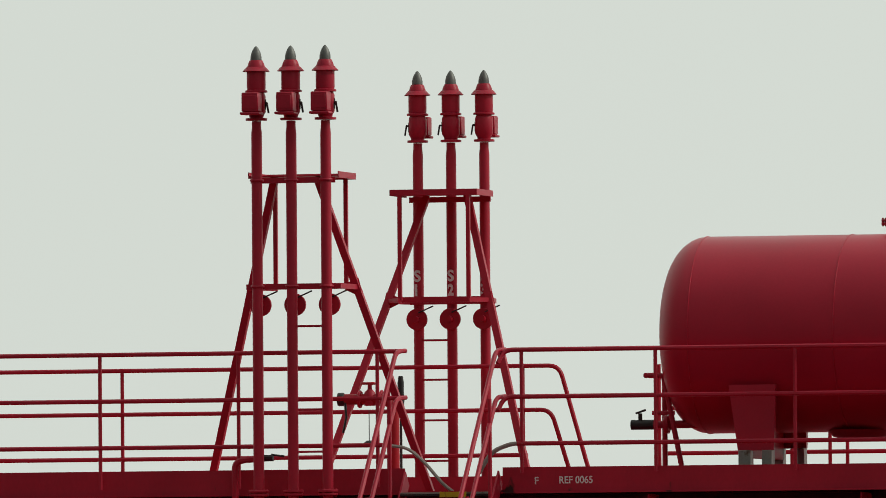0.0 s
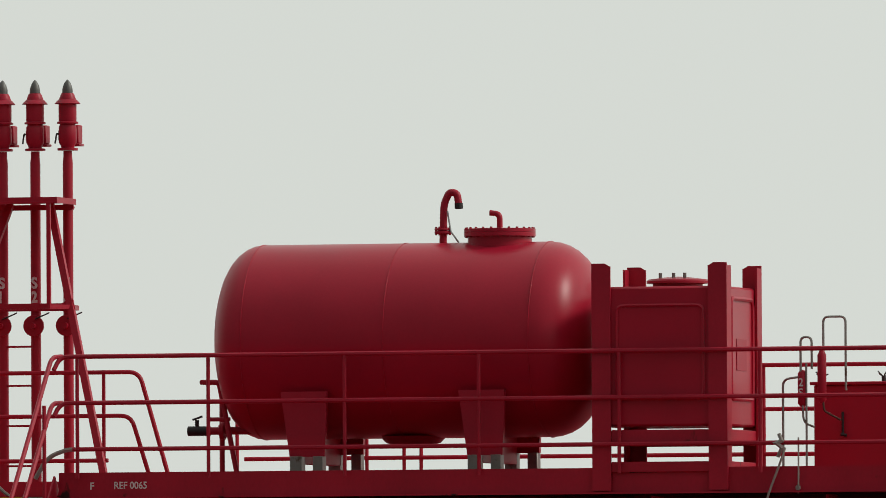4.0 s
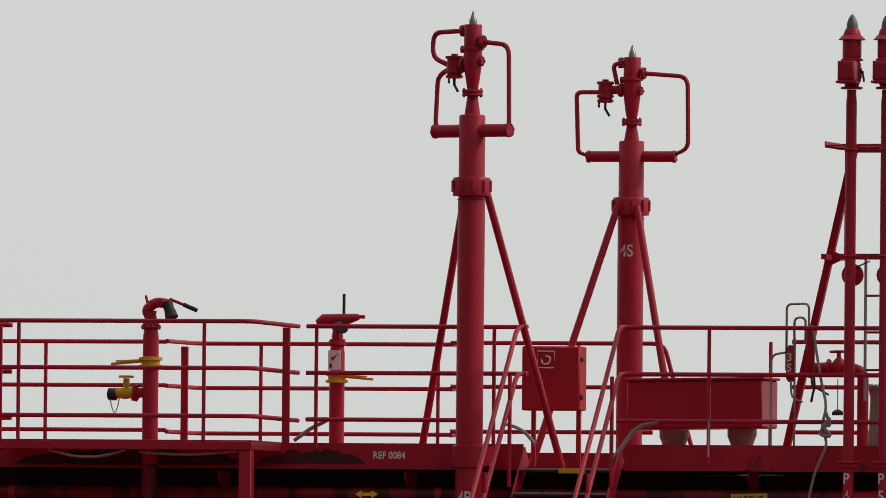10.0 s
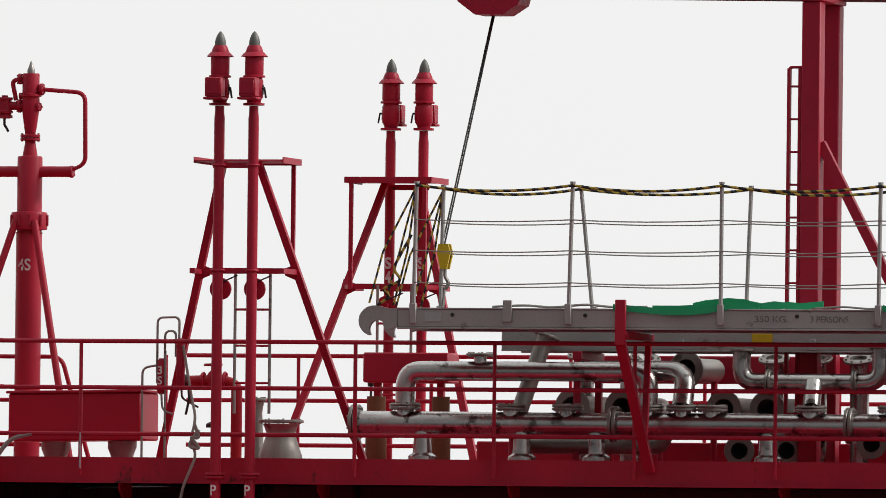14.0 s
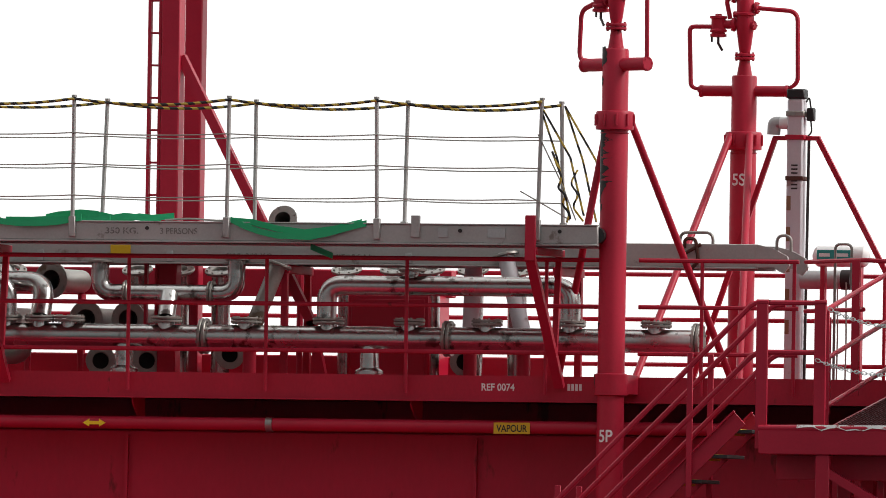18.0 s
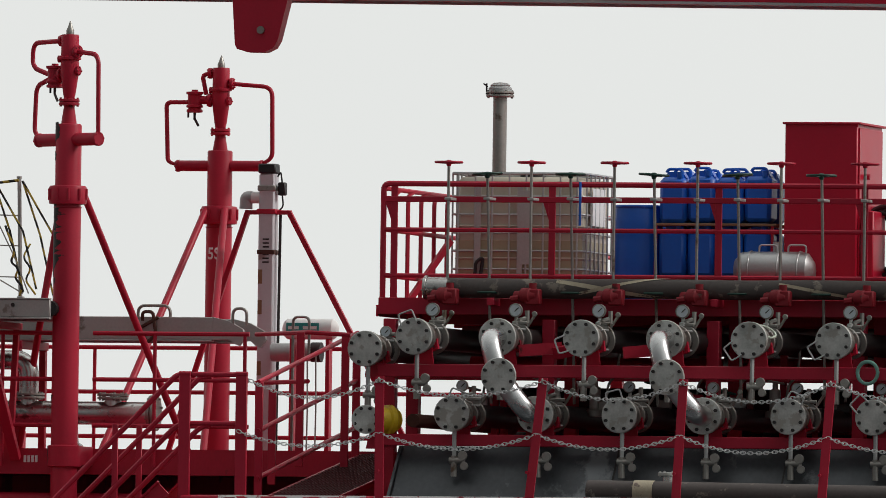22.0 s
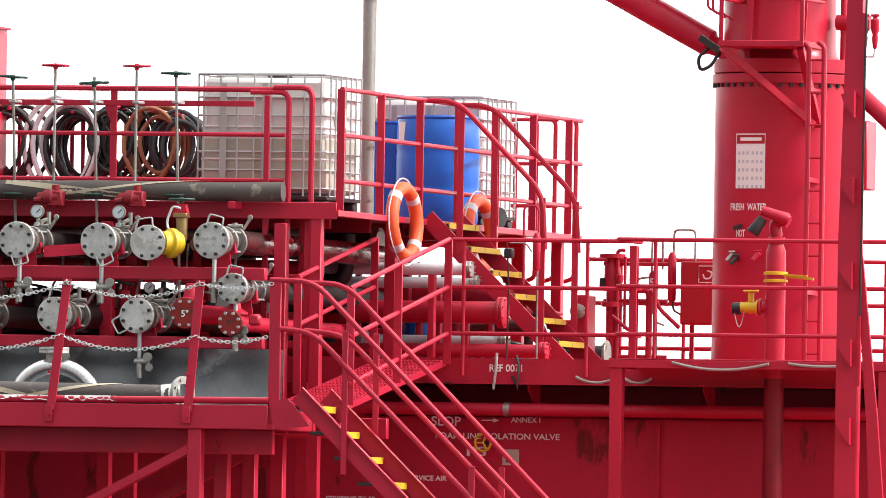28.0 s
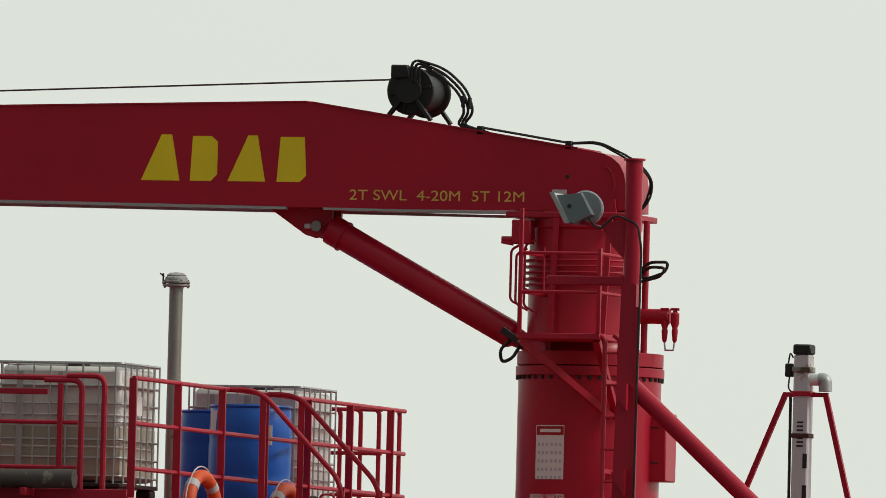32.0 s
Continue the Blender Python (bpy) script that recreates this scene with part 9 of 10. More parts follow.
tr = thing("tray_rail", (30.43, -5.62, -0.7), "short red rails between two posts at the tray corner", "railing", "railings")
for z in (0.505, 0.09):
    part("rail", Shape().cyl((30.43, -5.60, z), (30.93, -5.60, z), 0.023, 8), red, tr)
sb = thing("pipe_stub", (28.5, 4.22, -0.245), "short pale pipe stub with a dark end beside the gauge pipe", "pipe piece")
part("tube", Shape().cyl((28.42, 4.22, 0.92), (28.80, 4.22, 0.925), 0.085, 18), galv, sb)
part("end_band", Shape().cyl((28.80, 4.22, 0.925), (28.89, 4.22, 0.925), 0.092, 18), dark_steel, sb, "dark band round the end")
part("prop", Shape().cyl((28.62, 4.22, -0.245), (28.62, 4.22, 0.84), 0.025, 8), red, sb)
for x in (28.78, 28.86):
    part("hanging_line", Shape().tube([(x, 4.13, 0.9), (x + 0.01, 4.12, 0.4), (x, 4.13, -0.24)], 0.008, 5), dull_steel, sb)
cn = thing("life_raft_canister", (28.85, 4.0, -0.245), "white canister with a green sticker on a stand", "canister")
part("shell", Shape().lathe((28.60, 4.0, 1.13), (1, 0, 0), [(0.02, -0.02), (0.07, 0), (0.095, 0.03), (0.095, 0.46), (0.07, 0.49), (0.02, 0.51)], 24), white, cn)
part("sticker", Shape().box((28.64, 3.896, 1.095), (28.95, 3.904, 1.185), 0.001), teal, cn, "green sign")
for x0, x1 in ((28.66, 28.76), (28.80, 28.93)):
    part("sign_bar", Shape().box((x0, 3.892, 1.125), (x1, 3.8955, 1.155), 0.0005), white, cn, "white mark on the sign")
part("stand", Shape().box((28.66, 3.95, -0.245), (28.70, 4.05, 1.04)), red, cn)
part("stand", Shape().box((29.0, 3.95, -0.245), (29.04, 4.05, 1.04)), red, cn)
for x, y in ((29.35, 1.6),):
    t = thing("goose_neck_pipe", (x, y, -0.245), "thin grey looped vent pipe on deck", "pipe", "thin looped pipes")
    part("loop", Shape().tube(fillet([(x, y, -0.245), (x, y, 1.18), (x + 0.15, y, 1.18), (x + 0.15, y, 0.8)], 0.05), 0.013, 6), dull_steel, t)

# ---- lettering and fittings on the trunk side ----
W = 0.414
for word, x, z, h, wd in (("SERVICE AIR", 29.98, -1.16, 0.075, 0.37), ("STEAM", 29.87, -1.49, 0.07, 0.25), ("STRIPPING TK 4P", 15.03, -1.31, 0.08, 0.52), ("P2", 6.553, -0.896, 0.13, 0.12), ("P3", 16.23, -0.87, 0.14, 0.15), ("FW", 26.85, -1.24, 0.12, 0.14),
                          ("SLOP", 39.01, -0.64, 0.13, 0.27), ("ANNEX I", 39.74, -0.605, 0.075, 0.27), ("FOAM LINE ISOLATION VALVE", 39.05, -0.755, 0.085, 1.14), ("PS", 39.34, -0.905, 0.13, 0.18), ("SERVICE AIR", 38.80, -1.13, 0.07, 0.36), ("STRIPPING TK 5P", 38.05, -1.33, 0.08, 0.45)):
    lettering(word, (x, W, z), h * 0.88, text_white, trunk if x > 18 else trunk_fore if x > 10.4 else trunk_bow, width=wd)
part("arrow", Shape().box((39.47, W - 0.001, -0.595), (39.60, W + 0.004, -0.583), 0.001).prism([(39.58, -0.57), (39.63, -0.589), (39.58, -0.608)], "xz", W - 0.001, W + 0.004), text_white, trunk)
cd = thing("conduit", (8.738, 0.40, -1.31), "thin pale conduit on the trunk side", "conduit")
part("line", Shape().cyl((8.738, 0.41, -0.65), (8.738, 0.41, -1.31), 0.007, 6), galv, cd)
part("fitting", Shape().box((8.66, 0.36, -1.345), (8.75, 0.42, -1.305), 0.006), dark_steel, cd)
bx_ = thing("valve_box", (6.57, 0.3, -1.3), "small red valve box on the trunk side", "box")
part("cover", Shape().box((6.42, 0.22, -1.205), (6.72, 0.42, -1.085), 0.01), red, bx_)
part("valve", Shape().cyl((6.47, 0.3, -1.28), (6.70, 0.3, -1.28), 0.05, 10), dark_steel, bx_)
part("handle", Shape().cyl((6.36, 0.26, -1.22), (6.42, 0.26, -1.20), 0.012, 6), dull_steel, bx_)
yw = thing("isolation_valve", (39.5, 0.25, -0.8), "yellow valve handwheel on the trunk side", "valve")
part("wheel", Shape().ring((39.55, 0.18, -0.79), (0.1, 1, 0), 0.075, 0.012, 20, 6), yellow, yw)
for k in range(3):
    a = k * 2.094 + 0.5
    part("spoke", Shape().cyl((39.55, 0.18, -0.79), (39.55 + 0.075 * math.sin(a), 0.18, -0.79 + 0.075 * math.cos(a)), 0.009, 5), yellow, yw)
part("stem", Shape().cyl((39.55, 0.18, -0.79), (39.55, 0.42, -0.79), 0.02, 8), dark_steel, yw)
part("sign", Shape().box((39.67, W - 0.006, -0.985), (39.82, W + 0.004, -0.845), 0.001), ibc_cream, trunk, "white sign plate")
part("sign_mark", Shape().prism([(39.70, -0.96), (39.79, -0.96), (39.72, -0.88)], "xz", W - 0.012, W - 0.0065), dark_steel, trunk)
cable("loose rope end hanging from the deck edge", [(39.72, -0.03, 0.0), (39.72, -0.05, -0.15), (39.70, -0.05, -0.32)], 0.014)
cable("loose shackle and hose end below the edge", [(39.9, -0.03, -0.02), (39.93, -0.05, -0.1), (39.92, -0.05, -0.3), (39.87, -0.05, -0.2)], 0.013, dark_steel)
for a, b in ((40.45, 40.80), (40.88, 41.14)):
    cable("slack hose hanging under the deck edge", sag((a, -0.04, -0.20), (b, -0.04, -0.21), 0.045), 0.014)
for a, b, d in ((41.58, 42.45, 0.06), (42.63, 43.2, 0.02)):
    cable("slack pale hose hanging under the platform edge", sag((a, -1.02, -0.075), (b, -1.02, -0.08), d), 0.014)

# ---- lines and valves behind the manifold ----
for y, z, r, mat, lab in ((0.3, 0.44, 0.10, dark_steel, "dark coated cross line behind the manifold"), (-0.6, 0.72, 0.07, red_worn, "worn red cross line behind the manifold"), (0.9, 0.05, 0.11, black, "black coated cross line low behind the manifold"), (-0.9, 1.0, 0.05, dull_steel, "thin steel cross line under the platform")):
    t = thing("cross_line", (31.6, y, z), lab, "pipe", "lines behind the manifold")
    for a, b in ((31.6, 33.9), (33.96, 36.1), (36.16, 38.2)):
        part("pipe_length", Shape().cyl((a, y, z), (b, y, z), r, 16), mat, t)
        part("joint", Shape().disc((b, y, z), (1, 0, 0), r * 1.5, 0.06, 0, n=18), dull_steel, t)
    for x in (31.9, 34.5, 37.2):
        part("stand", Shape().box((x - 0.03, y - 0.03, -0.245), (x + 0.03, y + 0.03, z - r * 0.9)), red_worn, t)
random.seed(21)
for i in range(16):
    x = 31.75 + i * 0.415 + random.uniform(-0.06, 0.06)
    y = random.choice((-1.7, -1.4, -1.0))
    z1 = random.uniform(0.42, 0.56)
    t = thing("line_valve", (x, y, 0.2), "dark valve with a small wheel among the pipes", "valve", "valves among the manifold pipes")
    part("bonnet", Shape().lathe((x, y, 0.25), (0, 0, 1), [(0.09, 0), (0.09, 0.05), (0.05, 0.07), (0.05, z1 - 0.30), (0.025, z1 - 0.29), (0.025, z1 - 0.22)], 12), random.choice((dark_steel, cast_brown, red_worn, dull_steel)), t)
    part("wheel", Shape().ring((x, y, z1 + 0.02), (0.2, 0, 1), 0.075, 0.011, 16, 6), random.choice((green_bronze, dull_steel, red)), t)
    part("side_box", Shape().box((x + 0.04, y - 0.05, 0.30), (x + 0.16, y + 0.05, 0.30 + random.uniform(0.08, 0.16)), 0.01), random.choice((dark_steel, red, dull_steel, galv)), t)
    part("conduit", Shape().tube(fillet([(x + 0.1, y, 0.4), (x + 0.12, y, 0.55), (x + 0.2, y, 0.62), (x + 0.22, y, 0.9)], 0.06), 0.012, 6), dull_steel, t)

# clutter of small lines under the platform's aft end
for y, z, r, x0, x1, mat, lab in ((2.6, 0.80, 0.05, 37.4, 38.9, off_white, "pale insulated line under the platform"), (2.9, 0.30, 0.06, 37.0, 39.2, rust, "rusty brown line under the platform"), (3.4, 0.05, 0.09, 37.0, 39.8, dark_steel, "dark line low under the platform"),
                                  (1.9, 0.33, 0.045, 37.2, 39.2, dull_steel, "thin steel line under the platform"), (3.6, 0.55, 0.10, 37.0, 39.0, black, "black coated line under the platform"), (2.3, -0.02, 0.06, 37.6, 39.9, off_white, "pale line low on deck")):
    t = thing("small_line", (x0, y, z), lab, "pipe", "small lines under the platform")
    part("pipe_length", Shape().cyl((x0, y, z), (x1, y, z), r, 14), mat, t)
    part("end_cap", Shape().disc((x1, y, z), (1, 0, 0), r * 1.5, 0.03, 0, n=14), dull_steel, t)
    for x in (x0 + 0.3, x1 - 0.4):
        part("stand", Shape().box((x - 0.025, y - 0.03, -0.245), (x + 0.025, y + 0.03, z - r * 0.9)), red_worn, t)
random.seed(33)
for i in range(18):
    x, y = 37.4 + random.uniform(0, 2.1), random.uniform(1.5, 4.2)
    z1 = random.uniform(0.1, 0.75)
    t = thing("line_valve", (x, y, -0.245), "dark valve with a small wheel beside the pipes", "valve", "valves under the platform")
    part("bonnet", Shape().lathe((x, y, -0.245), (0, 0, 1), [(0.07, 0), (0.07, 0.05), (0.04, 0.07), (0.045, z1 + 0.1), (0.08, z1 + 0.12), (0.08, z1 + 0.17), (0.025, z1 + 0.2), (0.025, z1 + 0.26)], 12), random.choice((dark_steel, red_worn, rust, dark_steel)), t)
    part("wheel", Shape().ring((x, y, z1 + 0.02), (0.2, 0, 1), 0.07, 0.011, 16, 6), random.choice((green_bronze, dull_steel, red)), t)
    part("side_box", Shape().box((x + 0.04, y - 0.05, z1 - 0.2), (x + 0.18, y + 0.05, z1 - 0.2 + random.uniform(0.08, 0.16)), 0.01), random.choice((dark_steel, red, black)), t)
    part("conduit", Shape().tube(fillet([(x - 0.04, y, z1 - 0.3), (x - 0.1, y, z1 - 0.1), (x - 0.2, y, z1), (x - 0.22, y, z1 + 0.2)], 0.06), 0.013, 6), random.choice((dark_steel, dull_steel, black)), t)

# ---- deck crane ----
CX, CY, HX = 41.71, 2.45, 41.645
cr = thing("deck_crane", (CX, CY, -0.245), "red deck crane with a long box boom on a column", "crane")
part("column", Shape().lathe((CX, CY, 0), (0, 0, 1), [(0.675, -0.245), (0.675, -0.2), (0.65, -0.19), (0.65, 2.50)], 64), red_gloss, cr)
part("slew_flange", Shape().disc((CX, CY, 2.475), (0, 0, 1), 0.675, 0.085, 0, n=64), red, cr)
part("slew_ring", Shape().disc((CX, CY, 2.57), (0, 0, 1), 0.665, 0.125, 0, n=64), red_worn, cr)
for j in range(44):
    a = 2 * math.pi * j / 44
    if math.sin(a) < 0.45:
        x, y = CX + 0.655 * math.cos(a), CY + 0.655 * math.sin(a)
        part("bolt", Shape().cyl((x, y, 2.44), (x, y, 2.49), 0.018, 6), dark_steel, cr)
part("upper_column", Shape().lathe((CX - 0.08, CY, 0), (0, 0, 1), [(0.56, 2.69), (0.52, 2.74), (0.505, 2.80), (0.50, 3.80), (0.52, 3.82), (0.52, 3.90)], 48), red_gloss, cr)
for x in (HX - 0.17, HX + 0.33):
    part("side_plate", Shape().bar((x, CY - 0.56, 2.66), (x + 0.04, CY - 0.53, 3.9), 0.03, 0.05, (1, 0, 0)), red, cr)
part("head_plate", Shape().box((HX - 0.62, CY - 0.50, 3.90), (HX + 0.52, CY + 0.50, 3.955), 0.008), red, cr)
for y in (CY - 0.42, CY + 0.40):
    part("cheek", Shape().prism([(HX - 0.30, 3.955), (HX + 0.40, 3.955), (HX + 0.38, 4.08), (HX + 0.02, 4.05)], "xz", y - 0.015, y + 0.015), red, cr)


def boom_low(x):
    return 3.965 + (40 - x) * 0.0105


def boom_top(x):
    rows = ((20.0, 4.50), (35.8, 4.84), (39.10, 4.93), (41.65, 4.535), (42.0, 4.45))
    for (a, p), (b, q) in zip(rows, rows[1:]):
        if a <= x <= b:
            return p + (q - p) * (x - a) / (b - a)
    return rows[-1][1]


YB0, YB1 = 2.07, 2.83
prof = [(20.2, boom_low(20.2)), (20.2, boom_top(20.2)), (39.10, 4.93), (41.65, 4.535), (41.80, 4.512), (41.90, 4.49), (41.98, 4.455), (42.05, 4.395), (42.095, 4.31), (42.112, 4.21), (42.112, 3.98), (41.95, 3.97), (40.0, 3.965)]
bm_ = part("boom", Shape().prism(prof, "xz", YB0, YB1), red_gloss, cr, "long tapering red box boom")
part("boom_foot", Shape().lathe((41.86, YB0 + 0.05, 4.17), (0, 1, 0), [(0.24, 0), (0.25, 0.02), (0.25, 0.64), (0.24, 0.66)], 32), red_gloss, bm_)
part("top_flange", Shape().bar((20.2, CY, boom_top(20.2) + 0.006), (39.08, CY, 4.936), YB1 - YB0 + 0.03, 0.012), red, bm_)
part("top_flange", Shape().bar((39.12, CY, 4.931), (41.65, CY, 4.541), YB1 - YB0 + 0.03, 0.012), red, bm_)
part("wear_strip", Shape().bar((21.0, YB0 + 0.02, boom_low(21.0) - 0.014), (38.9, YB0 + 0.02, boom_low(38.9) - 0.014), 0.05, 0.024), galv, bm_, "pale steel strip under the boom")
part("wear_strip", Shape().bar((39.25, YB0 + 0.02, boom_low(39.25) - 0.012), (41.25, YB0 + 0.02, boom_low(41.25) - 0.012), 0.05, 0.022), galv, bm_, "pale steel strip under the boom")
part("wear_strip", Shape().bar((21.0, YB1 - 0.02, boom_low(21.0) - 0.014), (41.0, YB1 - 0.02, boom_low(41.0) - 0.014), 0.05, 0.024), galv, bm_)
# the maker's mark: four plain yellow shapes
YM = YB0 - 0.004
for pts in ((
        [(37.50, 4.20), (37.69, 4.62), (37.79, 4.62), (37.87, 4.20)],
        [(37.97, 4.20), (37.99, 4.61), (38.17, 4.61), (38.23, 4.56), (38.23, 4.26), (38.17, 4.20)],
        [(38.33, 4.20), (38.52, 4.62), (38.61, 4.62), (38.69, 4.20)],
        [(38.80, 4.20), (38.83, 4.61), (39.06, 4.61), (39.08, 4.26), (39.02, 4.20)])):
    part("maker_mark", Shape().prism(pts, "xz", YM, YB0 + 0.002), yellow_text, bm_, "plain yellow painted shape")
lettering("2T SWL  4-20M  5T 12M", (39.50, YM, 4.045), 0.135, surface("faded_yellow_paint", (0.80, 0.54, 0.12), 0.6, 0.0, 0.25, 60, 0.05), bm_, width=1.66, bold=0.0)
part("sign_plate", Shape().box((41.42, YB0 - 0.008, 4.08), (41.56, YB0 - 0.002, 4.16), 0.001), off_white, bm_, "white plate")
part("grease_point", Shape().disc((41.56, YB0 - 0.006, 4.28), (0, 1, 0), 0.02, 0.01, n=12), dark_steel, bm_)
part("edge_weld", Shape().tube([(41.90 + 0.11 * math.cos(radians(a)), YB0 - 0.004, 4.20 + 0.17 * math.sin(radians(a))) for a in range(-40, 100, 14)], 0.010, 6), red, bm_)
# lugs, rest bracket and tip
for y in (CY - 0.16, CY + 0.12):
    part("cylinder_lug", Shape().prism([(38.66, 3.975), (39.27, 3.965), (39.27, 3.80), (39.21, 3.73), (39.12, 3.70), (39.02, 3.73)], "xz", y, y + 0.04), red, bm_)
part("lug_pin", Shape().cyl((39.13, CY - 0.20, 3.81), (39.13, CY + 0.2, 3.81), 0.05, 14), dull_steel, bm_, "bare steel pin")
part("pin_keeper", Shape().box((39.02, CY - 0.21, 3.785), (39.08, CY - 0.165, 3.83), 0.006), off_white, bm_)
hp = [(28.63, 4.09), (29.16, 4.09), (29.06, 3.68), (29.02, 3.61), (28.94, 3.57), (28.78, 3.57), (28.68, 3.60), (28.66, 3.64)]
part("rest_bracket", Shape().prism(hp, "xz", 1.98, 2.14), red, bm_, "hanging rest plate with a pin")
part("bracket_head", Shape().box((28.58, 1.96, 4.07), (29.24, 2.92, 4.10), 0.006), red, bm_)
part("bracket_pin", Shape().cyl((28.905, 1.95, 3.77), (28.905, 2.17, 3.77), 0.035, 12), dull_steel, bm_)
part("tip_head", Shape().prism([(19.89, 4.55), (20.55, 4.55), (20.41, 4.06), (20.27, 3.97), (20.01, 3.97), (19.85, 4.09)], "xz", 2.08, 2.48), red, bm_)
part("tip_sheave", Shape().lathe((20.17, 2.5, 4.22), (0, 1, 0), [(0.17, 0), (0.15, 0.03), (0.15, 0.06), (0.17, 0.09)], 24), dark_steel, bm_)
# lifting cylinder
cyl_ = part("lifting_cylinder", Shape().lathe((39.22, CY - 0.10, 3.80), (1.66, 0, -0.89), [(0.05, -0.03), (0.105, 0.02), (0.138, 0.03), (0.138, 0.17), (0.126, 0.18), (0.126, 2.02), (0.09, 2.06), (0.07, 2.2)], 28), red_gloss, cr, "thick red hydraulic cylinder")
part("cylinder_cap", Shape().lathe((39.22, CY - 0.10, 3.80), (1.66, 0, -0.89), [(0.140, 0.155), (0.144, 0.16), (0.144, 0.175), (0.140, 0.18)], 28), red, cyl_)
part("hose_loop", Shape().tube(fillet([(41.10, CY - 0.45, 2.80), (41.0, CY - 0.5, 2.70), (41.02, CY - 0.5, 2.58), (41.12, CY - 0.5, 2.62), (41.19, CY - 0.45, 2.76)], 0.05), 0.016, 6), black, cr, "black hydraulic hose loop")
part("hose_clamp", Shape().bar((41.02, CY - 0.5, 2.88), (41.20, CY - 0.5, 2.76), 0.05, 0.06), dark_steel, cr)
# winch
wn_ = part("winch_drum", Shape().lathe((40.02, CY - 0.28, 5.05), (0, 1, 0), [(0.05, -0.02), (0.215, 0), (0.225, 0.015), (0.215, 0.03), (0.17, 0.035), (0.17, 0.52), (0.215, 0.525), (0.225, 0.54), (0.215, 0.555), (0.05, 0.57)], 36), black, cr, "black hoisting winch drum")
part("winch_motor", Shape().cyl((40.02, CY - 0.36, 5.05), (40.02, CY - 0.28, 5.05), 0.12, 20).box((39.86, CY - 0.38, 5.16), (40.02, CY - 0.3, 5.28), 0.01), black, wn_)
for k in range(6):
    a = k * math.pi / 3 + 0.2
    part("drum_web", Shape().bar((40.02, CY - 0.288, 5.05), (40.02 + 0.2 * math.cos(a), CY - 0.288, 5.05 + 0.2 * math.sin(a)), 0.02, 0.03, (0, 1, 0)), dark_steel, wn_)
for x0, x1, z in ((39.90, 39.80, 4.80), (40.14, 40.20, 4.76)):
    for y in (CY - 0.31, CY + 0.31):
        part("winch_foot", Shape().bar(((x0 + 40.02) / 2, y, 4.98), (x1 + 0.03, y, z + 0.02), 0.03, 0.07, (0, 1, 0)), black, wn_)
part("winch_base", Shape().bar((39.62, CY, 4.85), (39.95, CY, 4.79), 0.74, 0.025), dull_steel, wn_)
part("winch_base", Shape().bar((40.12, CY, 4.765), (40.40, CY, 4.715), 0.74, 0.025), dull_steel, wn_)
for k in range(3):
    d = 0.035 * k
    part("hydraulic_hose", Shape().tube(fillet([(40.06 + d, CY - 0.36, 5.12), (40.05 + d, CY - 0.38, 5.34 - d * 0.7), (40.38 - d * 0.5, CY - 0.38, 5.25 - d), (40.60 - d, CY - 0.38, 5.05 - d * 0.6), (40.66 - d * 1.2, CY - 0.38, 4.84), (40.55 - d * 0.8, CY - 0.37, 4.74), (40.80, CY - 0.36, 4.67)], 0.12), 0.013, 6), black, wn_, "black hydraulic hose")
for x, z in ((40.62, 4.93), (40.56, 4.95)):
    part("hose_sleeve", Shape().cyl((x, CY - 0.39, z - 0.05), (x, CY - 0.39, z + 0.05), 0.02, 8), black, wn_)
part("pipe_run", Shape().tube([(40.70, CY - 0.36, 4.72), (41.58, CY - 0.36, 4.58)], 0.010, 6), black, cr)
part("pipe_run", Shape().tube([(40.70, CY - 0.33, 4.725), (41.58, CY - 0.33, 4.585)], 0.010, 6), black, cr)
for x, z in ((40.72, 4.70), (41.56, 4.575)):
    part("pipe_clamp", Shape().box((x - 0.03, CY - 0.38, z - 0.05), (x + 0.03, CY - 0.31, z + 0.03), 0.006), black, cr)
for k in range(2):
    d = 0.03 * k
    part("hydraulic_hose", Shape().tube(fillet([(41.58, CY - 0.36, 4.585 - d * 0.2), (41.85, CY - 0.38, 4.60 - d * 0.4), (42.15, CY - 0.38, 4.46 - d), (42.27, CY - 0.30, 4.36 - d * 0.8), (42.32 - d * 0.5, CY - 0.2, 4.24), (42.29 - d, CY - 0.2, 4.08), (42.20, CY - 0.2, 3.98)], 0.10), 0.011, 6), black, cr, "black hydraulic hose")
hw = thing("hoist_wire", (20.2, 2.4, 4.4), "thin dark steel wire from winch to hook block", "wire")
part("upper_run", Shape().tube([(39.86, CY - 0.02, 5.165), (35.67, CY - 0.02, 5.01), (20.22, CY - 0.02, 4.42)], 0.009, 6), dark_steel, hw)
part("lower_run", Shape().tube([(20.095, 2.4, 3.97), (20.205, 0.3, 1.86)], 0.008, 6), dark_steel, hw)
part("lower_run", Shape().tube([(20.11, 2.4, 3.97), (20.225, 0.3, 1.86)], 0.008, 6), dark_steel, hw)
hb = thing("hook_block", (20.24, 0.3, 1.6), "yellow crane hook block secured above the deck", "hook block")
part("cheek", Shape().prism([(20.18, 1.86), (20.27, 1.86), (20.29, 1.78), (20.26, 1.64), (20.20, 1.64), (20.17, 1.78)], "xz", 0.24, 0.27), yellow, hb)
part("cheek", Shape().prism([(20.18, 1.86), (20.27, 1.86), (20.29, 1.78), (20.26, 1.64), (20.20, 1.64), (20.17, 1.78)], "xz", 0.33, 0.36), yellow, hb)
part("sheave", Shape().cyl((20.23, 0.275, 1.77), (20.23, 0.325, 1.77), 0.05, 16), dark_steel, hb)
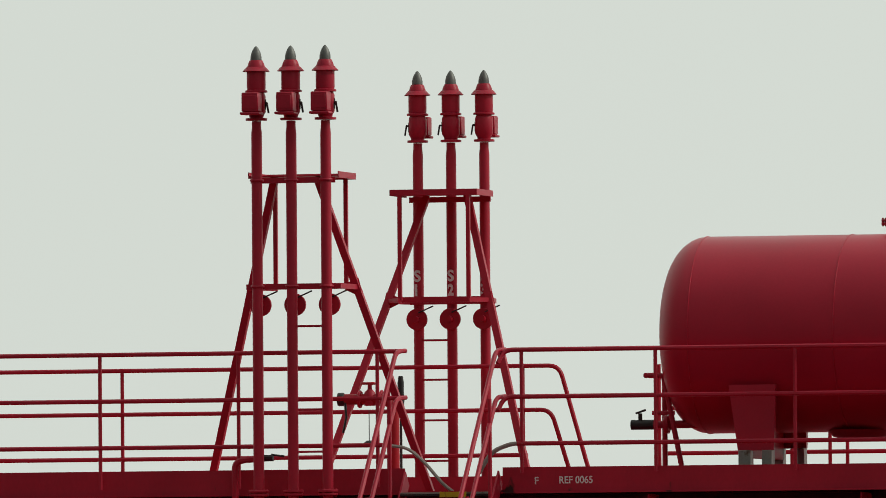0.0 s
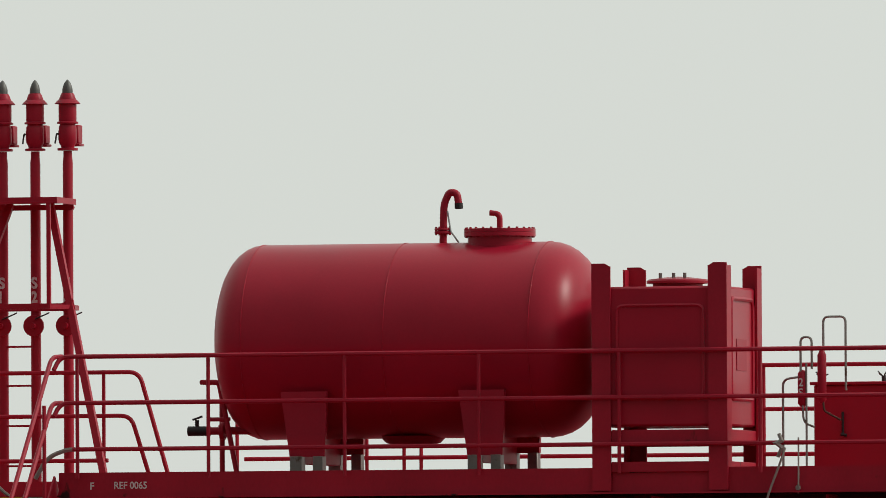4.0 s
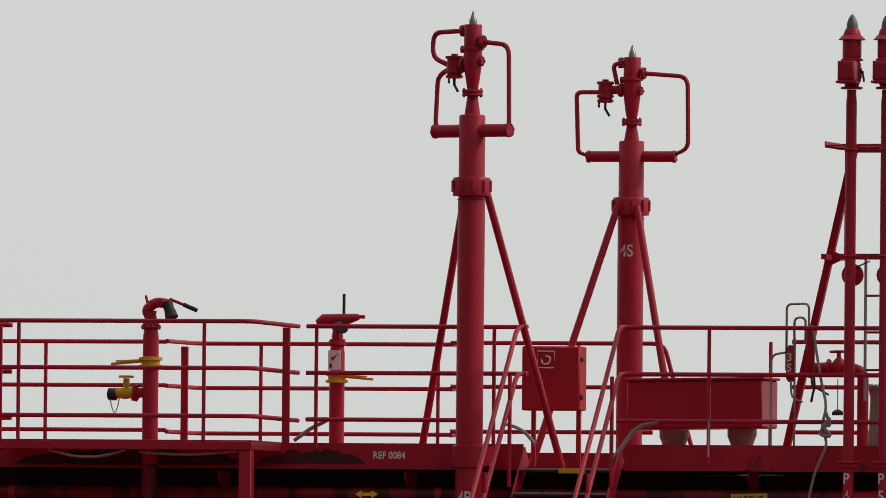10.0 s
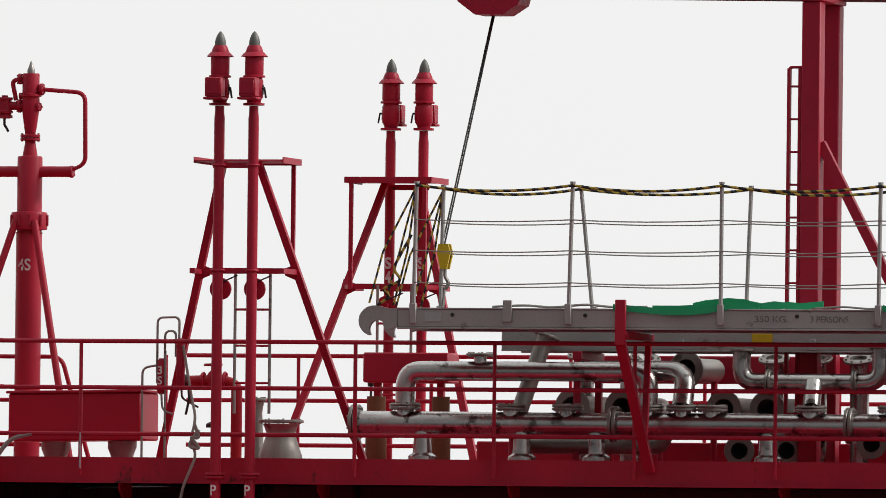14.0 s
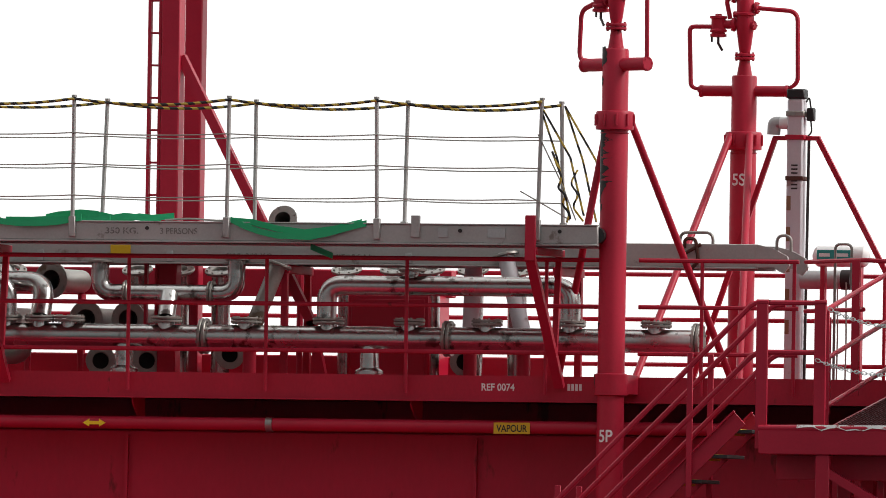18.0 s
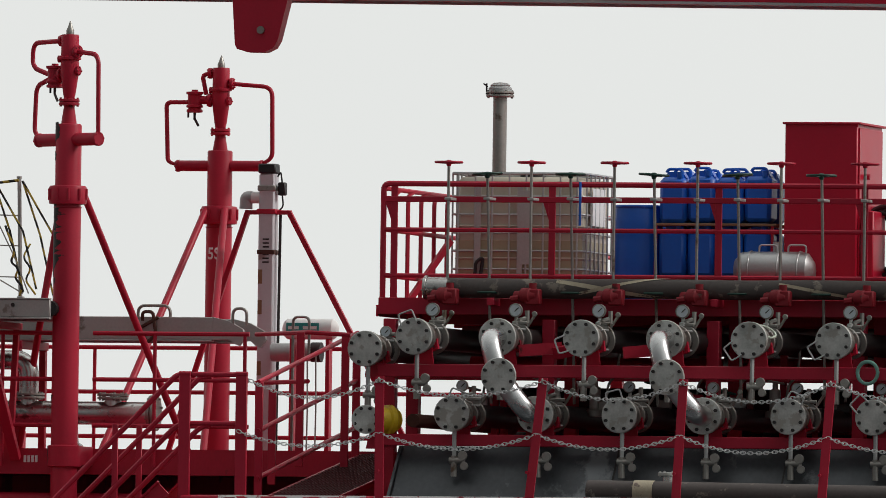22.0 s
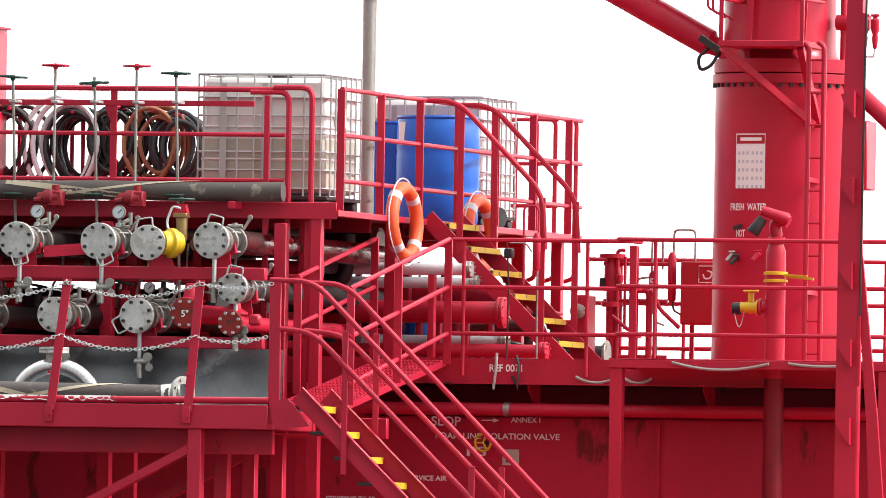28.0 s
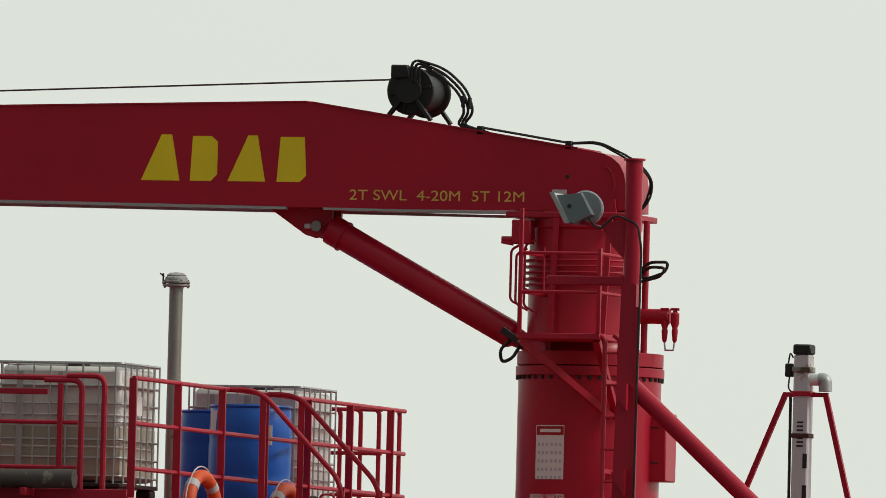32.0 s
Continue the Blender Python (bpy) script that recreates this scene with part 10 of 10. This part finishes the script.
part("hook", Shape().tube(fillet([(20.23, 0.3, 1.66), (20.23, 0.3, 1.57), (20.27, 0.3, 1.52), (20.24, 0.3, 1.46), (20.19, 0.3, 1.48), (20.19, 0.3, 1.52)], 0.04), 0.016, 8), dull_steel, hb, "small forged hook")
part("tie", Shape().tube([(20.23, 0.3, 1.47), (20.23, 0.25, 1.30)], 0.012, 6), rope_grey, hb)

# things fixed to the crane column
FY = CY - 0.653


def on_column(x):
    return CY - math.sqrt(0.65 ** 2 - (x - CX) ** 2) - 0.004


def curved(x0, x1, z0, z1, lift, mat, name, label="", n=8):
    g, vs = Shape(), []
    for i in range(n + 1):
        x = x0 + (x1 - x0) * i / n
        y = on_column(x) - lift
        vs += [(x, y, z0), (x, y, z1)]
    g.add(vs, [(2 * i, 2 * i + 1, 2 * i + 3, 2 * i + 2) for i in range(n)], True)
    return part(name, g, mat, cr, label)


curved(41.385, 41.675, 1.53, 2.02, 0.0, white, "poster", "white safety poster with a red header")
curved(41.39, 41.67, 1.93, 2.01, 0.003, fire_red, "poster_header", "red poster header")
curved(41.43, 41.64, 1.955, 1.985, 0.005, white, "poster_title", "white bars of small print")
for r_ in range(5):
    z = 1.86 - r_ * 0.075
    for c_ in range(2):
        for q in range(3):
            curved(41.41 + c_ * 0.135 + q * 0.042, 41.41 + c_ * 0.135 + q * 0.042 + 0.022, z - 0.03, z, 0.003, surface("poster_print", (0.52, 0.54, 0.60), 0.6) if (r_, c_, q) == (0, 0, 0) else bpy.data.materials["poster_print"], "print_bar", "", 2)
for w, x, z, wd in (("FRESH  WATER", 41.335, 1.335, 0.36), ("HOT", 41.40, 1.10, 0.09)):
    me = lettering(w, (x, FY, z), 0.088, text_white, cr, width=wd, bend=(CX, CY, 0.651))
for x, z, mat in ((41.42, 0.90, dark_steel), (41.64, 0.94, red), (41.38, 0.93, dull_steel)):
    part("tap", Shape().tube([(x, on_column(x), z), (x, on_column(x) - 0.08, z), (x - 0.04, on_column(x) - 0.1, z - 0.05)], 0.018, 8).cyl((x - 0.03, on_column(x) - 0.07, z + 0.03), (x + 0.03, on_column(x) - 0.07, z + 0.03), 0.012, 6), mat, cr, "small water tap")
part("tag_plate", Shape().bar((41.37, on_column(41.37) - 0.01, 1.17), (41.46, on_column(41.46) - 0.01, 1.20), 0.006, 0.035), dark_steel, cr)
# service platform and ladder round the column
sp_ = thing("crane_platform", (41.8, 1.2, 2.8), "small red railed service platform on the crane", "platform")
part("deck_plate", Shape().box((41.38, 1.2, 2.775), (42.16, 2.0, 2.83), 0.006), red, sp_)
for z in (3.20, 3.55):
    part("rail", Shape().tube(fillet([(41.40, 2.0, z), (41.40, 1.21, z), (42.14, 1.21, z), (42.14, 2.0, z)], 0.05), 0.016, 8), red, sp_)
for x, zt in ((41.40, 3.95), (42.14, 3.60), (41.62, 3.55)):
    part("post", Shape().box((x - 0.018, 1.20, 2.83), (x + 0.018, 1.235, zt), 0.004) if x != 41.62 else Shape().cyl((x, 1.215, 3.2), (x, 1.215, 3.6), 0.008, 6), red, sp_)
part("brace", Shape().bar((41.40, 1.25, 2.77), (42.10, 1.85, 2.10), 0.06, 0.06), red, sp_)
part("brace", Shape().bar((42.12, 1.25, 2.77), (42.12, 1.95, 2.10), 0.06, 0.06), red, sp_)
ld = thing("crane_ladder", (42.25, 1.25, -0.245), "narrow red ladder up the crane column", "ladder")
for x in (42.20, 42.34):
    part("ladder_rail", Shape().tube(fillet([(x - 0.06, 1.25, 2.82), (x, 1.25, 2.78), (x, 1.25, -0.245)], 0.05), 0.024, 8), red, ld)
for i in range(10):
    part("rung", Shape().cyl((42.20, 1.25, 0.05 + i * 0.29), (42.34, 1.25, 0.05 + i * 0.29), 0.012, 6), red, ld)
for z in (0.6, 1.6, 2.4):
    part("standoff", Shape().bar((42.20, 1.26, z), (42.10, 2.15, z), 0.03, 0.04), red, ld)
# pipes, valves and hoses round the slewing gear
for k in range(5):
    z = 3.30 + k * 0.055
    part("ring_pipe", Shape().ring((CX - 0.06, CY, z), (0, 0, 1), 0.56, 0.010, 40, 6, 100, 345), red, cr)
for k, (x, z0, z1) in enumerate(((41.12, 3.62, 3.12), (41.16, 3.60, 3.28), (41.20, 3.70, 3.10), (41.07, 3.66, 3.15))):
    part("control_pipe", Shape().tube(fillet([(x + 0.1, CY - 0.45, z0), (x, CY - 0.45, z0 - 0.05), (x, CY - 0.45, z1), (x + 0.12, CY - 0.45, z1 - 0.06)], 0.04), 0.012, 6), red, cr)
part("control_valve", Shape().box((41.08, CY - 0.5, 3.66), (41.26, CY - 0.35, 3.88), 0.012).cyl((40.98, CY - 0.45, 3.70), (41.12, CY - 0.45, 3.70), 0.03, 10), red, cr)
part("control_lever", Shape().bar((40.98, CY - 0.46, 3.68), (41.09, CY - 0.46, 3.66), 0.03, 0.035), red, cr)
part("valve_arm", Shape().cyl((42.18, CY - 0.1, 3.035), (42.48, CY - 0.12, 3.035), 0.07, 14), red, cr)
for x in (42.445, 42.54):
    part("tap_body", Shape().lathe((x, CY - 0.14, 2.80), (0, 0, 1), [(0.012, 0), (0.022, 0.02), (0.03, 0.10), (0.024, 0.13), (0.04, 0.17), (0.04, 0.26), (0.02, 0.28), (0.02, 0.31)], 12), red, cr)
    part("tap_handle", Shape().cyl((x - 0.04, CY - 0.15, 3.10), (x + 0.04, CY - 0.15, 3.10), 0.014, 6), red, cr)
part("drip_line", Shape().tube([(42.445, CY - 0.14, 2.80), (42.455, CY - 0.14, 2.73), (42.53, CY - 0.14, 2.73), (42.54, CY - 0.14, 2.80)], 0.008, 5), galv, cr)
part("hose_loop", Shape().tube(fillet([(42.20, CY - 0.2, 3.42), (42.30, CY - 0.22, 3.52), (42.49, CY - 0.22, 3.525), (42.46, CY - 0.22, 3.43), (42.28, CY - 0.2, 3.37), (42.20, CY - 0.2, 3.40)], 0.06), 0.015, 6).tube(fillet([(42.20, CY - 0.2, 3.38), (42.31, CY - 0.24, 3.48), (42.47, CY - 0.24, 3.47), (42.42, CY - 0.24, 3.39), (42.22, CY - 0.2, 3.345)], 0.06), 0.015, 6), black, cr, "looped black hydraulic hose")
part("riser_pipe", Shape().cyl((42.24, CY - 0.1, 2.66), (42.24, CY - 0.1, 3.9), 0.03, 10), red, cr)
jb = thing("switch_panel", (42.4, CY, 1.5), "red steel electric panel on the crane column", "panel")
part("body", Shape().box((42.30, CY - 0.15, 1.54), (42.485, CY + 0.2, 2.16), 0.012), red_gloss, jb)
for z in (1.70, 2.02):
    part("slot", Shape().box((42.34, CY - 0.154, z), (42.42, CY - 0.149, z + 0.012), 0.001), black, jb)
part("latch", Shape().disc((42.30, CY - 0.16, 1.87), (0, 1, 0), 0.015, 0.012, n=10), dark_steel, jb)
part("bracket", Shape().box((42.05, CY - 0.1, 1.8), (42.23, CY + 0.1, 1.88)), red, jb)

# ---- side davit mast ----
dm = thing("davit_mast", (43.7, -3.2, -2.62), "tall red steel mast with bracket steps and a strut", "mast")
part("mast", Shape().prism([(43.615, -2.62), (43.80, -2.62), (43.80, 3.10), (43.665, 3.10), (43.615, 0.9)], "xz", -3.27, -3.13), red, dm)
part("mast_head", Shape().lathe((43.735, -3.2, 0), (0, 0, 1), [(0.075, 3.10), (0.075, 4.17), (0.095, 4.172), (0.095, 4.19), (0.02, 4.192)], 20), red_gloss, dm)
part("spread_leg", Shape().prism([(43.80, 1.05), (43.80, 0.4), (43.88, -0.6), (43.98, -2.62), (44.16, -2.62), (43.97, -0.5)], "xz", -3.24, -3.20), red_worn, dm)
for z in (2.2, 1.46, 0.73, 0.07, -0.6, -1.3):
    part("bracket_step", Shape().prism([(43.76, z + 0.03), (43.64, z + 0.0), (43.66, z - 0.06), (43.76, z - 0.20)], "xz", -3.36, -3.272), red, dm)
part("edge_bar", Shape().box((43.80, -3.28, -0.3), (43.825, -3.26, 2.9), 0.003), red_worn, dm)
part("arm", Shape().box((42.98, -3.25, 3.085), (43.68, -3.15, 3.165), 0.008), red, dm)
part("arm_plate", Shape().prism([(43.44, 3.62), (43.68, 3.66), (43.68, 3.30), (43.56, 3.42)], "xz", -3.22, -3.18), red, dm)
part("strut", Shape().cyl((43.75, -3.2, 2.23), (46.85, -3.2, -0.57), 0.075, 20), red_gloss, dm, "long slanting red tube")
part("strut", Shape().cyl((46.85, -3.2, -0.57), (49.15, -3.2, -2.6), 0.075, 20), red_gloss, dm)
part("cable_run", Shape().tube(fillet([(43.35, -3.25, 3.66), (43.45, -3.28, 3.56), (43.6, -3.28, 3.70), (43.8, -3.28, 3.62), (43.84, -3.28, 3.4), (43.83, -3.28, 2.3), (43.82, -3.28, 0.3)], 0.06), 0.010, 6), dark_steel, dm)
fl = thing("floodlight", (43.25, -3.25, 3.66), "grey cast floodlight on a bracket", "floodlight")
lamp_grey = surface("grey_lamp_casting", (0.20, 0.23, 0.25), 0.5, 0.3, 0.1, 50, 0.04)
part("housing", Shape().lathe((43.27, -3.08, 3.765), (0.25, -1, 0), [(0.13, -0.16), (0.15, -0.13), (0.15, 0.02), (0.135, 0.05), (0.02, 0.06)], 24).prism([(43.00, 3.86), (43.26, 3.885), (43.36, 3.70), (43.20, 3.62), (43.10, 3.66)], "xz", -3.22, -3.02), lamp_grey, fl)
part("visor", Shape().prism([(42.985, 3.89), (43.03, 3.885), (43.17, 3.62), (43.13, 3.62)], "xz", -3.26, -2.98), galv, fl)
part("bolt", Shape().disc((43.16, -3.228, 3.77), (0, 1, 0), 0.02, 0.01, n=10), dark_steel, fl)
part("bracket", Shape().bar((43.25, -3.12, 3.64), (43.45, -3.15, 3.58), 0.05, 0.03), red, fl)

# ---- aft monitors, boxes and railings ----
monitor_platform(41.0, 43.55, -1, 0.0, -0.045)
monitor(42.37, -0.5, 0.0, 1, "aft red fire monitor with yellow valves on its platform", low=-2.62, aim="down", r=0.088)
hy_ = thing("hydrant_post", (43.53, 1.5, -0.245), "slim red hydrant post with a yellow valve", "hydrant")
part("riser", Shape().cyl((43.53, 1.5, -0.245), (43.53, 1.5, 0.98), 0.055, 16), red, hy_)
part("valve", Shape().lathe((43.53, 1.5, 0.50), (0, 0, 1), [(0.06, 0), (0.10, 0.005), (0.10, 0.03), (0.075, 0.035), (0.075, 0.07), (0.10, 0.075), (0.10, 0.10), (0.06, 0.105)], 18), yellow, hy_)
part("handle", Shape().bar((43.58, 1.46, 0.56), (43.86, 1.46, 0.585), 0.03, 0.022), yellow, hy_)
part("drop_pipe", Shape().tube(fillet([(43.58, 1.5, 0.9), (43.64, 1.5, 0.88), (43.66, 1.5, 0.75)], 0.04), 0.02, 8), dull_steel, hy_)
RB = "red steel railing along the trunk deck edge"
railing(RB, [(x, YF, -0.2, 1.0) for x in (39.42, 40.55)], [[(39.32, YF, z), (40.95, YF, z)] for z in (1.0, 0.58, 0.17)])
railing(RB, [(x, YF, -0.2, 1.0) for x in (43.68, 44.9, 46.1, 47.3, 48.5)],
        [[(43.68, YF, z - 0.01), (50, YF, z - 0.02)] for z in (1.0, 0.58, 0.17)])
straight(RB, YR, 39.2, 52.0, (39.5, 40.1, 40.9, 42.0, 43.2, 43.65, 44.4, 45.6, 46.8, 48.0), levels=(1.0, 0.60, 0.19))
hose_box(40.29, 40.90, 4.2, 0.35, 0.93, "red fire hose box with a white symbol", low=-0.245)
bottle_set(40.06, 4.3, "5S", "red sampling bottles marked 5S with looped steel pipes", high=(0.14, 1.215))
rr = thing("pipe_rack", (39.65, 4.2, -0.245), "red pipes and valves clustered round a flat post", "rack")
part("valve_column", Shape().lathe((39.65, 4.2, 0), (0, 0, 1), [(0.055, -0.245), (0.055, 0.50), (0.10, 0.505), (0.10, 0.545), (0.055, 0.55), (0.055, 0.66), (0.075, 0.68), (0.075, 0.86), (0.055, 0.90), (0.055, 0.94), (0.12, 0.95), (0.12, 0.985), (0.04, 0.99)], 16), red_worn, rr)
part("valve_block", Shape().box((39.54, 4.14, 0.67), (39.62, 4.24, 0.77), 0.015), dark_steel, rr, "dark valve block")
part("thin_pipe", Shape().tube(fillet([(39.71, 4.15, -0.245), (39.71, 4.15, 1.02), (39.78, 4.15, 1.02)], 0.04), 0.018, 8), red, rr)
part("thin_pipe", Shape().cyl((39.775, 4.18, 0.30), (39.775, 4.18, 0.96), 0.014, 8), red_worn, rr)
part("tap", Shape().lathe((39.74, 4.12, 0.72), (0, 0, 1), [(0.015, 0), (0.035, 0.01), (0.035, 0.07), (0.015, 0.08)], 10), red_worn, rr)
part("post", Shape().box((39.80, 4.24, -0.245), (39.885, 4.26, 1.06), 0.004), red, rr)
part("bent_pipe", Shape().tube(fillet([(39.88, 4.2, 0.66), (40.0, 4.2, 0.66), (40.0, 4.2, -0.245)], 0.06), 0.03, 10), red, rr)
part("bent_pipe", Shape().tube(fillet([(40.03, 4.15, 0.66), (40.12, 4.15, 0.48), (40.30, 4.15, 0.32)], 0.05), 0.02, 8), red, rr)
for z in (0.90, 0.56, 0.05):
    part("cross_pipe", Shape().cyl((39.55 if z > 0.5 else 39.70, 4.28, z), (40.15, 4.28, z), 0.022, 8), red, rr)
part("diagonal", Shape().tube([(39.68, 4.1, 0.42), (39.84, 4.1, 0.29)], 0.018, 8), red, rr)
fb = thing("flood_box", (43.75, 2.6, -0.245), "white equipment box with a cable on a red stand", "box")
part("body", Shape().box((43.20, 2.4, 1.09), (43.66, 2.7, 1.27), 0.03), white, fb)
part("visor", Shape().prism([(43.05, 0.95), (43.16, 0.97), (43.24, 1.10), (43.20, 1.20), (43.10, 1.04)], "xz", 2.38, 2.68), dark_steel, fb)
part("cable", Shape().tube(fillet([(43.36, 2.38, 1.16), (43.42, 2.37, 1.23), (43.47, 2.37, 1.15), (43.40, 2.37, 1.05), (43.5, 2.37, 0.8)], 0.04), 0.010, 6), teal, fb)
part("stand", Shape().box((43.40, 2.5, -0.245), (43.48, 2.6, 1.085)), red, fb)
rc = thing("receiver", (45.0, 1.2, -0.245), "red horizontal steel cylinder on deck", "tank")
part("shell", Shape().lathe((44.62, 1.2, 0.27), (1, 0, 0), [(0.02, -0.06), (0.06, -0.03), (0.085, 0.02), (0.085, 1.2), (0.02, 1.25)], 20), red, rc)
part("foot", Shape().box((44.75, 1.15, -0.245), (44.81, 1.25, 0.18)), red, rc)
part("foot", Shape().box((45.5, 1.15, -0.245), (45.56, 1.25, 0.18)), red, rc)
cable("loose yellow hose on deck by the railing", fillet([(43.3, 0.4, -0.2), (43.5, 0.4, 0.0), (43.7, 0.5, -0.05), (43.95, 0.5, 0.02), (44.1, 0.5, -0.2)], 0.12), 0.014, wood)
lifebuoy(45.75, -4.0, -1.21, "red lifebuoy with pale bands low on the ship's side", (0.15, 1, 0), fire_red, 0.28, 0.062)
lr = thing("lifebuoy_stand", (45.75, -3.85, -2.62), "red post that carries a lifebuoy", "post")
part("post", Shape().box((45.71, -3.9, -2.62), (45.79, -3.82, -0.9), 0.006), red, lr)
